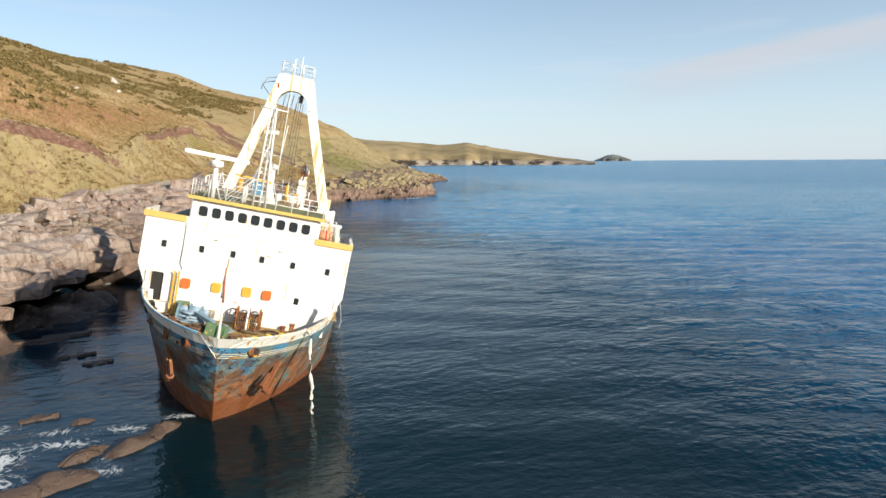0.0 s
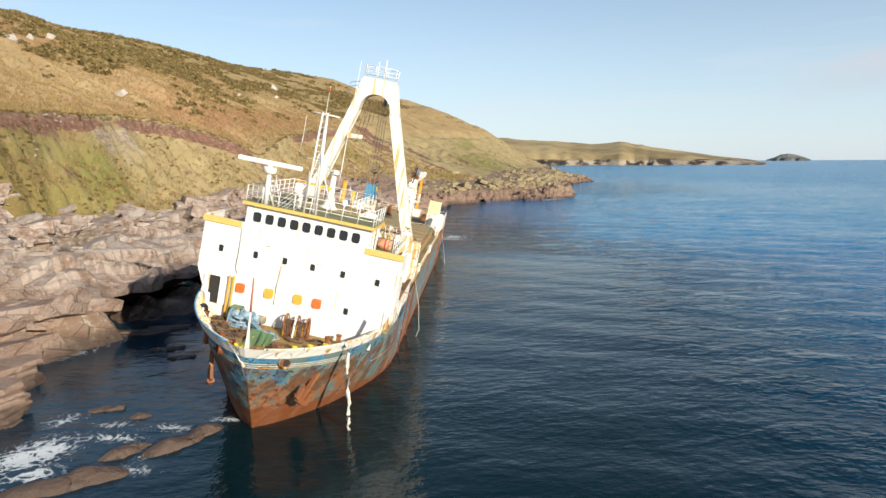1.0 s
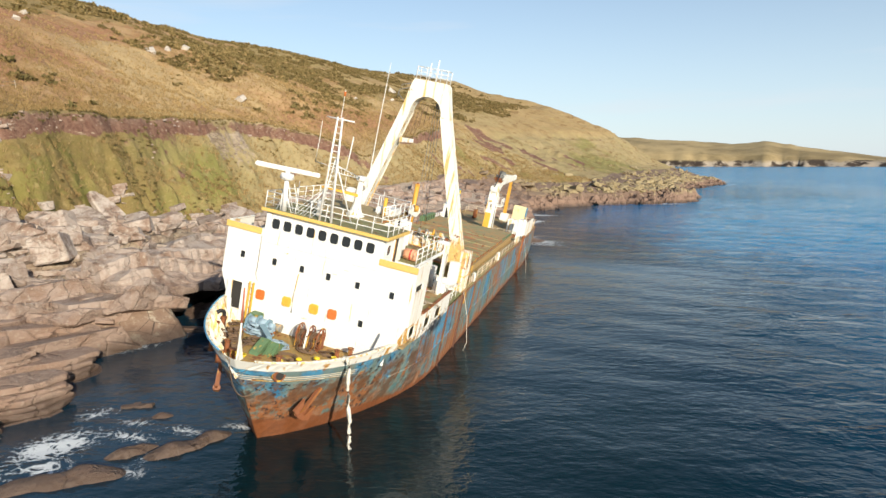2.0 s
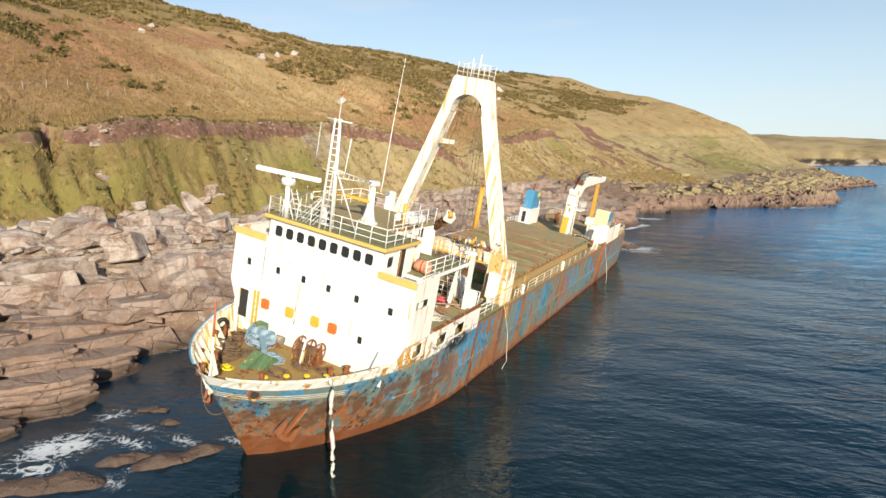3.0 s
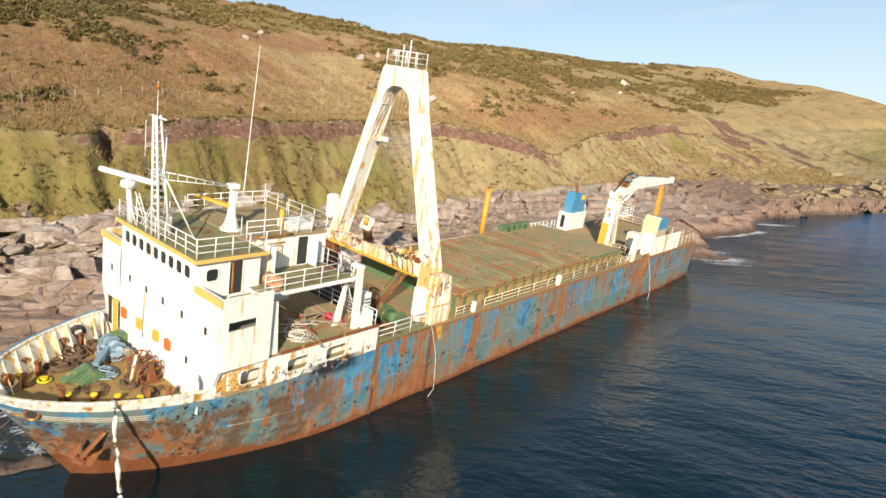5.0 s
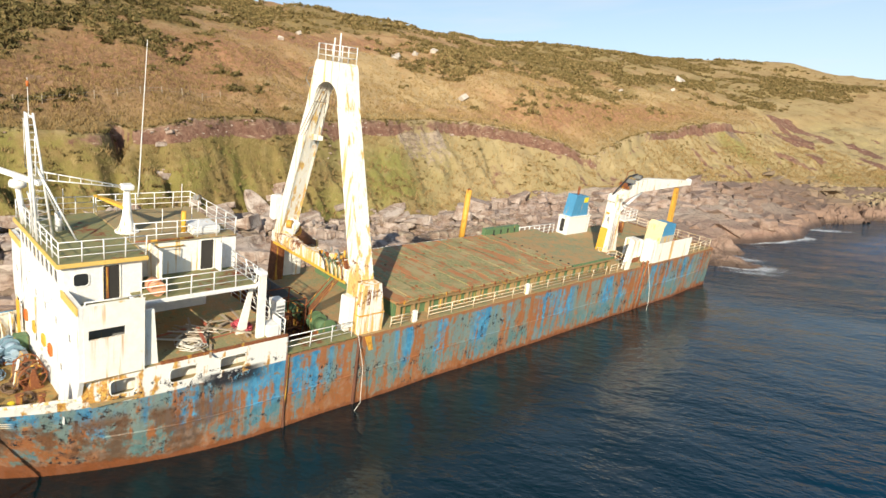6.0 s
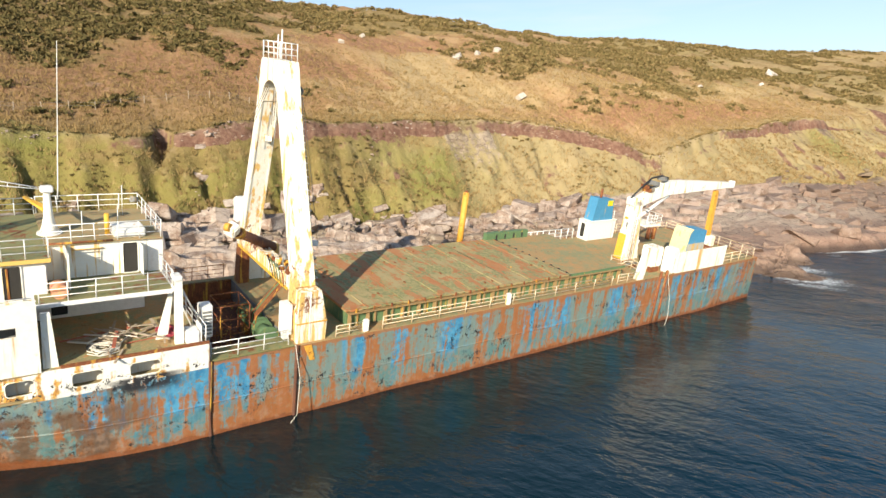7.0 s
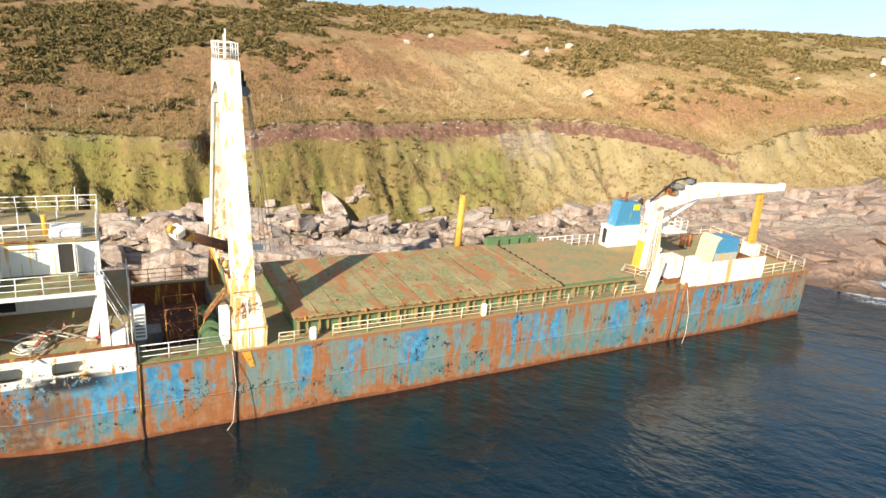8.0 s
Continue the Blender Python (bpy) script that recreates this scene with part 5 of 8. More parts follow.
# signal mast, radar, aerials
mast = part("signal_mast", bmesh.new(), None, ship, "white lattice signal mast")
bmm = bmesh.new()
for dv, du in ((-0.22, -0.18), (0.22, -0.18), (0, 0.25)):
    tube(bmm, (0.15 + dv * 1.7, 7.95 + du * 1.7, 6.2), (0.1 + dv * 0.65, 7.6 + du * 0.65, 12.3), 0.075, 0.055, n=6)
mast.data.materials.append(WHITE)
bmm.to_mesh(mast.data)
bmm.free()
for k in range(17):
    h = 0.35 * k
    f = 1.65 - 1.0 * (h / 6.1)
    c = Vector((0.15 - 0.05 * h / 6.1, 7.95 - 0.35 * h / 6.1, 6.5 + h))
    bmm = bmesh.new()
    a, b, e = c + Vector((-0.22 * f, -0.18 * f, 0)), c + Vector((0.22 * f, -0.18 * f, 0)), c + Vector((0, 0.25 * f, 0))
    tube(bmm, a, b, 0.018, n=5)
    tube(bmm, b, e, 0.014, n=5)
    tube(bmm, e, a, 0.014, n=5)
    part("mast_rung", bmm, WHITE, mast)
part("crosstree", tube(bmesh.new(), (-0.75, 7.6, 12.2), (0.95, 7.6, 12.2), 0.045, n=6), WHITE, mast)
part("lower_yard", path_tube(bmesh.new(), [(-1.0, 7.6, 10.6), (-1.05, 7.6, 9.55), (0.1, 7.65, 9.45), (0.95, 7.6, 9.5), (1.05, 7.6, 11.4)], 0.03), WHITE, mast)
part("aerial", tube(bmesh.new(), (-1.0, 7.6, 10.4), (-1.0, 7.6, 11.9), 0.018, n=5), WHITE, mast)
part("aerial", tube(bmesh.new(), (0.1, 7.6, 12.2), (0.1, 7.6, 13.9), 0.022, 0.012, n=5), WHITE, mast)
part("masthead_lamp", tube(bmesh.new(), (0.1, 7.6, 13.5), (0.1, 7.6, 13.75), 0.06, n=8), ORANGE, mast)
for dv in (-1.15, 1.0):
    part("mast_stay", tube(bmesh.new(), (0.15 + dv, 9.2, 6.2), (0.12, 7.75, 9.9), 0.045, n=6), WHITE, mast)
part("mast_stay", tube(bmesh.new(), (-1.5, 7.9, 6.2), (0.0, 7.7, 8.4), 0.04, n=6), WHITE, mast)
# horizontal lattice from the mast to the vent post
for dz in (0.0, -0.42):
    part("lattice_chord", tube(bmesh.new(), (0.12, 7.75, 9.6 + dz), (0.3, 11.6, 8.75 + dz * 0.15), 0.032, n=6), WHITE, mast)
for k in range(1, 8):
    f = k / 8
    top, bot = Vector((0.12, 7.75, 9.6)).lerp(Vector((0.3, 11.6, 8.75)), f), Vector((0.12, 7.75, 9.18)).lerp(Vector((0.3, 11.6, 8.69)), f)
    part("lattice_web", tube(bmesh.new(), top, bot, 0.02, n=5), WHITE, mast)
for k in range(6):
    a = Vector((0.15 - 1.2 + 0.15 * k, 8.0, 6.3 + 0.1 * k))
    part("mast_brace", tube(bmesh.new(), (-0.9 - 0.25 * k, 7.95, 6.2 + 0.0 * k), (-0.1, 7.85, 7.1 + 0.25 * k), 0.02, n=5), WHITE, mast)

vent = part("vent_post", path_tube(bmesh.new(), [(0.3, 11.8, 6.25), (0.3, 11.8, 6.7), (0.3, 11.8, 7.2), (0.3, 11.8, 8.6)], lambda f: 0.56 - 0.66 * f if f < 0.34 else 0.40 - 0.25 * f, 16), WHITE_RUST, ship, "white tapered vent post with a yellow arm")
part("post_cap", boxed(0.02, 0.58, 11.5, 12.1, 8.55, 8.85, bev=0.05), WHITE, vent)
part("post_flange", tube(bmesh.new(), (0.3, 11.8, 6.25), (0.3, 11.8, 6.35), 0.6, n=16), WHITE, vent)
part("signal_arm", beam(bmesh.new(), (0.3, 11.75, 7.6), (-1.9, 10.9, 7.75), 0.18, 0.4, 0.1, 0.15, (0, 0, 1)), YELLOW, vent)
part("whip_aerial", path_tube(bmesh.new(), [(0.6, 12.25, 8.2), (0.6, 12.3, 8.9), (0.55, 12.5, 12.5), (0.55, 12.7, 16.2)], lambda f: 0.04 - 0.025 * f), WHITE, vent)
for v, u, h in ((-2.8, 9.6, 1.7), (1.4, 13.2, 1.5), (-2.4, 15.8, 1.9), (1.9, 11.4, 1.2), (0.9, 15.0, 1.6)):
    part("short_aerial", path_tube(bmesh.new(), [(v, u, 6.22), (v + 0.02, u, 6.22 + h * 0.5), (v - 0.03, u + 0.02, 6.22 + h)], 0.022), WHITE, aft_house)
part("roof_vent", tube(bmesh.new(), (1.3, 14.4, 6.28), (1.3, 14.4, 7.5), 0.13, n=10), YELLOW, aft_house)
part("roof_vent", tube(bmesh.new(), (-0.9, 8.9, 6.2), (-0.9, 8.9, 7.2), 0.16, n=10), WHITE, wheelhouse)
part("searchlight", tube(bmesh.new(), (-1.3, 16.4, 7.5), (-1.15, 16.1, 7.6), 0.18, n=12), GREY, aft_house)

radar = part("radar_pedestal", tube(bmesh.new(), (-2.62, 7.75, 6.2), (-2.62, 7.55, 8.15), 0.16, 0.13, n=10), WHITE, ship, "white radar with a long flat scanner")
part("radar_housing", tube(tube(bmesh.new(), (-2.62, 7.55, 8.1), (-2.62, 7.55, 8.2), 0.2, 0.42, n=16), (-2.62, 7.55, 8.2), (-2.62, 7.55, 8.5), 0.42, 0.36, n=16), WHITE, radar)
part("scanner", boxed(-1.88, 1.88, -0.13, 0.13, -0.13, 0.13, bev=0.05, m=pose(-2.62, 7.51, 8.75, 0, 1, 20)), WHITE, radar, "long white radar scanner")
part("scanner_neck", tube(bmesh.new(), (-2.62, 7.55, 8.45), (-2.62, 7.52, 8.66), 0.15, n=10), WHITE, radar)
for dv, du in ((-0.5, 0), (0.5, 0), (0, 0.6)):
    part("radar_strut", tube(bmesh.new(), (-2.62 + dv, 7.75 + du, 6.2), (-2.62, 7.65, 7.4), 0.035, n=6), WHITE, radar)
ladder((-2.1, 8.3, 6.2), (-2.5, 7.95, 7.9), 0.4, (1, 0, 0), WHITE, radar, 0.28)

# boat deck edge, aft pillar and ladder way
part("deck_edge_plate", boxed(6.05, 6.2, 11.4, 18.42, 1.2, 1.34, bev=0.0), RUSTY, ship)
pil = part("aft_pillar", beam(bmesh.new(), (5.55, 17.0, 1.2), (5.5, 17.0, 4.9), 0.22, 0.45, 0.2, 0.38), WHITE_RUST, ship, "white pillar with a looped fairlead on top")
part("pillar_head", boxed(4.9, 5.7, 16.75, 17.2, 4.85, 5.1, bev=0.05), WHITE, pil)
part("fairlead_loop", path_tube(bmesh.new(), [(5.1, 16.9, 4.85), (5.0, 16.8, 4.3), (5.25, 16.75, 4.0), (5.4, 16.85, 4.5)], 0.06), WHITE, pil)
part("brace_plate", prism(bmesh.new(), [(16.0, 1.2), (16.6, 1.2), (16.95, 4.0), (16.75, 4.0)], "x", 4.62, 4.72), WHITE_RUST, pil)
stair = ladder((4.1, 18.1, 1.25), (4.1, 16.9, 4.2), 0.7, (1, 0, 0), WHITE_RUST, ship, 0.25, "companion_ladder")
for dv in (-0.42, 0.42):
    part("handrail", path_tube(bmesh.new(), [(4.1 + dv, 18.2, 1.25), (4.1 + dv, 18.2, 2.2), (4.1 + dv, 16.9, 5.2)], 0.028), WHITE, stair)
part("bulwark_gate", boxed(4.9, 5.9, 18.05, 18.12, 1.2, 2.2, bev=0.03), WHITE, ship)
part("vent_locker", boxed(5.0, 5.9, 17.3, 18.0, 1.2, 1.9, bev=0.05), WHITE, ship)
railing([(5.95, 18.3, 1.2), (4.4, 18.3, 1.2), (2.0, 18.3, 1.2), (-5.5, 18.3, 1.2)], 1.0, 3, 1.3)

# ---- the waist between the house and the crane ----
part("waist_floor", boxed(-5.6, 4.75, 18.1, 23.5, -1.6, -1.5, bev=0), RUST_DARK, ship, "rusted floor of the sunken waist")
part("waist_side", boxed(4.7, 4.78, 18.4, 23.5, -1.6, 0.06, bev=0), GREEN, ship)
part("waist_side", boxed(-5.6, -5.5, 18.4, 23.5, -1.6, 0.06, bev=0), RUSTY, ship)
part("waist_end", boxed(-5.5, 4.7, 23.42, 23.5, -1.6, 0.04, bev=0), GREY, ship)
part("starboard_strip", boxed(-6.1, -5.5, 18.4, 23.5, -0.02, 0.06, bev=0), BROWN_DECK, ship)
part("waist_strip", boxed(4.7, 6.12, 18.45, 23.45, 0.0, 0.08, bev=0), GREEN_DECK, ship, "green side deck")
for k in range(7):
    part("strip_knee", boxed(5.95, 6.1, 18.8 + 0.62 * k, 18.86 + 0.62 * k, -0.35, 0.1, bev=0), GREEN, ship)
railing([(6.0, 18.55, 0.1), (6.0, 23.1, 0.1)], 1.0, 3, 1.5)
part("waist_bulkhead", boxed(-5.2, 5.0, 18.05, 18.15, -1.6, 1.1, bev=0), RUST_DARK, ship)
cage = part("rusty_frame", bmesh.new(), RUSTY, ship, "bent rusty pipe frame")
bmm = bmesh.new()
for i in range(26):
    p = Vector((random.uniform(0.3, 2.4), random.uniform(20.2, 22.0), random.uniform(-1.4, 1.2)))
    q = p + random.choice([Vector((1.1, 0, 0)), Vector((0, 1.2, 0)), Vector((0, 0, 1.2)), Vector((0.8, 0.6, -0.3))]) * random.uniform(0.5, 1.1)
    q.z = max(q.z, -1.45)
    tube(bmm, p, q, 0.03, n=5)
for a, b in (((0.3, 20.2), (2.4, 20.2)), ((2.4, 20.2), (2.4, 22)), ((2.4, 22), (0.3, 22)), ((0.3, 22), (0.3, 20.2))):
    for z in (-1.4, -0.4, 0.6, 1.5):
        tube(bmm, (*a, z), (*b, z), 0.04, n=6)
    tube(bmm, (*a, -1.5), (*a, 1.5), 0.045, n=6)
bmm.to_mesh(cage.data)
bmm.free()
for v, u, r, l in ((3.6, 22.6, 0.6, 1.0), (1.9, 22.7, 0.55, 1.1), (0.3, 22.6, 0.5, 0.9)):
    drum = part("winch_drum", tube(bmesh.new(), (v - l / 2, u, -0.1), (v + l / 2, u, -0.1), r * 0.75, n=16), GREEN, ship)
    for e in (-1, 1):
        part("drum_flange", tube(bmesh.new(), (v + e * l / 2, u, -0.1), (v + e * (l / 2 + 0.06), u, -0.1), r * 1.12, n=16), GREEN, drum)
    part("drum_bed", boxed(v - l / 2, v + l / 2, u - 0.3, u + 0.3, -1.5, -0.3, bev=0.02), RUSTY, drum)
for k in range(5):
    part("hydraulic_pipe", path_tube(bmesh.new(), [(3.3 - 0.19 * k, 23.9, 3.0), (3.1 - 0.19 * k, 23.4, 2.3), (2.5 - 0.19 * k, 22.4, 0.6), (2.4 - 0.19 * k, 22.2, -1.5)], 0.05), random.choice([GREEN, GREEN, RUSTY]), ship)
part("control_cabin", boxed(-5.45, -4.95, 25.55, 26.2, 0.06, 2.4, bev=0.04), WHITE_RUST, ship, "white cabinet beside the crane foot")
cab = part("louvred_cabinet", boxed(3.9, 4.68, 18.4, 19.05, 0.8, 2.75, bev=0.03), WHITE, ship, "white cabinet standing at the edge of the waist")
part("cabinet_leg", boxed(4.1, 4.5, 18.5, 18.95, -1.5, 0.8, bev=0), GREY, cab)
for k in range(7):
    part("louvre", boxed(4.68, 4.71, 18.48, 18.97, 1.0 + 0.22 * k, 1.12 + 0.22 * k, bev=0), GREY, cab)
part("waist_box", boxed(-0.4, 1.0, 19.0, 20.0, -1.5, -0.6, bev=0.05), GREY, ship)
railing([(-6.0, 18.5, 0.1), (-6.0, 23, 0.1)], 1.0, 3, 1.2, material=RUSTY)

# ---- gantry crane ----
gantry = part("gantry_crane", bmesh.new(), CRANE, ship, "tall white A-frame crane streaked with rust")
bmm = bmesh.new()
# head: an arch outline in the plane of the frame
arch = [(1.3 * math.cos(radians(a)), 13.75 + 1.25 * math.sin(radians(a))) for a in range(10, 180, 17)]
outline = [(-2.1, 13.6), (-1.5, 16.05), (-1.35, 16.25), (1.35, 16.25), (1.5, 16.05), (2.1, 13.6)] + [(1.36, 13.6)] + arch + [(-1.36, 13.6)]
prism(bmm, outline, "y", 23.8, 25.0)
bmm.to_mesh(gantry.data)
bmm.free()
for side in (1, -1):
    foot_w = 3.3
    leg = part("gantry_leg", beam(bmesh.new(), (side * 4.85, 24.4, foot_w), (side * 1.73, 24.4, 13.62), 0.8, 1.25, 0.74, 1.15), CRANE, gantry)
    for du in (-0.72, 0.72):
        part("leg_flange", beam(bmesh.new(), (side * 4.42, 24.4 + du * 0.83, foot_w), (side * 1.34, 24.4 + du * 0.76, 13.6), 0.08, 0.1), CRANE, leg)
    for k in range(26):
        f = k / 26
        c = Vector((side * 4.75, 25.15, foot_w)).lerp(Vector((side * 1.585, 25.0, 13.6)), f)
        if side > 0:
            part("climbing_rung", path_tube(bmesh.new(), [c + Vector((-0.2, 0.0, 0)), c + Vector((-0.2, 0.2, 0)), c + Vector((0.2, 0.2, 0)), c + Vector((0.2, 0, 0))], 0.018, 5), WHITE, leg)
part("gantry_foot", prism(bmesh.new(), [(23.6, 0.06), (25.5, 0.06), (25.55, 1.3), (25.1, 3.35), (23.75, 3.35), (23.7, 2.2), (23.55, 2.0)], "x", 4.25, 6.0), CRANE, gantry)
part("foot_rib", boxed(5.99, 6.04, 24.35, 24.45, 0.2, 3.2, bev=0.005), WHITE_RUST, gantry)
part("foot_rib", boxed(5.2, 6.04, 23.55, 25.58, 1.3, 1.38, bev=0.005), YELLOW_RUST, gantry)
part("foot_strap", prism(bmesh.new(), [(24.0, -0.05), (24.5, -0.05), (24.75, -1.05), (24.45, -1.1)], "x", 6.2, 6.27), YELLOW_RUST, gantry)
part("foot_locker", boxed(4.7, 5.55, 22.95, 23.5, 0.5, 2.5, bev=0.05), WHITE, gantry)
part("locker_leg", boxed(4.9, 5.3, 23.05, 23.4, 0.13, 0.5, bev=0), WHITE, gantry)
part("gantry_foot", prism(bmesh.new(), [(23.6, 0.06), (24.4, 0.06), (24.4, 3.4), (23.8, 3.4)], "x", -5.4, -4.5), RUSTY, gantry, "rusted brown foot")
part("foot_plate", prism(bmesh.new(), [(24.42, 0.06), (25.6, 0.06), (25.1, 3.2), (24.42, 3.2)], "x", -5.3, -5.1), WHITE_RUST, gantry)
part("gantry_beam", boxed(-5.4, 4.6, 23.75, 24.7, 2.85, 3.75, bev=0.06), CRANE, gantry)
part("beam_rust_edge", boxed(-5.0, 4.0, 23.70, 23.75, 2.8, 2.98, bev=0.0), YELLOW, gantry)
part("leg_fitting", boxed(-5.5, -4.9, 23.5, 24.3, 4.6, 6.4, bev=0.1), WHITE, gantry)
part("leg_bracket", beam(bmesh.new(), (-1.9, 24.4, 11.2), (-0.7, 24.2, 11.3), 0.4, 0.3, 0.3, 0.2, (0, 0, 1)), WHITE_RUST, gantry)
part("leg_bracket", beam(bmesh.new(), (3.5, 25.1, 5.6), (3.5, 25.8, 5.5), 0.3, 0.3), WHITE, gantry)
jib = part("stowed_jib", tube(bmesh.new(), (-2.5, 25.4, 3.35), (1.25, 21.35, 5.95), 0.36, 0.30, n=12), RUST_DARK, gantry, "rusted brown jib leaning up from the beam")
part("jib_head", boxed(-0.38, 0.38, -0.3, 0.42, -0.34, 0.36, bev=0.08, m=pose(1.45, 21.1, 6.1, 25, 20, 42)), WHITE_RUST, jib)
part("jib_sheave", tube(bmesh.new(), (1.5, 20.75, 6.35), (1.75, 20.95, 6.35), 0.26, n=14), YELLOW_RUST, jib)
part("jib_collar", tube(bmesh.new(), (0.75, 21.9, 5.6), (0.95, 21.68, 5.74), 0.38, n=14), YELLOW_RUST, jib)
part("jib_pivot", boxed(-3.0, -2.1, 24.7, 25.7, 2.9, 3.7, bev=0.08), CRANE, jib)
for i in range(34):
    v, u, w = random.uniform(1.0, 4.2), random.uniform(23.6, 24.8), 3.72 + random.uniform(0, 0.45)
    a, b, c = random.uniform(0.06, 0.2), random.uniform(0.06, 0.2), random.uniform(0.08, 0.24)
    if i % 3:
        part("beam_fitting", boxed(v - a, v + a, u - b, u + b, w - c, w + c, bev=0.03), random.choice([WHITE_RUST, CRANE, YELLOW_RUST, RUSTY]), gantry)
    else:
        part("beam_valve", tube(bmesh.new(), (v, u, w - c), (v + random.uniform(-0.3, 0.3), u, w + c * 1.6), a * 0.7, n=10), random.choice([WHITE_RUST, YELLOW_RUST, GREY]), gantry)
for k in range(5):
    part("beam_hose", path_tube(bmesh.new(), [(1.0 + 0.5 * k, 23.7, 3.8), (1.3 + 0.55 * k, 23.45, 4.2), (1.8 + 0.5 * k, 23.5, 3.7), (2.0 + 0.45 * k, 23.6, 3.0)], 0.035, 5), random.choice([GREEN, RUSTY, BLACK]), gantry)
railing([(-1.3, 23.85, 16.25), (1.3, 23.85, 16.25), (1.3, 24.95, 16.25), (-1.3, 24.95, 16.25), (-1.3, 23.85, 16.25)], 1.0, 3, 0.9, 0.026)
part("head_mast", tube(bmesh.new(), (0.2, 24.4, 16.25), (0.2, 24.4, 18.0), 0.05, n=6), WHITE, gantry)
part("head_mast", tube(bmesh.new(), (-0.4, 24.4, 16.25), (-0.4, 24.4, 17.7), 0.04, n=6), WHITE, gantry)
sheave = part("sheave_block", boxed(0.3, 0.8, 25.0, 25.35, 14.9, 15.7, bev=0.08), BLACK, gantry)
part("sheave", tube(bmesh.new(), (0.4, 25.4, 14.5), (0.7, 25.4, 14.5), 0.3, n=16), GREY, sheave)
part("sheave_strap", boxed(0.45, 0.65, 25.25, 25.5, 14.4, 15.1, bev=0.03), BLACK, sheave)
for k in range(4):
    part("wire", path_tube(bmesh.new(), [(0.2 + 0.2 * k, 25.6, 14.2), (0.1 + 0.25 * k, 26.1 + 0.12 * k, 9), (0.0 + 0.3 * k, 26.4 + 0.25 * k, 4.2)], 0.022, 5), GREY, gantry)
for k in range(3):
    part("wire", path_tube(bmesh.new(), [(-0.6 + 0.3 * k, 23.8, 14.6), (-0.9 + 0.3 * k, 22.6, 11.5)], 0.02, 5), ROPE_BROWN, gantry)
for k in range(5):
    part("wire", path_tube(bmesh.new(), [(-0.8 + 0.4 * k, 24.4, 14.7), (-0.8 + 0.36 * k, 24.3, 12.2 + 0.3 * k)], 0.02, 5), ROPE_BROWN, gantry)
part("head_bracket", path_tube(bmesh.new(), [(-1.5, 24.2, 15.9), (-2.4, 24.0, 15.6), (-2.6, 23.9, 14.9), (-1.9, 24, 14.2)], 0.035), GREY, gantry)
part("head_bracket", path_tube(bmesh.new(), [(-1.6, 24.6, 15.6), (-2.7, 24.5, 15.2), (-2.8, 24.5, 14.6)], 0.035), GREY, gantry)

# ---- cargo hatch ----
hatch = part("cargo_hatch", boxed(-4.9, 4.9, 27.5, 55.5, 0.06, 1.1, bev=0), GREEN, ship, "long green hatch, its covers scarred with rust")


def hatch_panel(a, b, lift):
    """A folding cover: a shallow crown, a stiff edge beam with a notched skirt, low welded ribs across the top."""
    bm = bmesh.new()
    n, k = 14, 5
    vs = np.linspace(-5.05, 5.1, n)
    rows = []
    for i in range(k + 1):
        u = a + (b - a) * i / k
        rows.append([bm.verts.new((v, u, 1.30 + lift + 0.05 * math.cos(v / 5.1 * 1.5) + random.uniform(-0.012, 0.012))) for v in vs])
    for r0, r1 in zip(rows, rows[1:]):
        for j in range(n - 1):
            bm.faces.new((r0[j], r0[j + 1], r1[j + 1], r1[j])).smooth = True
    for side, j in ((1, n - 1), (-1, 0)):      # notched skirts along the sides
        teeth = 10
        for q in range(teeth):
            u0, u1 = a + (b - a) * q / teeth, a + (b - a) * (q + 1) / teeth
            x = side * 5.1 if side > 0 else -5.05
            z0 = 1.30 + lift
            d = 0.16 if q % 2 else 0.09
            box(bm, x - 0.05, x + 0.02, u0, u1, z0 - d, z0 - 0.002)
    box(bm, -5.0, 5.05, a, a + 0.04, 1.12, 1.29 + lift)
    box(bm, -5.0, 5.05, b - 0.04, b, 1.12, 1.29 + lift)
    return part("hatch_panel", bm, HATCH, hatch)


us = np.linspace(27.35, 48.2, 8)
for k, (a, b) in enumerate(zip(us, us[1:])):
    panel = hatch_panel(a + 0.015, b - 0.015, 0.015 * (k % 2))
    part("panel_rib", boxed(-4.9, 4.95, (a + b) / 2 - 0.03, (a + b) / 2 + 0.03, 1.30, 1.375, bev=0.01), HATCH, panel)
    for q in range(3):
        v = random.uniform(-4.3, 4.5)
        part("lifting_lug", boxed(v - 0.1, v + 0.1, a + 0.3 + 0.8 * q, a + 0.4 + 0.8 * q, 1.33, 1.43, bev=0.015), RUSTY, panel)
part("hatch_seam", boxed(-5.0, 5.05, 48.2, 48.55, 1.1, 1.2, bev=0), BLACK, hatch)
for k in range(11):
    part("seam_wheel", tube(bmesh.new(), (-4.6 + 0.92 * k, 48.26, 1.27), (-4.6 + 0.92 * k, 48.46, 1.27), 0.09, n=8), BLACK, hatch)
part("aft_hatch_plate", boxed(-5.05, 5.0, 48.55, 55.6, 1.08, 1.22, bev=0.02), DECK, hatch)
part("aft_hatch_edge", boxed(5.004, 5.1, 48.55, 55.6, 0.95, 1.26, bev=0.01), GREEN, hatch)
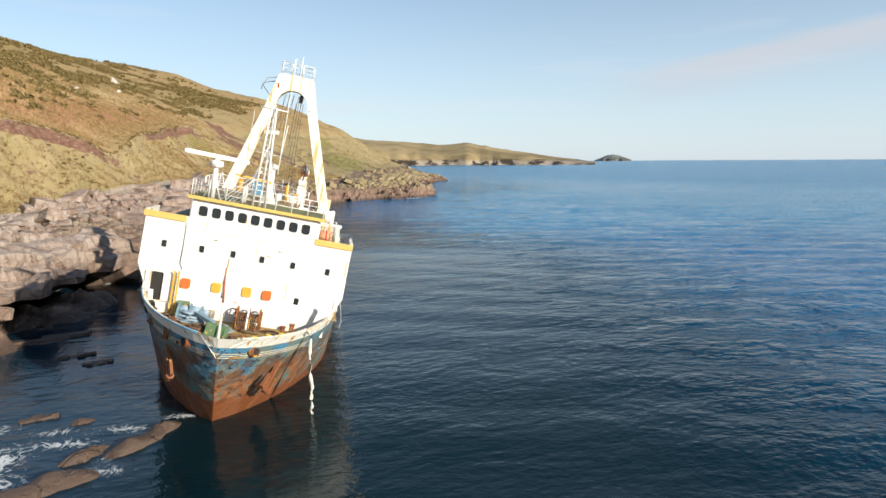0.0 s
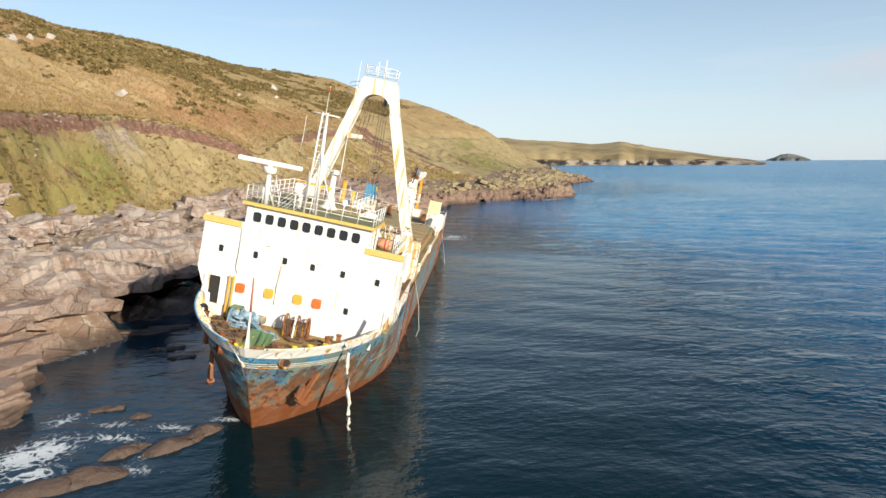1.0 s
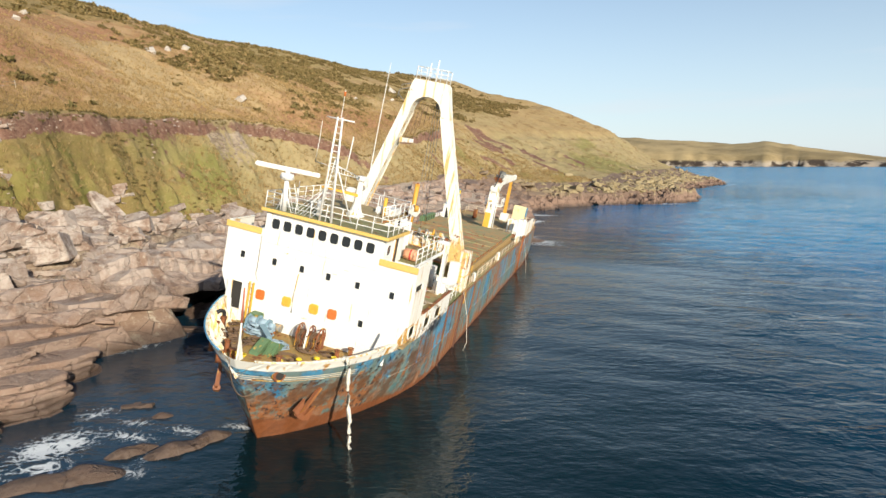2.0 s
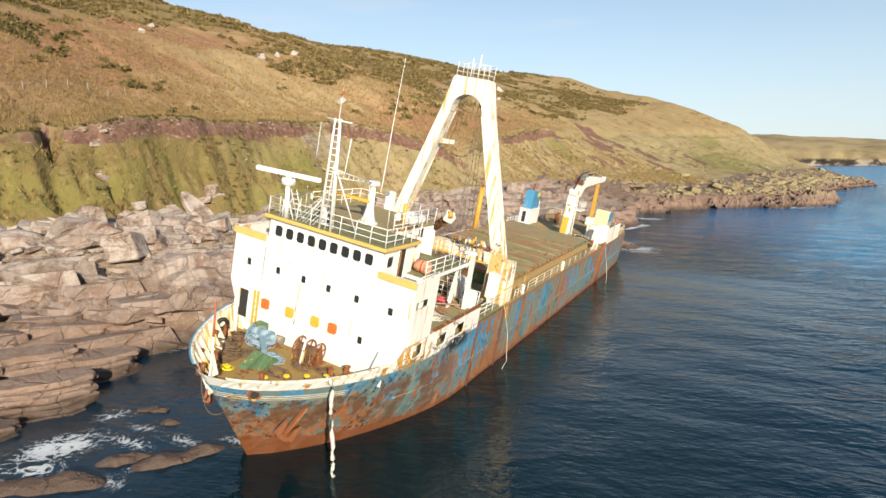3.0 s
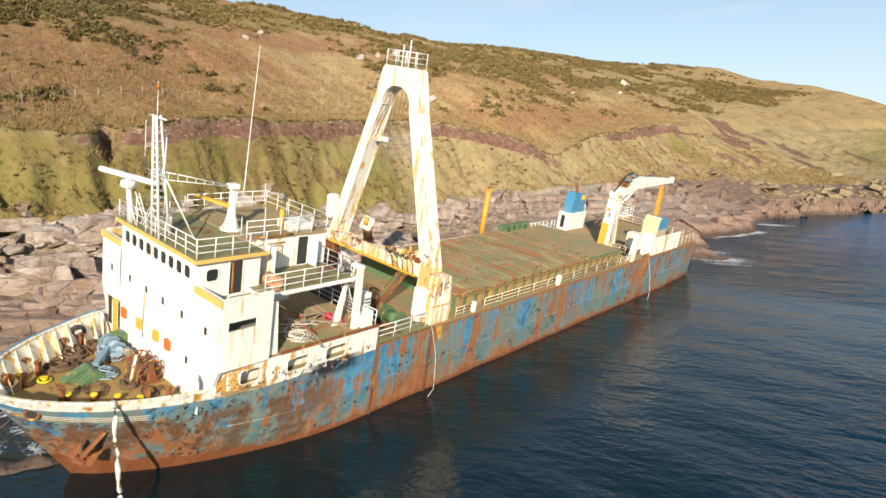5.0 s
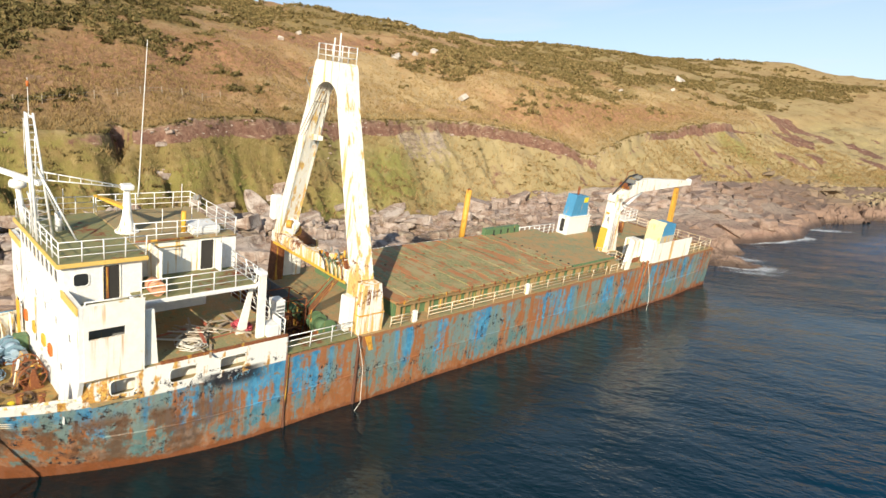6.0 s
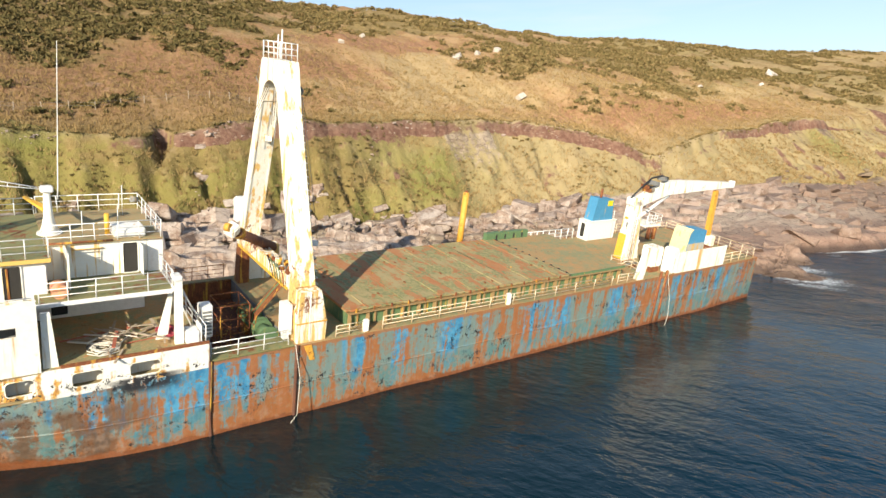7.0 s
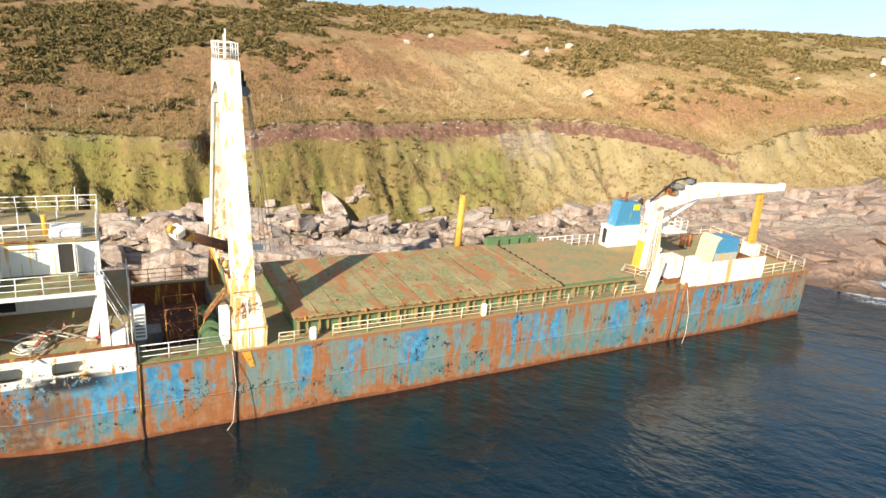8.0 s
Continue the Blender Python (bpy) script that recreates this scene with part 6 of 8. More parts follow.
for k in range(21):
    u = 27.6 + 1.36 * k
    part("coaming_stay", prism(bmesh.new(), [(4.9, 0.06), (5.32, 0.06), (5.2, 1.0), (4.9, 1.0)], "y", u, u + 0.10), STAY, hatch)
    if k < 20:
        part("stay_web", boxed(4.9, 5.05, u + 0.62, u + 0.7, 0.06, 1.0, bev=0), STAY, hatch)
    if k < 15:
        part("hatch_cleat", boxed(5.1, 5.2, u + 0.4, u + 0.52, 1.0, 1.34, bev=0.01), RUSTY, hatch)
part("coaming_flange", boxed(4.9, 5.3, 27.5, 55.5, 1.0, 1.07, bev=0.01), STAY, hatch)
part("coaming_block", boxed(-5.25, -4.75, 47.2, 52.6, 0.1, 1.95, bev=0.03), GREEN, hatch)
for k in range(4):
    # thin dark plates on the face, painted as shade within slots
    part("slot_shade", boxed(-4.76, -4.7, 48.4 + 1.1 * k, 48.55 + 1.1 * k, 1.3, 1.75, bev=0.0), DARK, hatch)
post = part("yellow_stanchion", tube(bmesh.new(), (-5.5, 44.6, 0.06), (-5.6, 44.8, 5.85), 0.30, 0.28, n=12), YELLOW_RUST, ship, "tall yellow stanchion")
part("stanchion_cap", tube(bmesh.new(), (-5.6, 44.8, 5.85), (-5.6, 44.8, 6.0), 0.14, n=10), RUSTY, post)
# railings of the main deck
railing([(6.05, 26.2, 0.06), (6.05, 28.1, 0.06)], 0.75, 3, 1.0, 0.03, material=RAIL)
part("fairlead", boxed(5.85, 6.15, 28.15, 28.55, 0.06, 0.9, bev=0.06), WHITE_RUST, ship)
railing([(6.05, 29.6, 0.06), (6.05, 52.8, 0.06)], 0.85, 3, 2.3, 0.032, material=RAIL)
part("fairlead", boxed(5.85, 6.2, 40.5, 40.9, 0.06, 1.0, bev=0.08), WHITE_RUST, ship)
railing([(6.05, 53.6, 0.06), (6.05, 56.3, 0.06)], 0.85, 3, 1.2, 0.03, material=RAIL)
railing([(-6.05, 26.2, 0.06), (-6.05, 51.8, 0.06)], 0.85, 2, 2.4, 0.03)
railing([(-5.9, 52.4, 0.06), (-5.9, 60.6, 0.06)], 1.15, 3, 0.9, 0.045)
railing([(3.0, 56.2, 0.06), (2.0, 57.5, 0.06), (3.6, 58.6, 0.06), (5.4, 57.9, 0.06)], 1.0, 3, 0.9, 0.035, material=RAIL)

# ---- the after end ----
aft = part("engine_casing", boxed(-6.05, -4.6, 61.4, 65.9, 0.06, 2.2, bev=0.06), WHITE, ship, "white casing with a blue top")
part("funnel_casing", prism(bmesh.new(), [(62.0, 2.2), (65.3, 2.2), (65.0, 4.5), (62.4, 4.75)], "x", -5.95, -4.75), BLUE, aft, "blue funnel casing")
part("casing_rim", boxed(-6.1, -4.55, 61.35, 65.95, 2.1, 2.24, bev=0.02), WHITE_RUST, aft)
part("funnel_mark", boxed(-4.75, -4.71, 64.1, 64.9, 3.8, 4.4, bev=0.0), YELLOW_BRIGHT, aft)
# no hole is cut: a dark panel is painted as the doorway's shade
part("casing_door", prism(bmesh.new(), [(-5.35 + p, 1.15 + q) for p, q in rounded(0.5, 1.5, 0.1)], "y", 61.37, 61.4), DARK, aft, "open doorway drawn as a panel painted dark for its inner shade")
part("exhaust_pipe", tube(bmesh.new(), (-5.3, 63.4, 4.5), (-5.3, 63.4, 5.6), 0.14, n=10), RUSTY, aft)
railing([(-4.7, 65.5, 2.2), (-5.9, 65.8, 2.2)], 0.9, 3, 1.0, 0.03)

crane = part("deck_crane", prism(bmesh.new(), [(60.2, 0.06), (62.4, 0.06), (61.9, 2.4), (61.45, 6.0), (60.6, 6.0), (60.35, 2.4)], "x", 0.25, 1.45), WHITE_RUST, ship, "white hydraulic deck crane with its boom stowed aft")
part("yellow_side", prism(bmesh.new(), [(60.0, 0.1), (60.2, 0.1), (60.35, 2.6), (60.2, 2.6)], "x", 0.3, 1.1), YELLOW, crane)
part("red_band", boxed(0.3, 1.0, 60.55, 61.2, 4.4, 4.75, bev=0.05), RED, crane)
part("slew_head", boxed(0.25, 1.45, 60.3, 62.0, 5.5, 6.35, bev=0.12), WHITE_RUST, crane)
boom = part("crane_boom", prism(bmesh.new(), [(60.2, 5.9), (61.8, 5.5), (66.0, 6.45), (74.6, 6.75), (77.8, 6.85), (78.0, 7.35), (74.6, 7.55), (68.0, 7.85), (65.2, 7.8)], "x", 0.5, 1.15), WHITE_RUST, crane, "white box boom")
part("boom_tip", boxed(0.55, 1.1, 77.8, 78.4, 6.75, 7.55, bev=0.08), WHITE, crane)
part("boom_ram", tube(bmesh.new(), (0.82, 62.0, 4.2), (0.82, 66.4, 6.3), 0.16, n=10), WHITE, crane)
part("hose_loop", path_tube(bmesh.new(), [(0.8, 60.3, 6.3), (0.9, 61.6, 7.4), (0.8, 63.0, 8.2), (0.8, 64.6, 8.4), (0.8, 65.2, 7.8)], 0.09), BLACK, crane)
part("hose_loop", path_tube(bmesh.new(), [(0.6, 62.6, 7.3), (0.6, 62.9, 8.7), (0.6, 64.2, 8.9), (0.6, 64.9, 8.0)], 0.04), RUSTY, crane)
part("operator_stand", boxed(-0.4, 2.0, 61.9, 64.4, 3.5, 3.65, bev=0.02), WHITE_RUST, crane)
railing([(-0.35, 62.0, 3.65), (-0.35, 64.3, 3.65), (1.95, 64.3, 3.65), (1.95, 62.0, 3.65)], 1.0, 3, 0.8, 0.03)
for i in range(26):
    v, u, w = random.uniform(0.2, 1.6), random.uniform(60.3, 62.3), random.uniform(1.2, 6.2)
    a, b, c = random.uniform(.08, .28), random.uniform(.08, .28), random.uniform(.08, .3)
    part("crane_fitting", boxed(v - a, v + a, u - b, u + b, w - c, w + c, bev=0.04), random.choice([WHITE_RUST, WHITE_RUST, YELLOW, WHITE, GREY, RUSTY]), crane)
for i in range(9):
    u, w = random.uniform(62.0, 65.0), random.uniform(0, 1)
    part("knuckle_fitting", boxed(0.45 - random.uniform(0, .3), 1.2 + random.uniform(0, .2), u - .22, u + .25, 6.6 + (u - 62) * 0.4 + w * .4, 7.0 + (u - 62) * 0.4 + w * .4, bev=0.05), random.choice([BLACK, GREY, RUSTY]), crane)
for k in range(5):
    part("hydraulic_pipe", path_tube(bmesh.new(), [(1.45, 60.7 + 0.15 * k, 0.2), (1.5, 60.65 + 0.16 * k, 2.5), (1.42, 60.8 + 0.12 * k, 5.6)], 0.03, 5), random.choice([GREY, RUSTY, WHITE_RUST]), crane)
ladder((1.55, 60.9, 0.1), (1.55, 60.9, 5.4), 0.4, (0, 1, 0), WHITE, crane)
rest = part("boom_rest", beam(bmesh.new(), (0.82, 75.6, 1.2), (0.82, 75.2, 6.5), 0.5, 0.6, 0.45, 0.5), YELLOW_RUST, ship, "yellow boom rest")
part("rest_base", boxed(0.2, 1.5, 74.9, 76.4, 0.06, 1.3, bev=0.1), WHITE_RUST, rest)

part("crane_stay_plate", prism(bmesh.new(), [(56.5, 0.06), (57.3, 0.06), (57.9, 3.0), (57.25, 3.0)], "x", 5.55, 6.05), SIDE, ship, "tall white plate at the deck edge")
part("deck_locker", boxed(3.7, 5.1, 59.6, 61.1, 0.6, 2.5, bev=0.08), WHITE_RUST, ship)
part("locker_stand", boxed(3.85, 5.0, 59.7, 61.0, 0.06, 0.6, bev=0), RUSTY, ship)
part("vent_housing", boxed(5.0, 6.1, 61.2, 62.2, 0.06, 2.6, bev=0.12), WHITE, ship)
part("aft_bulwark", boxed(5.98, 6.1, 62.2, 70.6, 0.06, 2.15, bev=0.02), SIDE, ship, "white bulwark with rust runs")
hood = part("vent_hood", prism(bmesh.new(), [(64.2, 0.06), (67.6, 0.06), (67.6, 3.75), (65.2, 3.95), (64.7, 3.6)], "x", 3.6, 5.2), BLUE, ship, "blue vent trunk with a pale yellow face")
part("hood_face", prism(bmesh.new(), [(64.05, 0.06), (64.2, 0.06), (64.7, 3.6), (65.15, 4.0), (64.95, 4.05), (64.55, 3.7)], "x", 3.5, 5.3), CREAM, hood)
part("hood_side_panel", boxed(5.2, 5.24, 64.75, 67.6, 0.1, 2.5, bev=0), painted("streaked_grey_paint", (0.46, 0.45, 0.40), 1.0, (0.36, 0.33, 0.27), blot=0.6), hood, "grey panel streaked with rust")
for k in range(9):
    part("aft_pipe", path_tube(bmesh.new(), [(2.0 + 0.3 * k, 58.6 + 0.2 * (k % 3), 0.1), (2.1 + 0.3 * k, 59.4, 0.25 + 0.1 * (k % 2)), (2.0 + 0.3 * k, 60.6 + 0.3 * (k % 4), 0.12)], 0.05, 6), random.choice([RUSTY, GREY, WHITE_RUST]), ship)
part("mooring_winch", tube(bmesh.new(), (2.2, 72.2, 0.6), (4.4, 72.2, 0.6), 0.45, n=14), RUSTY, ship)
part("winch_bed", boxed(2.0, 4.6, 71.6, 72.8, 0.06, 0.5, bev=0.04), RUSTY, ship)
part("rust_bitts", tube(tube(bmesh.new(), (-3, 70, 0.06), (-3, 70, 1.4), 0.25, n=10), (-3, 71, 0.06), (-3, 71, 1.4), 0.25, n=10), RUSTY, ship)
railing([(5.95, 70.8, 0.06), (5.75, 77.2, 0.06), (-5.6, 77.2, 0.06), (-5.9, 66.3, 0.06)], 1.1, 3, 1.5, 0.04, material=RAIL)

# ---- hull fittings ----
# dark tubes down the side; the one at 18.46 stands for a shaded crease
for u, r in ((18.46, 0.10), (23.55, 0.12)):
    part("dark_side_tube", path_tube(bmesh.new(), [(half(u, w) + 0.03, u, w) for w in (0.1, -1.5, -3, -4.6, -6)], r, 8), RUST_DARK, ship)
for u in (59.7, 60.6):
    part("side_fender", path_tube(bmesh.new(), [(half(u, w) + 0.04, u, w) for w in (0.6, -1.5, -3, -4.6)], 0.14, 8), RUSTY, ship)
for w in (-2.55,):
    part("rubbing_strake", path_tube(bmesh.new(), [(half(u, w) + 0.01, u, w) for u in np.linspace(9, 76, 40)], 0.055, 6), HULL, ship)
for side in (1, -1):
    u, w = 1.5, -0.85
    b = half(u, w)
    ring = part("hawse_hole", tube(bmesh.new(), (side * (b - 0.25), u + 0.15, w), (side * (b + 0.06), u - 0.06, w), 0.36, 0.33, n=16), RUSTY, ship)
    # dark disc over the ring, painted as the shade down the hole
    part("hawse_shade", tube(bmesh.new(), (side * (b + 0.055), u - 0.055, w), (side * (b + 0.075), u - 0.07, w), 0.22, n=14), DARK, ring)
jack = part("jackstaff", path_tube(bmesh.new(), [(-0.05, 0.45, -0.2), (-0.1, 0.45, 1.5), (-0.25, 0.5, 3.5)], lambda f: 0.075 - 0.045 * f, 8), SIDE, ship, "slender rust-stained jackstaff")
part("staff_foot", prism(bmesh.new(), [(0.35, -0.3), (0.95, -0.3), (0.5, 0.95), (0.4, 0.95)], "x", -0.09, -0.03), SIDE, jack)
part("staff_top", path_tube(bmesh.new(), [(-0.12, 0.455, 1.75), (-0.18, 0.475, 2.6), (-0.25, 0.5, 3.5)], lambda f: 0.062 - 0.026 * f, 8), RED_WOOD, jack, "faded red upper length")



# ---- gear on the bow deck ----
def on_ship(ob, m=None):
    ob.matrix_world = SHIP @ (m or Matrix())
    return ob


windlass = part("anchor_windlass", boxed(-3.6, -1.7, 6.3, 7.4, -1.25, -1.05, bev=0.03), RUSTY, ship, "faded blue anchor windlass buried in rope")
for v in (-3.3, -2.0):
    part("windlass_cheek", prism(bmesh.new(), [(6.3, -1.05), (7.4, -1.05), (7.25, -0.45), (6.9, -0.25), (6.5, -0.45)], "x", v - 0.05, v + 0.05), BLUE_GREY, windlass)
for v0, v1, r in ((-3.25, -2.65, 0.26), (-2.6, -2.05, 0.3), (-1.95, -1.6, 0.18)):
    part("windlass_drum", tube(bmesh.new(), (v0, 6.85, -0.62), (v1, 6.85, -0.62), r, n=18), ROPE_BLUE, windlass)
part("gear_guard", tube(bmesh.new(), (-2.66, 6.85, -0.6), (-2.6, 6.85, -0.6), 0.42, n=22), BLUE_GREY, windlass)
part("windlass_motor", tube(bmesh.new(), (-1.75, 7.2, -0.75), (-1.3, 7.2, -0.75), 0.24, n=14), GREY, windlass)

reel = part("wire_reel_winch", boxed(0.0, 1.5, 6.55, 7.45, -1.25, -1.12, bev=0.03), RUSTY, ship, "rusted open reel stand wound with loose wire")
for v in (0.05, 0.75, 1.4):
    for a in range(6):
        c, d = math.cos(a * math.pi / 3 + 0.2), math.sin(a * math.pi / 3 + 0.2)
        part("reel_spoke", beam(bmesh.new(), (v, 7.0, -0.55), (v, 7.0 + 0.6 * c, -0.55 + 0.6 * d), 0.05, 0.07), RUSTY, reel)
    part("reel_rim", path_tube(bmesh.new(), [(v, 7.0 + 0.6 * math.cos(a), -0.55 + 0.6 * math.sin(a)) for a in np.linspace(0, 6.283, 22)], 0.04, 6), RUSTY, reel)
for v in (0.09, 0.79):
    part("reel_drum", tube(bmesh.new(), (v, 7.0, -0.55), (v + 0.58, 7.0, -0.55), 0.27, n=18), ROPE_BROWN, reel)
for v in (-0.05, 1.5):
    part("reel_post", prism(bmesh.new(), [(6.7, -1.12), (7.3, -1.12), (7.05, -0.1), (6.95, -0.1)], "x", v - 0.04, v + 0.04), RUSTY, reel)
part("reel_strut", beam(bmesh.new(), (0.74, 6.3, -1.2), (0.74, 6.55, 0.2), 0.1, 0.1), SIDE, reel, "pale steel upright")
for k in range(11):
    e = 0.05 * math.sin(5.3 * k)
    part("loose_turn", path_tube(bmesh.new(), [(0.1 + 0.13 * k, 6.75, -0.22 + e), (0.08 + 0.13 * k + e, 6.42, -0.45 + e), (0.1 + 0.13 * k - e, 6.36, -0.85), (0.13 + 0.12 * k + 2 * e, 6.25 + e, -1.2)], 0.034, 5), ROPE_BROWN if k % 3 else RUSTY, reel)

stopper = part("chain_stopper", prism(bmesh.new(), [(3.7, -1.25), (5.5, -1.25), (5.45, -1.0), (4.9, -0.62), (3.8, -1.12)], "x", -1.3, -0.75), GREEN, ship, "green sloped chain stopper housing")
for v in (-1.3, -0.95, -0.6, -0.25):
    part("housing_rib", prism(bmesh.new(), [(3.9, -1.25), (5.6, -1.25), (5.45, -0.95), (4.9, -0.68)], "x", v - 0.03, v + 0.03), GREEN, stopper)
part("housing_plate", prism(bmesh.new(), [(4.2, -1.25), (5.5, -1.25), (5.45, -0.95), (4.9, -0.7)], "x", -0.7, -0.1), GREEN, stopper)
part("housing_arm", beam(bmesh.new(), (-1.0, 5.3, -0.75), (-2.2, 6.4, -0.6), 0.3, 0.22), BLUE_GREY, stopper, "faded blue gear arm")
part("deck_locker", boxed(-3.55, -2.85, 7.1, 7.75, -1.25, -0.3, bev=0.04), GREEN, ship, "green steel box against the house front")

for v, u in ((-3.0, 2.7), (-2.3, 3.1), (-4.3, 5.0), (-4.5, 6.0), (2.9, 6.1), (3.4, 6.9), (-1.4, 2.2), (0.9, 3.0)):
    bol = part("bollard", tube(bmesh.new(), (v, u, -1.25), (v, u, -0.62), 0.14, n=12), RUSTY, ship)
    part("bollard_cap", tube(bmesh.new(), (v, u, -0.62), (v, u, -0.55), 0.19, n=12), RUSTY, bol)
for v, u in ((-2.2, 2.2), (0.85, 3.3), (1.5, 4.2), (2.2, 5.0), (2.9, 5.75)):
    fl = part("roller_fairlead", tube(bmesh.new(), (v, u, -1.25), (v, u, -0.95), 0.14, n=12), RUSTY, ship)
    part("roller_cap", tube(bmesh.new(), (v, u, -0.95), (v, u, -0.88), 0.18, 0.15, n=14), YELLOW_BRIGHT, fl, "bright yellow cap")


def heap(name, material, cx, cy, z0, rx, ry, h, n, r, label, seed, category="rope"):
    """A heap of rope: many loose bights."""
    rnd = random.Random(seed)
    bm = bmesh.new()
    for i in range(n):
        a0, rr = rnd.uniform(0, 6.3), rnd.uniform(0.35, 1.0)
        pts = []
        for k in range(14):
            a = a0 + k * rnd.uniform(0.35, 0.5)
            f = rr * rnd.uniform(0.85, 1.12)
            pts.append((cx + rx * f * math.cos(a), cy + ry * f * math.sin(a), z0 + r + h * (1 - rr * 0.7) * i / n + rnd.uniform(0, 0.05)))
        path_tube(bm, pts, r, 5)
    return tagged(on_ship(part(name, bm, material)), label, category)


heap("tangled_rope", ROPE_BROWN, -3.6, 5.2, -1.25, 1.0, 0.8, 0.35, 12, 0.045, "tangled brown mooring rope on the bow deck", 3)
heap("tangled_rope", ROPE_BROWN, -2.5, 4.1, -1.25, 0.7, 0.9, 0.25, 9, 0.04, "loose brown rope beside the bollards", 4)
heap("coiled_hose", YELLOW_BRIGHT, -1.5, 3.1, -1.25, 0.36, 0.32, 0.2, 4, 0.045, "bright yellow hose in loose coils", 5, "hose")
heap("tangled_rope", ROPE_BLUE, -2.5, 6.75, -1.25, 0.95, 0.75, 1.05, 30, 0.045, "pale blue rope heaped by the windlass", 6)
heap("tangled_rope", ROPE_BROWN, 1.0, 6.1, -1.25, 0.7, 0.45, 0.2, 8, 0.035, "rusty wire heaped before the rope winch", 7)
heap("tangled_rope", ROPE_BROWN, -4.0, 6.6, -1.25, 0.6, 0.7, 0.3, 9, 0.03, "rotten brown rope by the bulwark", 21)
heap("tangled_rope", ROPE_BLUE, -0.6, 5.6, -1.25, 0.8, 0.6, 0.45, 12, 0.035, "faded grey-blue rope thrown over the chain stopper", 22)
heap("tangled_rope", ROPE_BROWN, 0.6, 4.6, -1.25, 0.9, 0.7, 0.12, 7, 0.025, "loose rusty wire on the bow deck", 23)
heap("tangled_rope", ROPE_BROWN, -1.8, 5.3, -1.25, 0.8, 0.7, 0.3, 10, 0.03, "tangled brown mooring rope on the bow deck", 24)
heap("tangled_rope", ROPE_BROWN, 2.2, 6.6, -1.25, 0.7, 0.4, 0.12, 6, 0.025, "loose rusty wire on the bow deck", 25)
heap("fishing_net", PINK, 4.0, 16.7, 1.2, 0.75, 0.5, 0.35, 22, 0.05, "faded pink net heaped on the boat deck", 8, "net")
heap("tangled_rope", ROPE, 4.9, 13.4, 1.2, 0.9, 0.9, 0.3, 14, 0.03, "pale rope tangled among planks", 9)
tyre = part("tyre_fender", bmesh.new(), BLACK)
bmm = bmesh.new()
path_tube(bmm, [(0.3 * math.cos(a), 0, 0.3 * math.sin(a)) for a in np.linspace(0, 6.283, 20)], 0.12, 8)
bmm.to_mesh(tyre.data)
bmm.free()
tagged(on_ship(tyre, pose(-4.72, 5.9, -0.5, 0, 15, 70)), "black tyre hung inside the bulwark", "tyre")

# ---- wreckage on the boat deck ----
rnd = random.Random(12)
for i in range(38):
    L, wd = rnd.uniform(0.6, 2.4), rnd.uniform(0.06, 0.17)
    bm = boxed(-wd / 2, wd / 2, -L / 2, L / 2, 0, rnd.uniform(0.025, 0.06), bev=0.006)
    ob = part("plank", bm, rnd.choice([WOOD, WOOD, WOOD, WOOD_PALE, RED_WOOD]))
    on_ship(ob, pose(rnd.gauss(4.0, 0.75), rnd.gauss(14.6, 1.15), 1.2 + 0.012 * i, rnd.uniform(-4, 4), rnd.uniform(-6, 6), rnd.uniform(0, 180)))
    tagged(ob, "broken weathered plank among wreckage on the boat deck", "plank", "planks on the boat deck")
canister = part("raft_canister", tube(bmesh.new(), (4.1, 11.7, 4.68), (4.95, 11.7, 4.68), 0.37, n=18), RAFT)
part("canister_band", tube(bmesh.new(), (4.5, 11.7, 4.68), (4.6, 11.7, 4.68), 0.38, n=18), RED, canister)
tagged(on_ship(canister), "orange life-raft canister at the bridge deck rail", "life raft")

# ---- anchors and hanging ropes ----
def anchor(side):
    ob = new("ship_anchor")
    u, w = 3.9, -2.3
    b = half(u, w) + 0.12
    shank = part("shank", beam(bmesh.new(), (0, 0, 0.3), (0, 0, -1.45), 0.2, 0.24, 0.16, 0.2), ANCHOR, ob)
    part("crown", boxed(-0.32, 0.32, -0.2, 0.2, -1.65, -1.35, bev=0.06), ANCHOR, ob)
    for e in (-1, 1):
        part("fluke", prism(bmesh.new(), [(e * 0.2, -1.6), (e * 0.62, -1.5), (e * 0.5, -0.65), (e * 0.3, -0.95)], "y", -0.1, 0.06), ANCHOR, ob)
    lean = math.degrees(math.atan2(half(u, w) - half(u, w - 1.5), 1.5))
    on_ship(ob, Matrix.Translation((side * b, u, w)) @ pose(0, 0, 0, 0, side * (lean + 2), side * 62))
    tagged(ob, "rusted stockless anchor hanging from the bow", "anchor", "bow anchors")


anchor(1)
anchor(-1)


def hanging(name, material, pts, r, label, rough=0.0, seed=1, n=6, steps=14):
    rnd = random.Random(seed)
    out = []
    for p, q in zip(pts, pts[1:]):
        for k in range(steps):
            c = Vector(p).lerp(Vector(q), k / steps)
            out.append(c + Vector((rnd.uniform(-rough, rough), rnd.uniform(-rough, rough), 0)))
    out.append(Vector(pts[-1]))
    rad = (lambda f: r * (0.75 + 0.5 * abs(math.sin(f * 23 + seed)))) if rough else r
    return tagged(part(name, path_tube(bmesh.new(), out, rad, n), material), label, "rope")


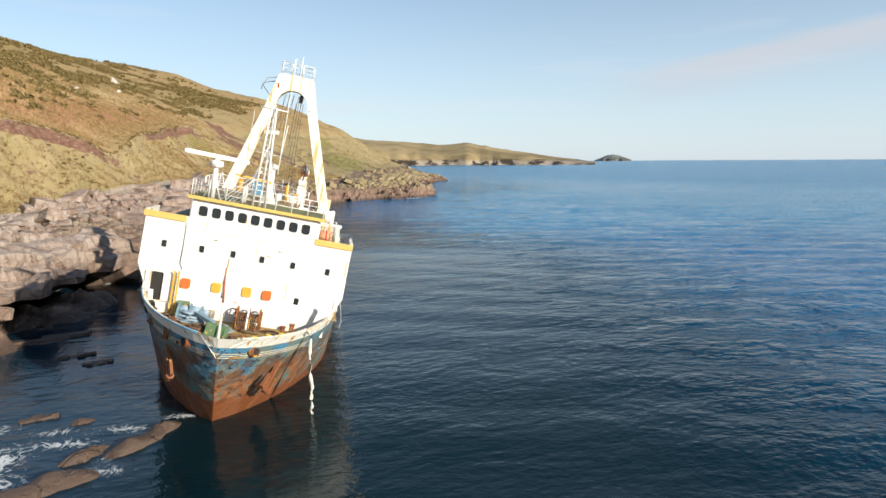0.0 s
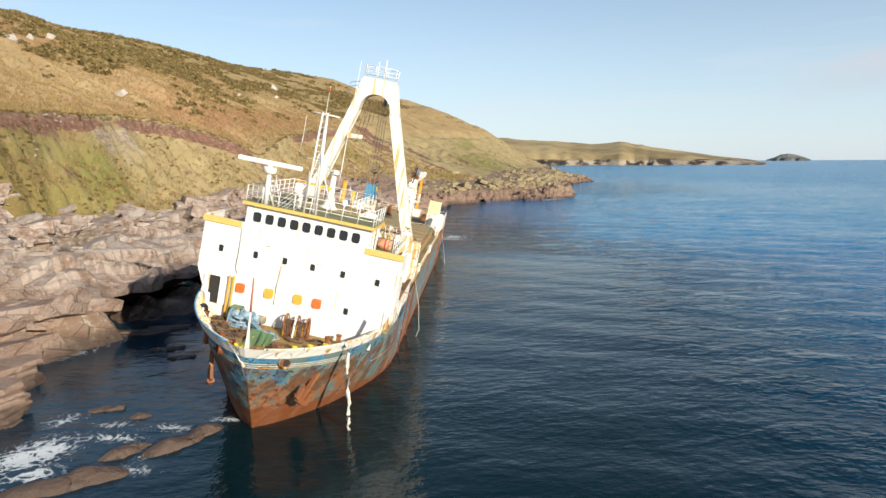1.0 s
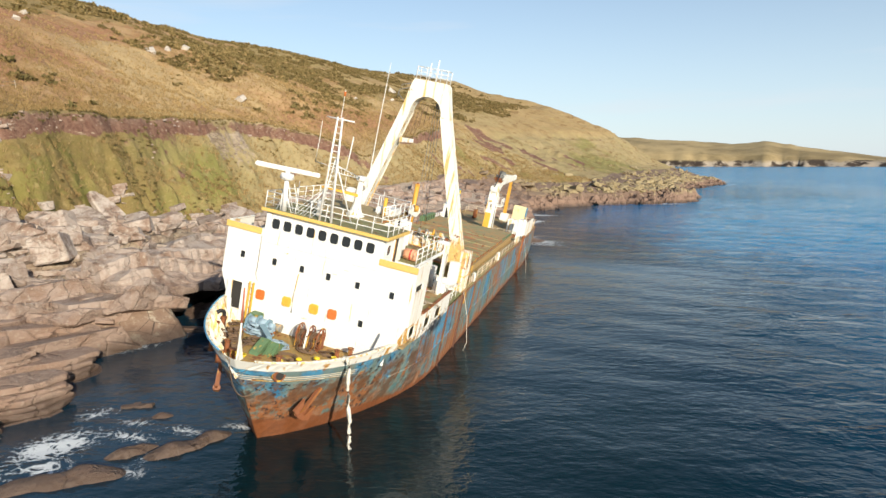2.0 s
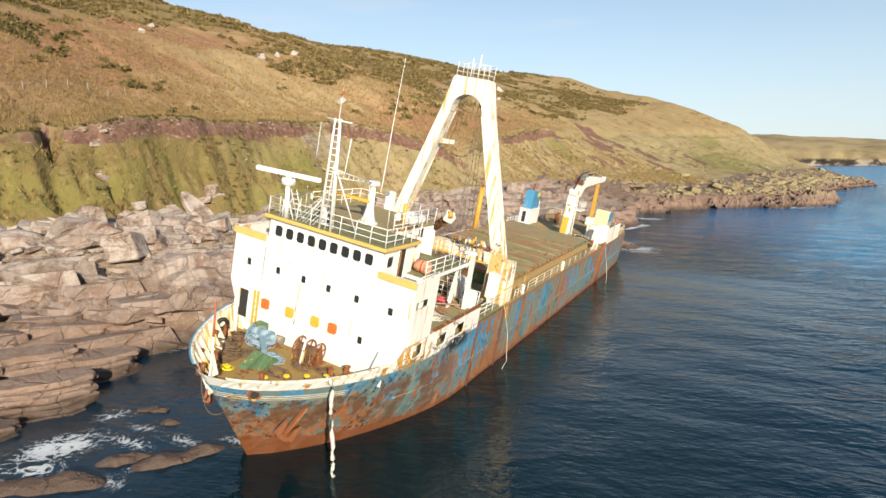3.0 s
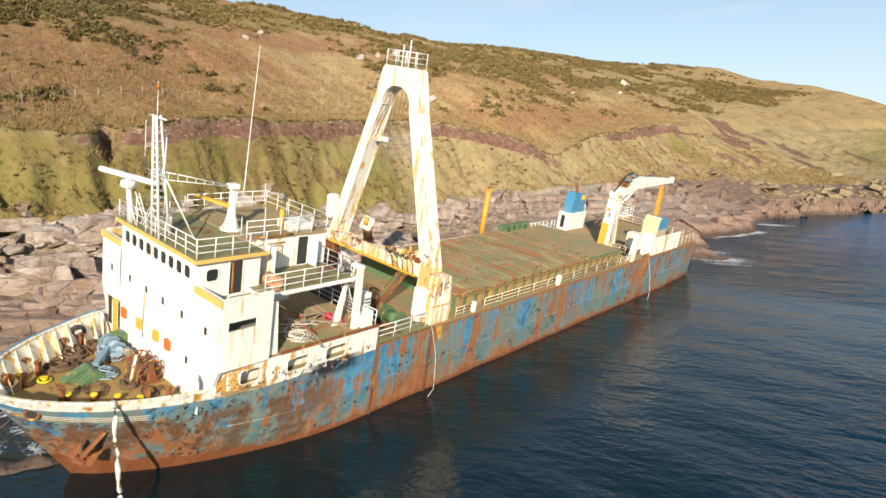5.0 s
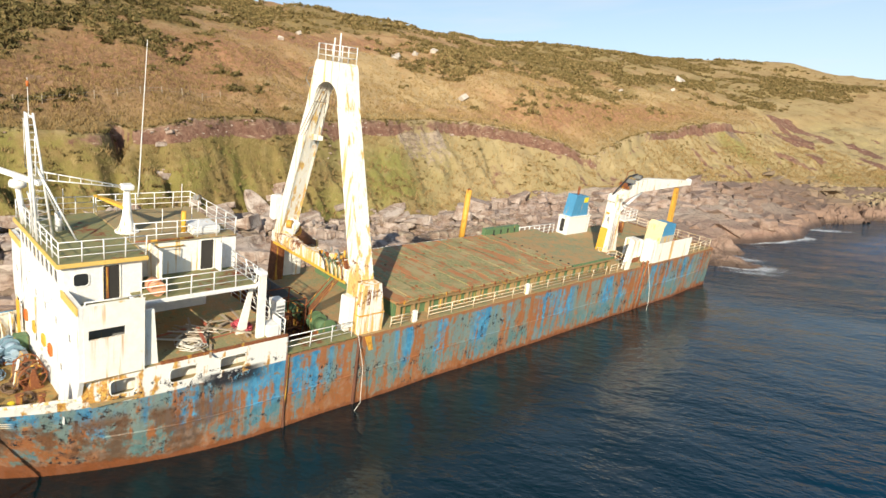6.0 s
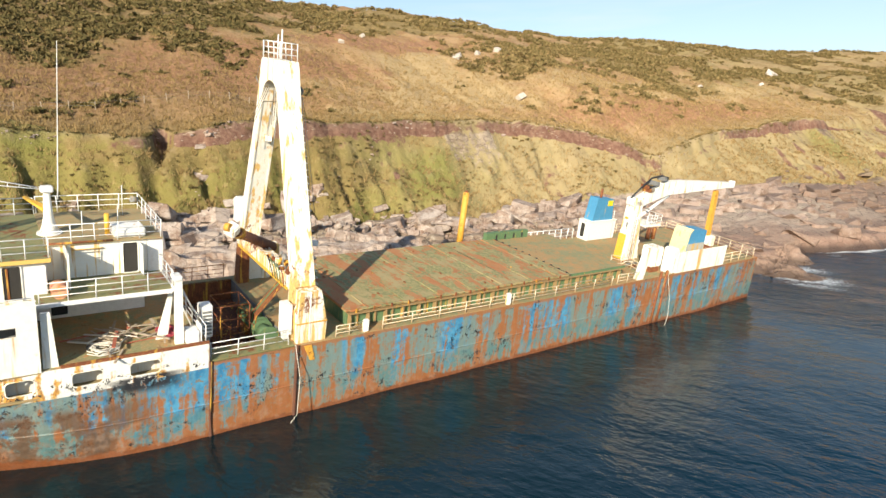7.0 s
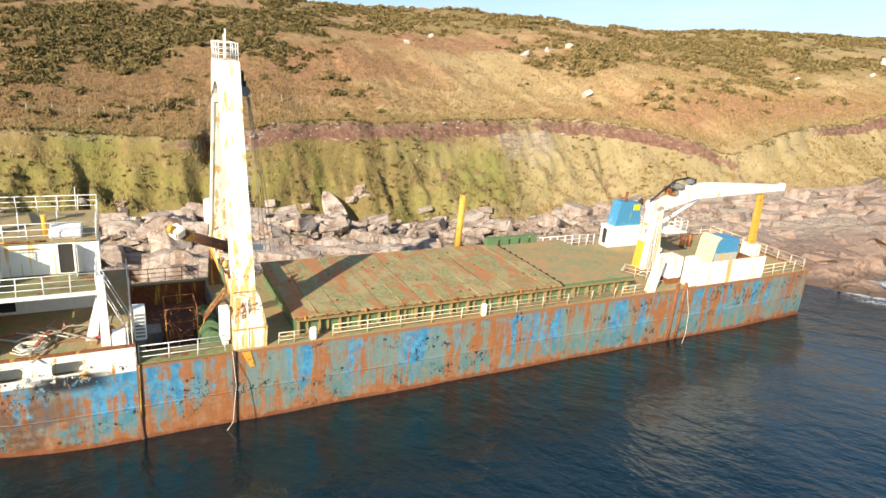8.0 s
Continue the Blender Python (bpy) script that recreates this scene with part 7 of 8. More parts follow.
top = SHIP @ Vector((half(3.85, 0) + 0.02, 3.85, 0.12))
inn = SHIP @ Vector((half(3.85, 0) - 0.3, 3.95, -0.3))
hanging("hawser", ROPE, [inn, top, top + Vector((0.12, -0.03, -0.3)), (top.x + 0.14, top.y - 0.05, 1.6), (top.x + 0.08, top.y - 0.1, -0.4)], 0.10, "frayed white hawser hanging over the bow into the sea", 0.07, 4, 7, 9)
a = SHIP @ Vector((half(23.4, 0) + 0.05, 23.45, 0.15))
hanging("hanging_line", ROPE, [a, a + Vector((0.25, 0.1, -2.0)), a + Vector((0.3, -0.2, -4.2)), a + Vector((0.0, -0.7, -5.0))], 0.02, "thin white line hanging down the ship side")
a = SHIP @ Vector((-0.35, 0.15, 0.1))
b = SHIP @ Vector((1.5, 0.7, -1.1))
mid = (a + b) / 2 + Vector((-0.1, -0.5, -1.0))
hanging("bow_line", ROPE_BROWN, [a * (1 - f) ** 2 + (mid * 2 - (a + b) / 2 + Vector((-0.2, 0, -0.3))) * 2 * f * (1 - f) + b * f * f for f in np.linspace(0, 1, 13).tolist()], 0.018, "slack line looped under the bow", steps=1)
a = SHIP @ Vector((half(60.5, 0) + 0.12, 60.7, 0.2))
hanging("hanging_line", ROPE, [a, a + Vector((0.22, 0.05, -2.2)), a + Vector((0.4, -0.35, -3.9)), a + Vector((0.45, -0.8, -4.7))], 0.02, "thin pale line hanging by the after fender")


# ---- boulders, ledges and skerries ----
def boulder_mesh(seed, flat=0.7, stretch=1.3):
    """An angular block: the hull of points in a box, its faces a little uneven."""
    rnd = random.Random(seed)
    bm = bmesh.new()
    for i in range(17):
        p = Vector([rnd.choice((-1, 1)) * rnd.uniform(0.35, 1.0) ** 0.6 for _ in range(3)])
        if p.length > 1.35:
            p *= 1.35 / p.length
        bm.verts.new((p.x * 0.5 * stretch, p.y * 0.5, p.z * 0.5 * flat))
    out = bmesh.ops.convex_hull(bm, input=bm.verts)
    bmesh.ops.delete(bm, geom=[v for v in bm.verts if not v.link_faces], context="VERTS")
    bmesh.ops.dissolve_limit(bm, angle_limit=0.3, verts=bm.verts, edges=bm.edges)
    bmesh.ops.bevel(bm, geom=list(bm.edges), offset=0.05, segments=1, affect="EDGES", clamp_overlap=True)
    bmesh.ops.recalc_face_normals(bm, faces=bm.faces)
    me = bpy.data.meshes.new("boulder")
    bm.to_mesh(me)
    bm.free()
    me.materials.append(ROCK)
    return me


BLOCKS = [boulder_mesh(100 + i, 0.55 + 0.04 * (i % 9), 1.0 + 0.1 * (i % 7)) for i in range(24)]
rnd = random.Random(77)


def ground_z(x, y):
    return float(land(np.array([[x]]), np.array([[y]]))[0][0, 0])


def scatter_blocks(n, place, sizes, tilt=25):
    spots = [place() for _ in range(n * 2)]
    xs, ys = np.array([p[0] for p in spots]), np.array([p[1] for p in spots])
    zs = land(xs[:, None], ys[:, None])[0][:, 0]
    out = []
    for x, y, z in zip(xs.tolist(), ys.tolist(), zs.tolist()):
        s = sizes()
        if z > -0.4 and len(out) < n:
            out.append((x, y, z, s, rnd.uniform(-tilt, tilt), rnd.uniform(-tilt, tilt), rnd.uniform(0, 360), rnd.randrange(24)))
    return out


def belt():
    y = rnd.uniform(58, 140)
    xg = float(np.interp(y, COAST_Y, GRASS_X))
    return xg + rnd.triangular(-3.0, 13.0, 3.5), y


def shelf():
    y = rnd.uniform(27, 64)
    return rnd.uniform(-60, -31), y


def stern_shore():
    y = rnd.uniform(120, 215)
    return float(np.interp(y, COAST_Y, SHORE_X)) - rnd.uniform(2, 28), y


def far_shore():
    y = rnd.uniform(215, 450)
    return float(np.interp(y, COAST_Y, SHORE_X)) - abs(rnd.gauss(0, 11)) + 1, y


near_blocks = scatter_blocks(200, belt, lambda: rnd.uniform(0.9, 2.2) if rnd.random() < 0.8 else rnd.uniform(2.2, 4.2))
shelf_blocks = scatter_blocks(98, shelf, lambda: rnd.uniform(2.2, 5.6), 9)
def big_belt():
    y = rnd.uniform(50, 74)
    return float(np.interp(y, COAST_Y, GRASS_X)) + rnd.uniform(-0.5, 13), y


def stern_top():
    y = rnd.uniform(138, 200)
    return float(np.interp(y, COAST_Y, GRASS_X)) + rnd.triangular(2, 16, 5), y


for x, y, z, s, a, b, c, k in scatter_blocks(60, stern_top, lambda: rnd.uniform(1.6, 4.8), 14):
    ob = new("boulder", BLOCKS[k])
    ob.matrix_world = pose(x, y, z + 0.02 * s, a, b, c) @ Matrix.Diagonal((s * 1.2, s, s * 0.85, 1))
    tagged(ob, "pale weathered boulder at the head of the shore rocks", "boulder", "boulders abreast the stern")
near_blocks += scatter_blocks(95, big_belt, lambda: rnd.uniform(1.5, 4.0), 26)
for x, y, z, s, a, b, c, k in near_blocks:
    ob = new("boulder", BLOCKS[k])
    ob.matrix_world = pose(x, y, z + 0.2 * s, a, b, c) @ Matrix.Scale(s, 4)
    tagged(ob, "angular grey sandstone boulder in the belt below the slope", "boulder", "boulders below the slope")
for x, y, z, s, a, b, c, k in shelf_blocks:
    if x < -43 and y > 47:
        continue
    ob = new("rock_slab", BLOCKS[k])
    ob.matrix_world = pose(x, y, z - 0.09 * s, a - 6, b + 5, 65 + c * 0.12) @ Matrix.Diagonal((s * 1.3, s * 1.05, s * 0.75, 1))
    tagged(ob, "flat buff sandstone slab on the rock shelf", "rock", "slabs on the rock shelf")


def whale_back(x, y, z, sx, sy, sz, yaw, seed, label):
    """A great smooth boulder, rounded by the sea."""
    bm = bmesh.new()
    bmesh.ops.create_icosphere(bm, subdivisions=4, radius=1.0)
    r = np.random.RandomState(seed)
    ph = r.uniform(0, 6, 9)
    for v in bm.verts:
        p = v.co
        k = 1 + 0.10 * math.sin(2.3 * p.x + ph[0]) * math.sin(2.9 * p.y + ph[1]) + 0.05 * math.sin(6 * p.x + ph[2] + 3 * p.z) + 0.03 * math.sin(11 * p.y + ph[3] + 5 * p.x)
        v.co = Vector((p.x * sx, p.y * sy, p.z * sz)) * k
        v.co.z = v.co.z - 0.08 * max(0, math.sin(v.co.x * 1.1 + v.co.y * 0.5 + ph[4])) ** 8
    ob = part("boulder", bm, ROCK, smooth=True)
    ob.matrix_world = pose(x, y, z, 4, -5, yaw)
    return tagged(ob, label, "boulder", "great rounded boulders")


whale_back(-46.8, 46.2, 4.0, 4.6, 3.2, 1.9, 75, 5, "great smooth pale boulder on the rock shelf")
whale_back(-50.0, 53.0, 5.2, 3.4, 2.4, 1.6, 60, 6, "great smooth pale boulder on the rock shelf")
whale_back(-55.0, 46.2, 7.4, 3.0, 2.0, 1.6, 80, 7, "rounded grey boulder below the grass slope")


def joined(name, blocks, label, category, sx=1.0, sz=0.7):
    """Many blocks in one mesh."""
    vs, fs = [], []
    for x, y, z, s, a, b, c, k in blocks:
        m = pose(x, y, z + 0.05 * s, a, b, c) @ Matrix.Diagonal((s * sx, s, s * sz, 1))
        o = len(vs)
        vs += [tuple(m @ v.co) for v in BLOCKS[k].vertices]
        fs += [[o + i for i in p.vertices] for p in BLOCKS[k].polygons]
    me = bpy.data.meshes.new(name)
    me.from_pydata(vs, [], fs)
    me.materials.append(ROCK)
    return tagged(new(name, me), label, category, kind="stuff")


joined("rubble", scatter_blocks(1500, belt, lambda: rnd.uniform(0.4, 1.5)), "small broken rocks filling the boulder belt", "rocks")
joined("shelf_rubble", scatter_blocks(620, shelf, lambda: rnd.uniform(0.4, 2.2), 20), "broken blocks strewn over the rock shelf", "rocks", 1.3, 0.5)
joined("shore_rocks", [(x, y, z - 0.22 * s, s, a, b, c, k) for x, y, z, s, a, b, c, k in scatter_blocks(190, stern_shore, lambda: rnd.uniform(1.0, 4.4), 26)], "rough pinkish shore rocks below the hillside", "rocks", 1.0, 0.8)
def crag(cx, cy, sx, sy, sz, yaw, seed, label):
    """A ridged mass of bedrock standing out of the shore."""
    n, k = 46, 34
    A, B = np.meshgrid(np.linspace(-1, 1, n), np.linspace(-1, 1, k), indexing="ij")
    P, Q = A * sx, B * sy
    dome = np.clip(1 - np.abs(A) ** 3 - np.abs(B) ** 2.4, -0.4, 1)
    ridge = np.abs(fbm(P * 0.35 + 0.8 * Q, Q - 0.3 * P, 1.6, 3, seed))
    Z = sz * (dome * (0.75 + 0.4 * fbm(P, Q, 3.5, 3, seed + 1)) - 0.45 * ridge + 0.18 * np.round(3 * fbm(P + Q, Q, 2.2, 2, seed + 2))) - 0.35
    me = grid_mesh("shore_crag", P, Q, Z)
    me.materials.append(ROCK)
    me.polygons.foreach_set("use_smooth", np.zeros(len(me.polygons), bool))
    ob = new("shore_crag", me)
    ob.matrix_world = pose(cx, cy, 0.0, 0, 0, yaw)
    return tagged(ob, label, "rock", "crags along the shore")


for i, (x, y, a, b, h, yaw) in enumerate(((-38, 187, 8.5, 6, 4.6, 60), (-30, 208, 8, 6, 4.2, 70), (-24, 226, 9, 6, 4.8, 40), (-12, 240, 9, 6, 4.6, 15), (1, 247, 8, 6, 4.4, 20), (12, 258, 9, 6, 4.5, 50), (14, 282, 10, 7, 5, 70), (-27.5, 162, 7, 4.5, 2.6, 40))):
    crag(x, y, a, b, h, yaw, 300 + 7 * i, "dark ridged bedrock crag at the waterline")
joined("headland_rocks", scatter_blocks(1300, far_shore, lambda: rnd.uniform(0.6, 1.9) if rnd.random() < 0.88 else rnd.uniform(1.9, 4.0), 24), "dark broken rocks round the point", "rocks", 1.2, 0.7)


def ledge(cx, cy, length, width, layers, dip, yaw, seed, label, thick=0.32, z0=-0.5):
    """A stack of bedding planes: rounded slabs stepping back, each with a worn edge."""
    r = random.Random(seed)
    top = new("rock_ledge")
    top.matrix_world = pose(cx, cy, z0, dip, 0, yaw)
    for k in range(layers):
        n = 18
        f = 1 - 0.55 * k / layers
        pts = []
        for i in range(n):
            a = 2 * math.pi * i / n
            ca, sa = math.cos(a), math.sin(a)
            e = (abs(ca) ** 3.2 + abs(sa) ** 3.2) ** (-1 / 3.2) * r.uniform(0.8, 1.1)
            pts.append((ca * e * length / 2 * (0.9 + 0.1 * f) + r.uniform(-.1, .1), sa * e * width / 2 * f + 0.16 * k * width / layers))
        h = thick * r.uniform(0.7, 1.25)
        bm = bmesh.new()
        z = k * thick * 0.98
        rows = [[bm.verts.new((p * s, q * s, zz + 0.05 * math.sin(p * 1.3 + k))) for p, q in pts] for s, zz in ((0.985, z), (1.0, z + h * 0.3), (0.99, z + h * 0.75), (0.94, z + h))]
        for a, b in zip(rows, rows[1:]):
            for i in range(n):
                bm.faces.new((a[i], a[(i + 1) % n], b[(i + 1) % n], b[i]))
        bm.faces.new(rows[0][::-1])
        bm.faces.new(rows[-1])
        part("rock_layer", bm, ROCK, top, smooth=False)
    return tagged(top, label, "rock")


ledge(-25.5, 33.6, 6.5, 4.2, 7, 6, 62, 1, "layered red-brown rock ledge at the water", 0.36)
ledge(-29.0, 39.2, 6.0, 5.0, 6, 5, 58, 2, "layered red-brown rock ledge at the water", 0.34)
ledge(-31.5, 35.0, 8.0, 5.0, 8, 6, 60, 3, "stepped rock ledge above the tide", 0.36)
ledge(-33.8, 42.5, 9.0, 5.0, 6, 5, 55, 4, "flat pale rock shelf beside the cove", 0.3)
ledge(-33.0, 48.0, 8.0, 5.0, 7, 4, 45, 5, "flat pale rock shelf beside the cove", 0.34)
ledge(-31.5, 29.5, 9.0, 5.0, 7, 6, 62, 6, "stepped rock ledge above the tide", 0.34)
ledge(-24.5, 29.0, 5.5, 3.4, 4, 6, 60, 7, "low wet rock ledge awash", 0.3)


def skerry(cx, cy, length, width, height, yaw, seed, label):
    """A low wet rock: overlapping flattened blocks in one mass."""
    r = random.Random(seed)
    bm = bmesh.new()
    for k in range(7):
        f = (k / 6 - 0.5)
        m = pose(f * length * 0.75, r.uniform(-.15, .15) * width, r.uniform(-0.3, 0.05) * height, r.uniform(-5, 5), r.uniform(-7, 7), r.uniform(-15, 15)) @ Matrix.Diagonal((length * r.uniform(.28, .45), width * r.uniform(.6, 1.0) * (1.1 - abs(f)), height * r.uniform(1.2, 2.2), 1))
        me = BLOCKS[r.randrange(24)]
        vs = [bm.verts.new(m @ v.co) for v in me.vertices]
        for p in me.polygons:
            bm.faces.new([vs[i] for i in p.vertices])
    ob = part("wet_rock", bm, ROCK)
    ob.matrix_world = pose(cx, cy, 0.0, 0, 0, yaw)
    return tagged(ob, label, "rock", "rocks awash")


def wet_back(x, y, z, sx, sy, sz, yaw, seed, label):
    """A long wet rock worn round by the sea, with cracks along its beds."""
    n, k = 40, 20
    A, B = np.meshgrid(np.linspace(-1, 1, n), np.linspace(-1, 1, k), indexing="ij")
    P = A * sx
    Q = B * sy * (1 - 0.45 * np.abs(A) ** 2.2) * (1 + 0.25 * fbm(A * 4, B * 0, 1.2, 2, seed)) + 0.3 * sy * fbm(A * 3, B * 0, 1.1, 2, seed + 1)
    dome = np.clip(1 - np.abs(B) ** 2.2, 0, 1) ** 0.6 * np.clip(1 - np.abs(A) ** 3.0, 0, 1) ** 0.7
    Z = sz * dome * (0.75 + 0.45 * fbm(P, Q, 1.5, 3, seed + 2)) - 0.10 * np.clip(1 - 9 * np.abs(fbm(P * 0.3, Q * 1.6, 1.0, 2, seed + 3)), 0, 1) - 0.3 * (1 - dome)
    me = grid_mesh("wet_rock", P, Q, Z)
    me.materials.append(ROCK)
    ob = new("wet_rock", me)
    ob.matrix_world = pose(x, y, z, 0, 0, yaw)
    return tagged(ob, label, "rock", "rocks awash")


wet_back(-12.1, 34.0, 0.0, 2.7, 0.75, 0.6, 61, 8, "long low wet rock awash off the bow")
wet_back(-15.4, 28.6, 0.0, 3.3, 1.0, 0.65, 42, 9, "long low wet rock awash off the bow")
wet_back(-14.4, 32.3, -0.1, 1.7, 0.6, 0.5, 55, 10, "small low rock awash off the bow")
wet_back(-16.6, 36.6, -0.1, 0.9, 0.5, 0.45, 30, 15, "small brown rock awash")
skerry(-19.2, 37.4, 1.8, 1.1, 0.35, 30, 11, "small brown rock awash")
skerry(-22.9, 49.4, 2.3, 1.3, 0.4, 30, 12, "dark weedy rock in the cove")
skerry(-20.5, 47.6, 2.0, 1.2, 0.4, 20, 13, "dark weedy rock in the cove")
crag(-31.5, 65.5, 4.2, 9.5, 1.9, 0, 411, "black wet rock platform in the cave mouth")
skerry(-27.5, 54.5, 6.0, 2.2, 0.5, 40, 14, "dark weedy rock at the foot of the cliff")
crag(-14.0, 127.3, 4.6, 2.4, 1.5, 15, 401, "low red-brown rock off the stern")
crag(-20.0, 128.8, 5.2, 3.4, 2.0, 25, 402, "low red-brown rock off the stern")
crag(-25.5, 136.0, 7.5, 5.0, 3.0, 35, 403, "stepped shore rock abreast the stern")
PALE = plain("lichened_pale_stone", (0.50, 0.44, 0.38), 0.9, var=0.4)
for i, (x, y, k) in enumerate(((-88.5, 138.3, 2.4), (-114.9, 137.4, 2.4), (-112.5, 135.6, 1.5), (-116.1, 151.6, 1.9), (-115.3, 144.5, 1.7), (-105.1, 262.6, 4.2), (-120.4, 106.9, 1.8), (-97.0, 214.0, 1.2), (-96.7, 243.8, 1.6), (-133.0, 118.0, 1.5))):
    me = BLOCKS[3 + i].copy()
    me.materials.clear()
    me.materials.append(PALE)
    ob = new("field_stone", me)
    ob.matrix_world = pose(x, y, ground_z(x, y) + 0.1 * k, 24, -18, 40 * i) @ Matrix.Diagonal((k * 0.9, k * 1.15, k * 1.1, 1))
    tagged(ob, "pale lichened boulder lying on the moor grass", "boulder", "pale stones on the hillside")

# ---- fence on the terrace ----
fence = new("wire_fence")
me = bpy.data.meshes.new("fence_post")
bm = tube(bmesh.new(), (0, 0, -0.3), (0, 0, 1.25), 0.07, 0.06, n=6)
bm.to_mesh(me)
bm.free()
me.materials.append(WOOD)
line = []
for k in range(16):
    y = 26 + 3.4 * k
    x = float(np.interp(y, COAST_Y, TERR_X)) - 9.5 - 0.05 * (y - 26)
    z = ground_z(x, y)
    shared("fence_post", me, fence, pose(x, y, z, rnd.uniform(-5, 5), rnd.uniform(-5, 5), 0))
    line.append((x, y, z + 1.0))
for dz in (0.0, -0.45):
    part("fence_wire", path_tube(bmesh.new(), [(x, y, z + dz) for x, y, z in line], 0.012, 4), GREY, fence)
tagged(fence, "old post and wire fence along the terrace", "fence")


# ---- bushes and grass ----
def foliage_material(name, a, b, c, dark):
    m = Mat(name, 0.9, spec=0.2)
    geo = m.node("ShaderNodeNewGeometry")
    isl = geo.outputs["Random Per Island"]
    col = m.mix(m.step(isl, 0.0, 0.6), a, b)
    col = m.mix(m.step(isl, 0.75, 0.95), col, c)
    y = m.xyz(geo.outputs["Position"])[1]
    m.color(m.mix(m.step(y, 75.0, 130.0, 0.45, 0.0), col, dark))
    return m.m


GORSE = foliage_material("gorse_leaves", (0.115, 0.092, 0.034), (0.20, 0.147, 0.06), (0.32, 0.22, 0.095), (0.055, 0.052, 0.016))
GRASS = foliage_material("dry_grass_blades", (0.20, 0.135, 0.055), (0.34, 0.225, 0.095), (0.46, 0.33, 0.16), (0.17, 0.11, 0.045))


def bush_field(name, count, pick, size, leaves, material, label, category, seed, spread=1.0, blade=False):
    """Many clumps in one mesh; each leaf is a small tilted triangle."""
    rs = np.random.RandomState(seed)
    xs, ys = pick(rs, count)
    zs = land(xs[:, None], ys[:, None])[0][:, 0]
    n = len(xs)
    s = size(rs, n)
    total = n * leaves
    base = np.repeat(np.stack([xs, ys, zs], -1), leaves, 0)
    sc = np.repeat(s, leaves)
    u = rs.normal(size=(total, 3))
    u /= np.linalg.norm(u, axis=1)[:, None]
    u[:, 2] = np.abs(u[:, 2])
    if blade:
        foot = base + np.stack([rs.normal(size=total) * 0.3, rs.normal(size=total) * 0.3, -0.08 + 0 * sc], -1) * sc[:, None]
        tip = foot + np.stack([rs.normal(size=total) * 0.35, rs.normal(size=total) * 0.35, rs.uniform(0.6, 1.1, total)], -1) * sc[:, None]
        side = np.stack([rs.normal(size=total), rs.normal(size=total), 0 * sc], -1)
        side /= np.linalg.norm(side, axis=1)[:, None]
        side *= (0.10 * sc)[:, None]
        tri = np.stack([foot - side, foot + side, tip], 1)
    else:
        lump = 0.75 + 0.35 * np.sin(u[:, 0] * 5 + base[:, 0]) * np.cos(u[:, 1] * 5 + base[:, 1])
        c = base + u * np.array([1.1, 1.1, 0.75]) * (sc * lump * rs.uniform(0.6, 1.0, total) * spread)[:, None]
        t1 = rs.normal(size=(total, 3)) * (0.26 * sc)[:, None]
        t2 = rs.normal(size=(total, 3)) * (0.26 * sc)[:, None]
        tri = np.stack([c + t1, c + t2, c - 0.5 * (t1 + t2)], 1)
    me = bpy.data.meshes.new(name)
    v = tri.reshape(-1, 3)
    me.vertices.add(len(v))
    me.vertices.foreach_set("co", v.astype(np.float32).ravel())
    me.loops.add(len(v))
    me.loops.foreach_set("vertex_index", np.arange(len(v), dtype=np.int32))
    me.polygons.add(total)
    me.polygons.foreach_set("loop_start", np.arange(0, len(v), 3, dtype=np.int32))
    me.update()
    me.validate()
    me.materials.append(material)
    return tagged(new(name, me), label, category, kind="stuff")


def pick_gorse(rs, n):
    x, y = rs.uniform(-230, -74, n * 9), rs.uniform(0, 420, n * 9)
    deep = patches(x, y, THICKET, 112, 1.0)
    dens = 0.5 * np.clip((95 - y) / 30, 0, 1) * deep + 0.8 * deep + 0.55 * fbm(x, y, 30, 3, 71) + 0.8 * fbm(x, y, 7, 2, 72) - 0.25 * patches(x, y, STRAW, 114) - 0.12 * patches(x, y, BRACKEN, 111)
    keep = (dens + 0.18 * rs.normal(size=len(x)) > 0.36) & (x < np.interp(y, COAST_Y, TERR_X) - 3)
    return x[keep][:n], y[keep][:n]


def pick_low(rs, n):
    y = rs.uniform(15, 240, n * 5)
    xg, xt = np.interp(y, COAST_Y, GRASS_X), np.interp(y, COAST_Y, TERR_X)
    x = xg + (xt - xg) * rs.uniform(-0.02, 0.98, n * 5)
    keep = (fbm(x, y, 7, 3, 73) > 0.12) & (land(x[:, None], y[:, None])[1][:, 0] > 0.6)
    return x[keep][:n], y[keep][:n]


def pick_grass(rs, n):
    y = rs.uniform(10, 260, n * 2)
    x = np.interp(y, COAST_Y, GRASS_X) - np.abs(rs.normal(0, 32, n * 2))
    g = land(x[:, None], y[:, None])
    keep = (g[1][:, 0] > 0.6) & (g[2][:, 0] < 0.4)
    return x[keep][:n], y[keep][:n]


bush_field("gorse", 20000, pick_gorse, lambda r, n: 0.25 + r.uniform(0.2, 1.0, n) ** 2.0 * 1.15, 44, GORSE, "dark olive gorse bushes over the upper hillside", "bushes", 1)
bush_field("scrub", 420, pick_low, lambda r, n: r.uniform(0.25, 0.6, n), 34, GORSE, "low scrub on the steep slope", "bushes", 2)
bush_field("tussock_grass", 42000, pick_grass, lambda r, n: r.uniform(0.3, 0.75, n), 5, GRASS, "dry tussock grass over the slopes", "grass", 3, blade=True)


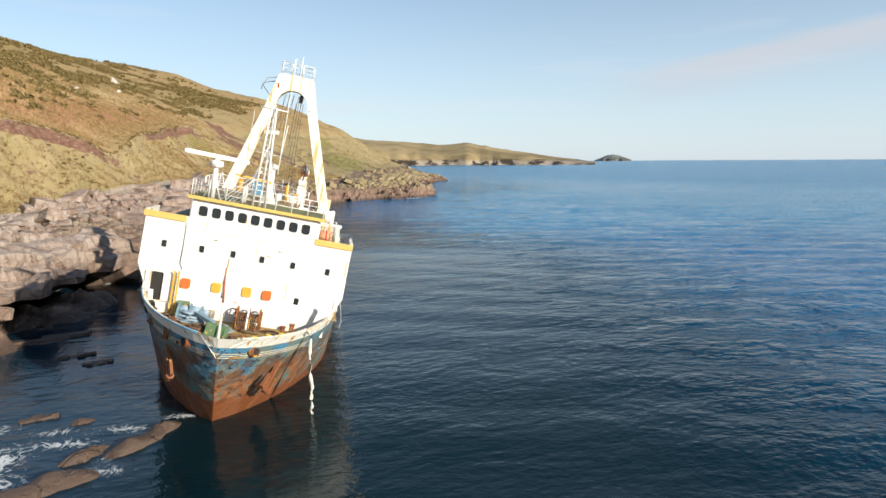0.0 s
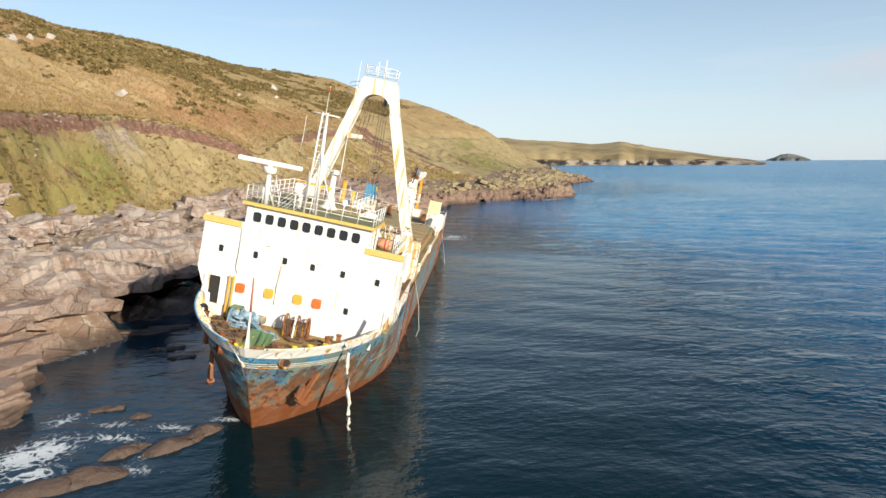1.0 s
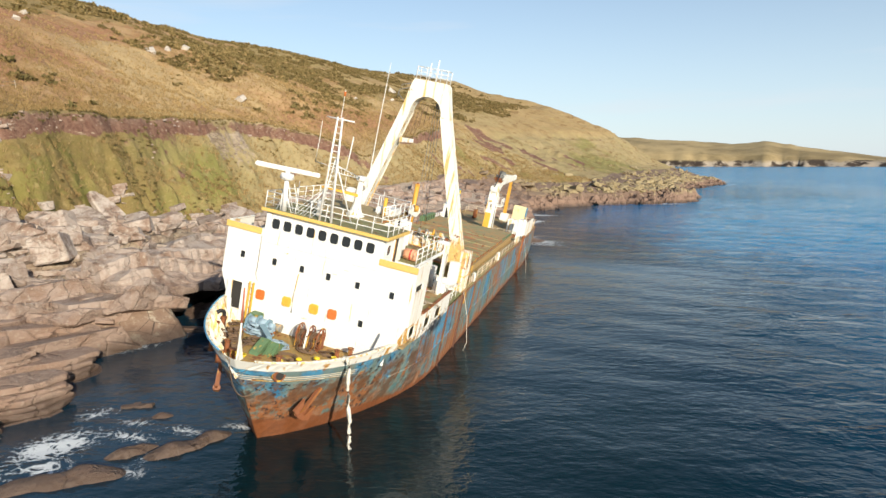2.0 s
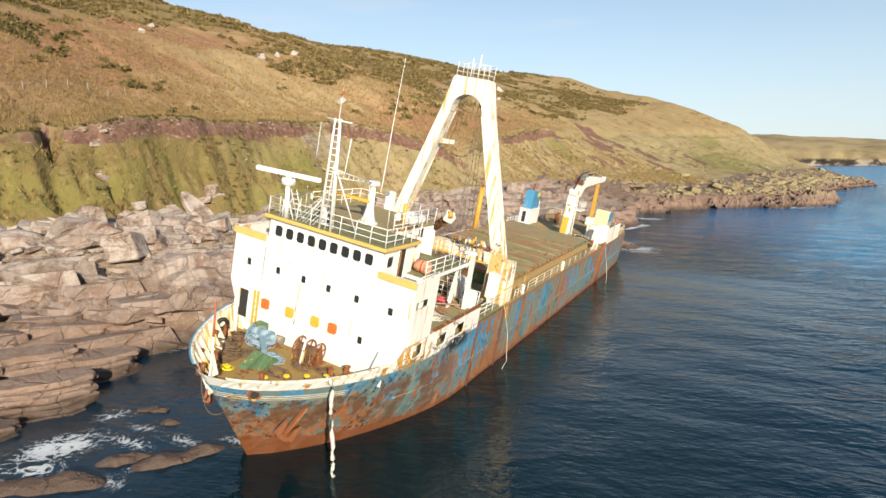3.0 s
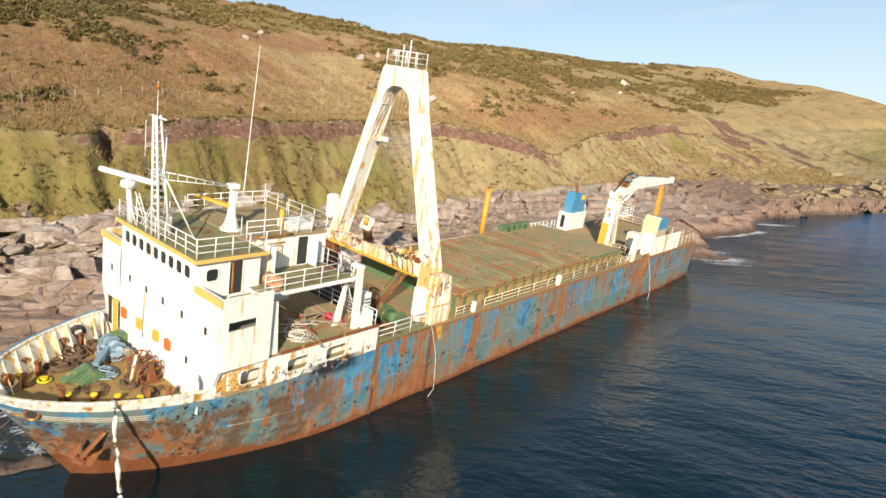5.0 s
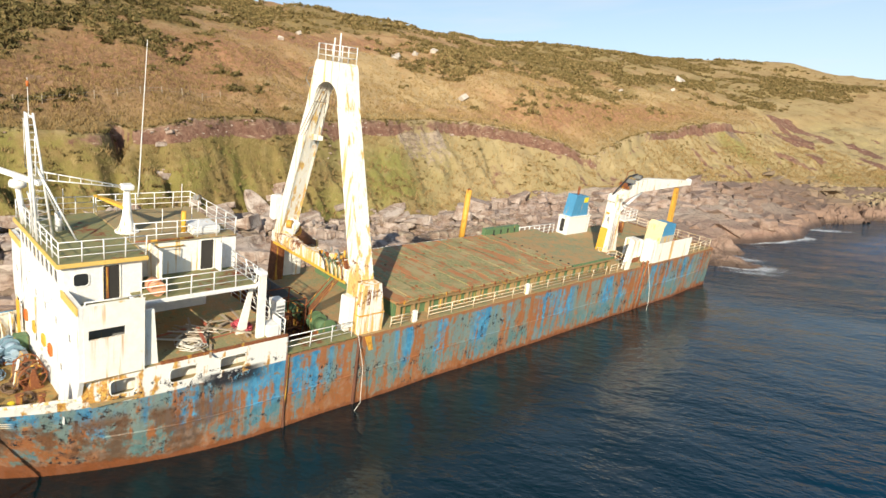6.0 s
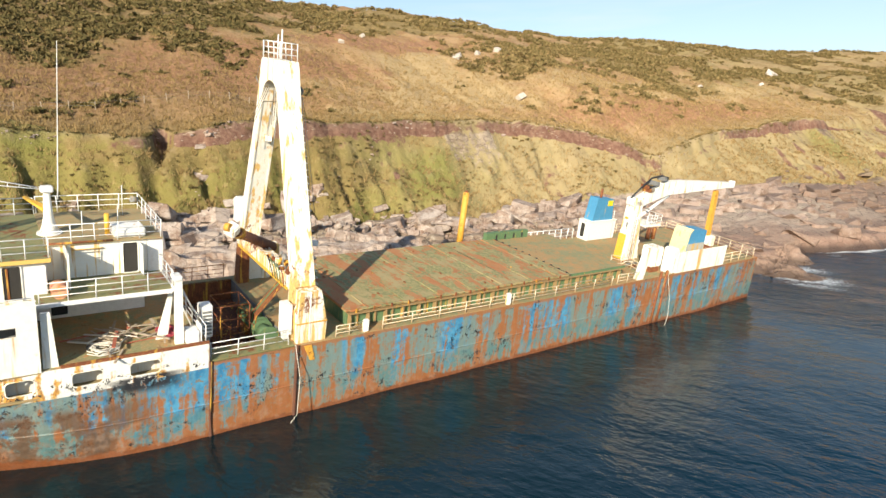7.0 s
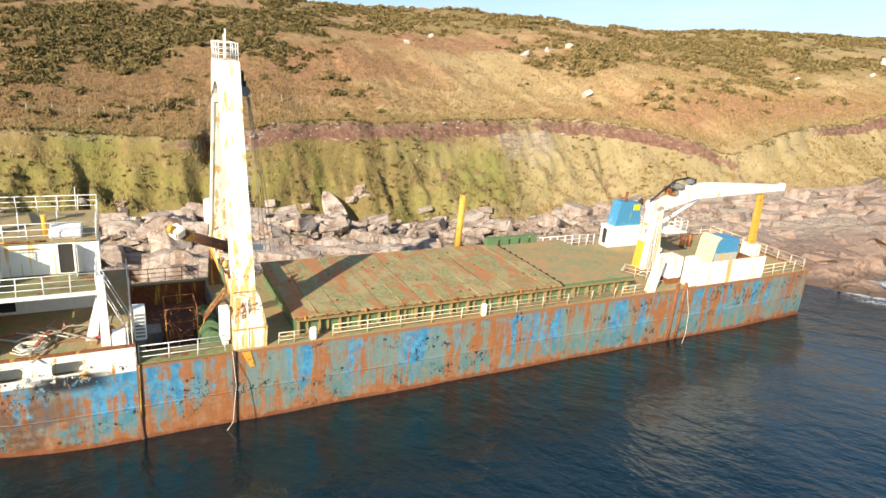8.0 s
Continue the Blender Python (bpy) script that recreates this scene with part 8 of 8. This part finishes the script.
# ---- rock showing through the slope ----
def outcrop(cx, cy, n, spread, smin, smax, sink, label, seed, yaw=60):
    """Blocks of one outcrop, half sunk in the slope, as one thing."""
    r = random.Random(seed)
    top = new("rock_outcrop")
    top.matrix_world = pose(cx, cy, ground_z(cx, cy))
    for i in range(n):
        x, y, s = cx + r.gauss(0, spread * 0.6), cy + r.gauss(0, spread), r.uniform(smin, smax)
        m = pose(x, y, ground_z(x, y) - sink * s, r.uniform(-14, 14), r.uniform(-18, 6), yaw + r.uniform(-30, 30)) @ Matrix.Diagonal((s * 1.2, s * 0.9, s * 0.95, 1))
        shared("rock", BLOCKS[r.randrange(24)], top, top.matrix_world.inverted() @ m)
    return tagged(top, label, "rock", "outcrops on the slope")


for i, (x, y, n, sp, a, b) in enumerate(((-62.5, 83, 7, 1.2, 1.2, 2.6), (-62, 66, 6, 1.2, 1.0, 2.2), (-62, 71, 6, 1.2, 1.2, 2.4), (-64.5, 92, 5, 1.2, 1.0, 2.2), (-60, 98, 6, 1.8, 1.2, 2.8), (-61, 110, 5, 2.0, 1.0, 2.4), (-66, 62, 4, 1.0, 0.9, 1.8), (-62, 46, 5, 1.6, 1.0, 2.4), (-63, 122, 4, 1.5, 0.8, 1.8), (-66, 79.5, 5, 1.0, 0.9, 2.0))):
    outcrop(x, y, n, sp, a, b, 0.18, "angular rock outcrop breaking through the grass slope", 200 + i)
lean = prism(bmesh.new(), [(-1.5, -1.6), (1.7, -1.6), (1.5, 0.4), (0.9, 2.4), (0.2, 3.5), (-0.7, 3.7), (-1.2, 2.6), (-1.6, 0.6)], "x", -0.5, 0.45)
bmesh.ops.bevel(lean, geom=list(lean.edges), offset=0.14, segments=1, affect="EDGES")
slab = part("leaning_slab", lean, ROCK)
slab.matrix_world = pose(-62.7, 75.0, 8.6, 14, -40, -8)
tagged(slab, "tall pale rock slab leaning against the slope", "rock")
outcrop(-61.6, 77.6, 5, 1.3, 1.2, 2.4, 0.1, "angular rocks at the foot of the leaning slab", 231)


# stones and roots along the broken terrace edge
def edge_stones():
    r = random.Random(91)
    ys = np.sort(np.array([r.uniform(28, 215) for _ in range(430)]))
    xs = np.arange(-84, -58, 0.15)
    X, Y = np.meshgrid(xs, ys)
    Z = land(X, Y)[0]
    steep = np.argmax(-(Z[:, 1:] - Z[:, :-1]), axis=1)
    out = []
    for i, y in enumerate(ys.tolist()):
        if r.random() > 0.62 + 0.5 * math.sin(y * 0.21) + 0.3 * math.sin(y * 0.9):
            continue
        j = min(max(steep[i] + r.choice((-3, -2, -1, -1, 0, 1, 2)), 0), len(xs) - 1)
        out.append((float(xs[j]), y, float(Z[i, j]) - 0.1, r.uniform(0.15, 0.4) if r.random() < 0.93 else r.uniform(0.4, 0.8), r.uniform(-20, 20), r.uniform(-20, 20), r.uniform(0, 360), r.randrange(24)))
    return out


joined("terrace_stones", edge_stones(), "broken stones along the bare terrace edge", "rocks", 1.0, 0.9)


def pick_edge(rs, n):
    ys = rs.uniform(26, 215, n)
    xs = np.arange(-84, -58, 0.2)
    X, Y = np.meshgrid(xs, ys)
    Z = land(X, Y)[0]
    j = np.argmax(Z[:, :-1] - Z[:, 1:], axis=1)
    return xs[j] - rs.uniform(0.0, 0.7, n), ys


# turf clumps added in dark leaf colour to draw the shadow under the edge
bush_field("turf_edge", 800, pick_edge, lambda r, n: r.uniform(0.2, 0.5, n), 22, GORSE, "ragged turf added along the terrace edge, dark to draw its shadow line", "grass", 5)
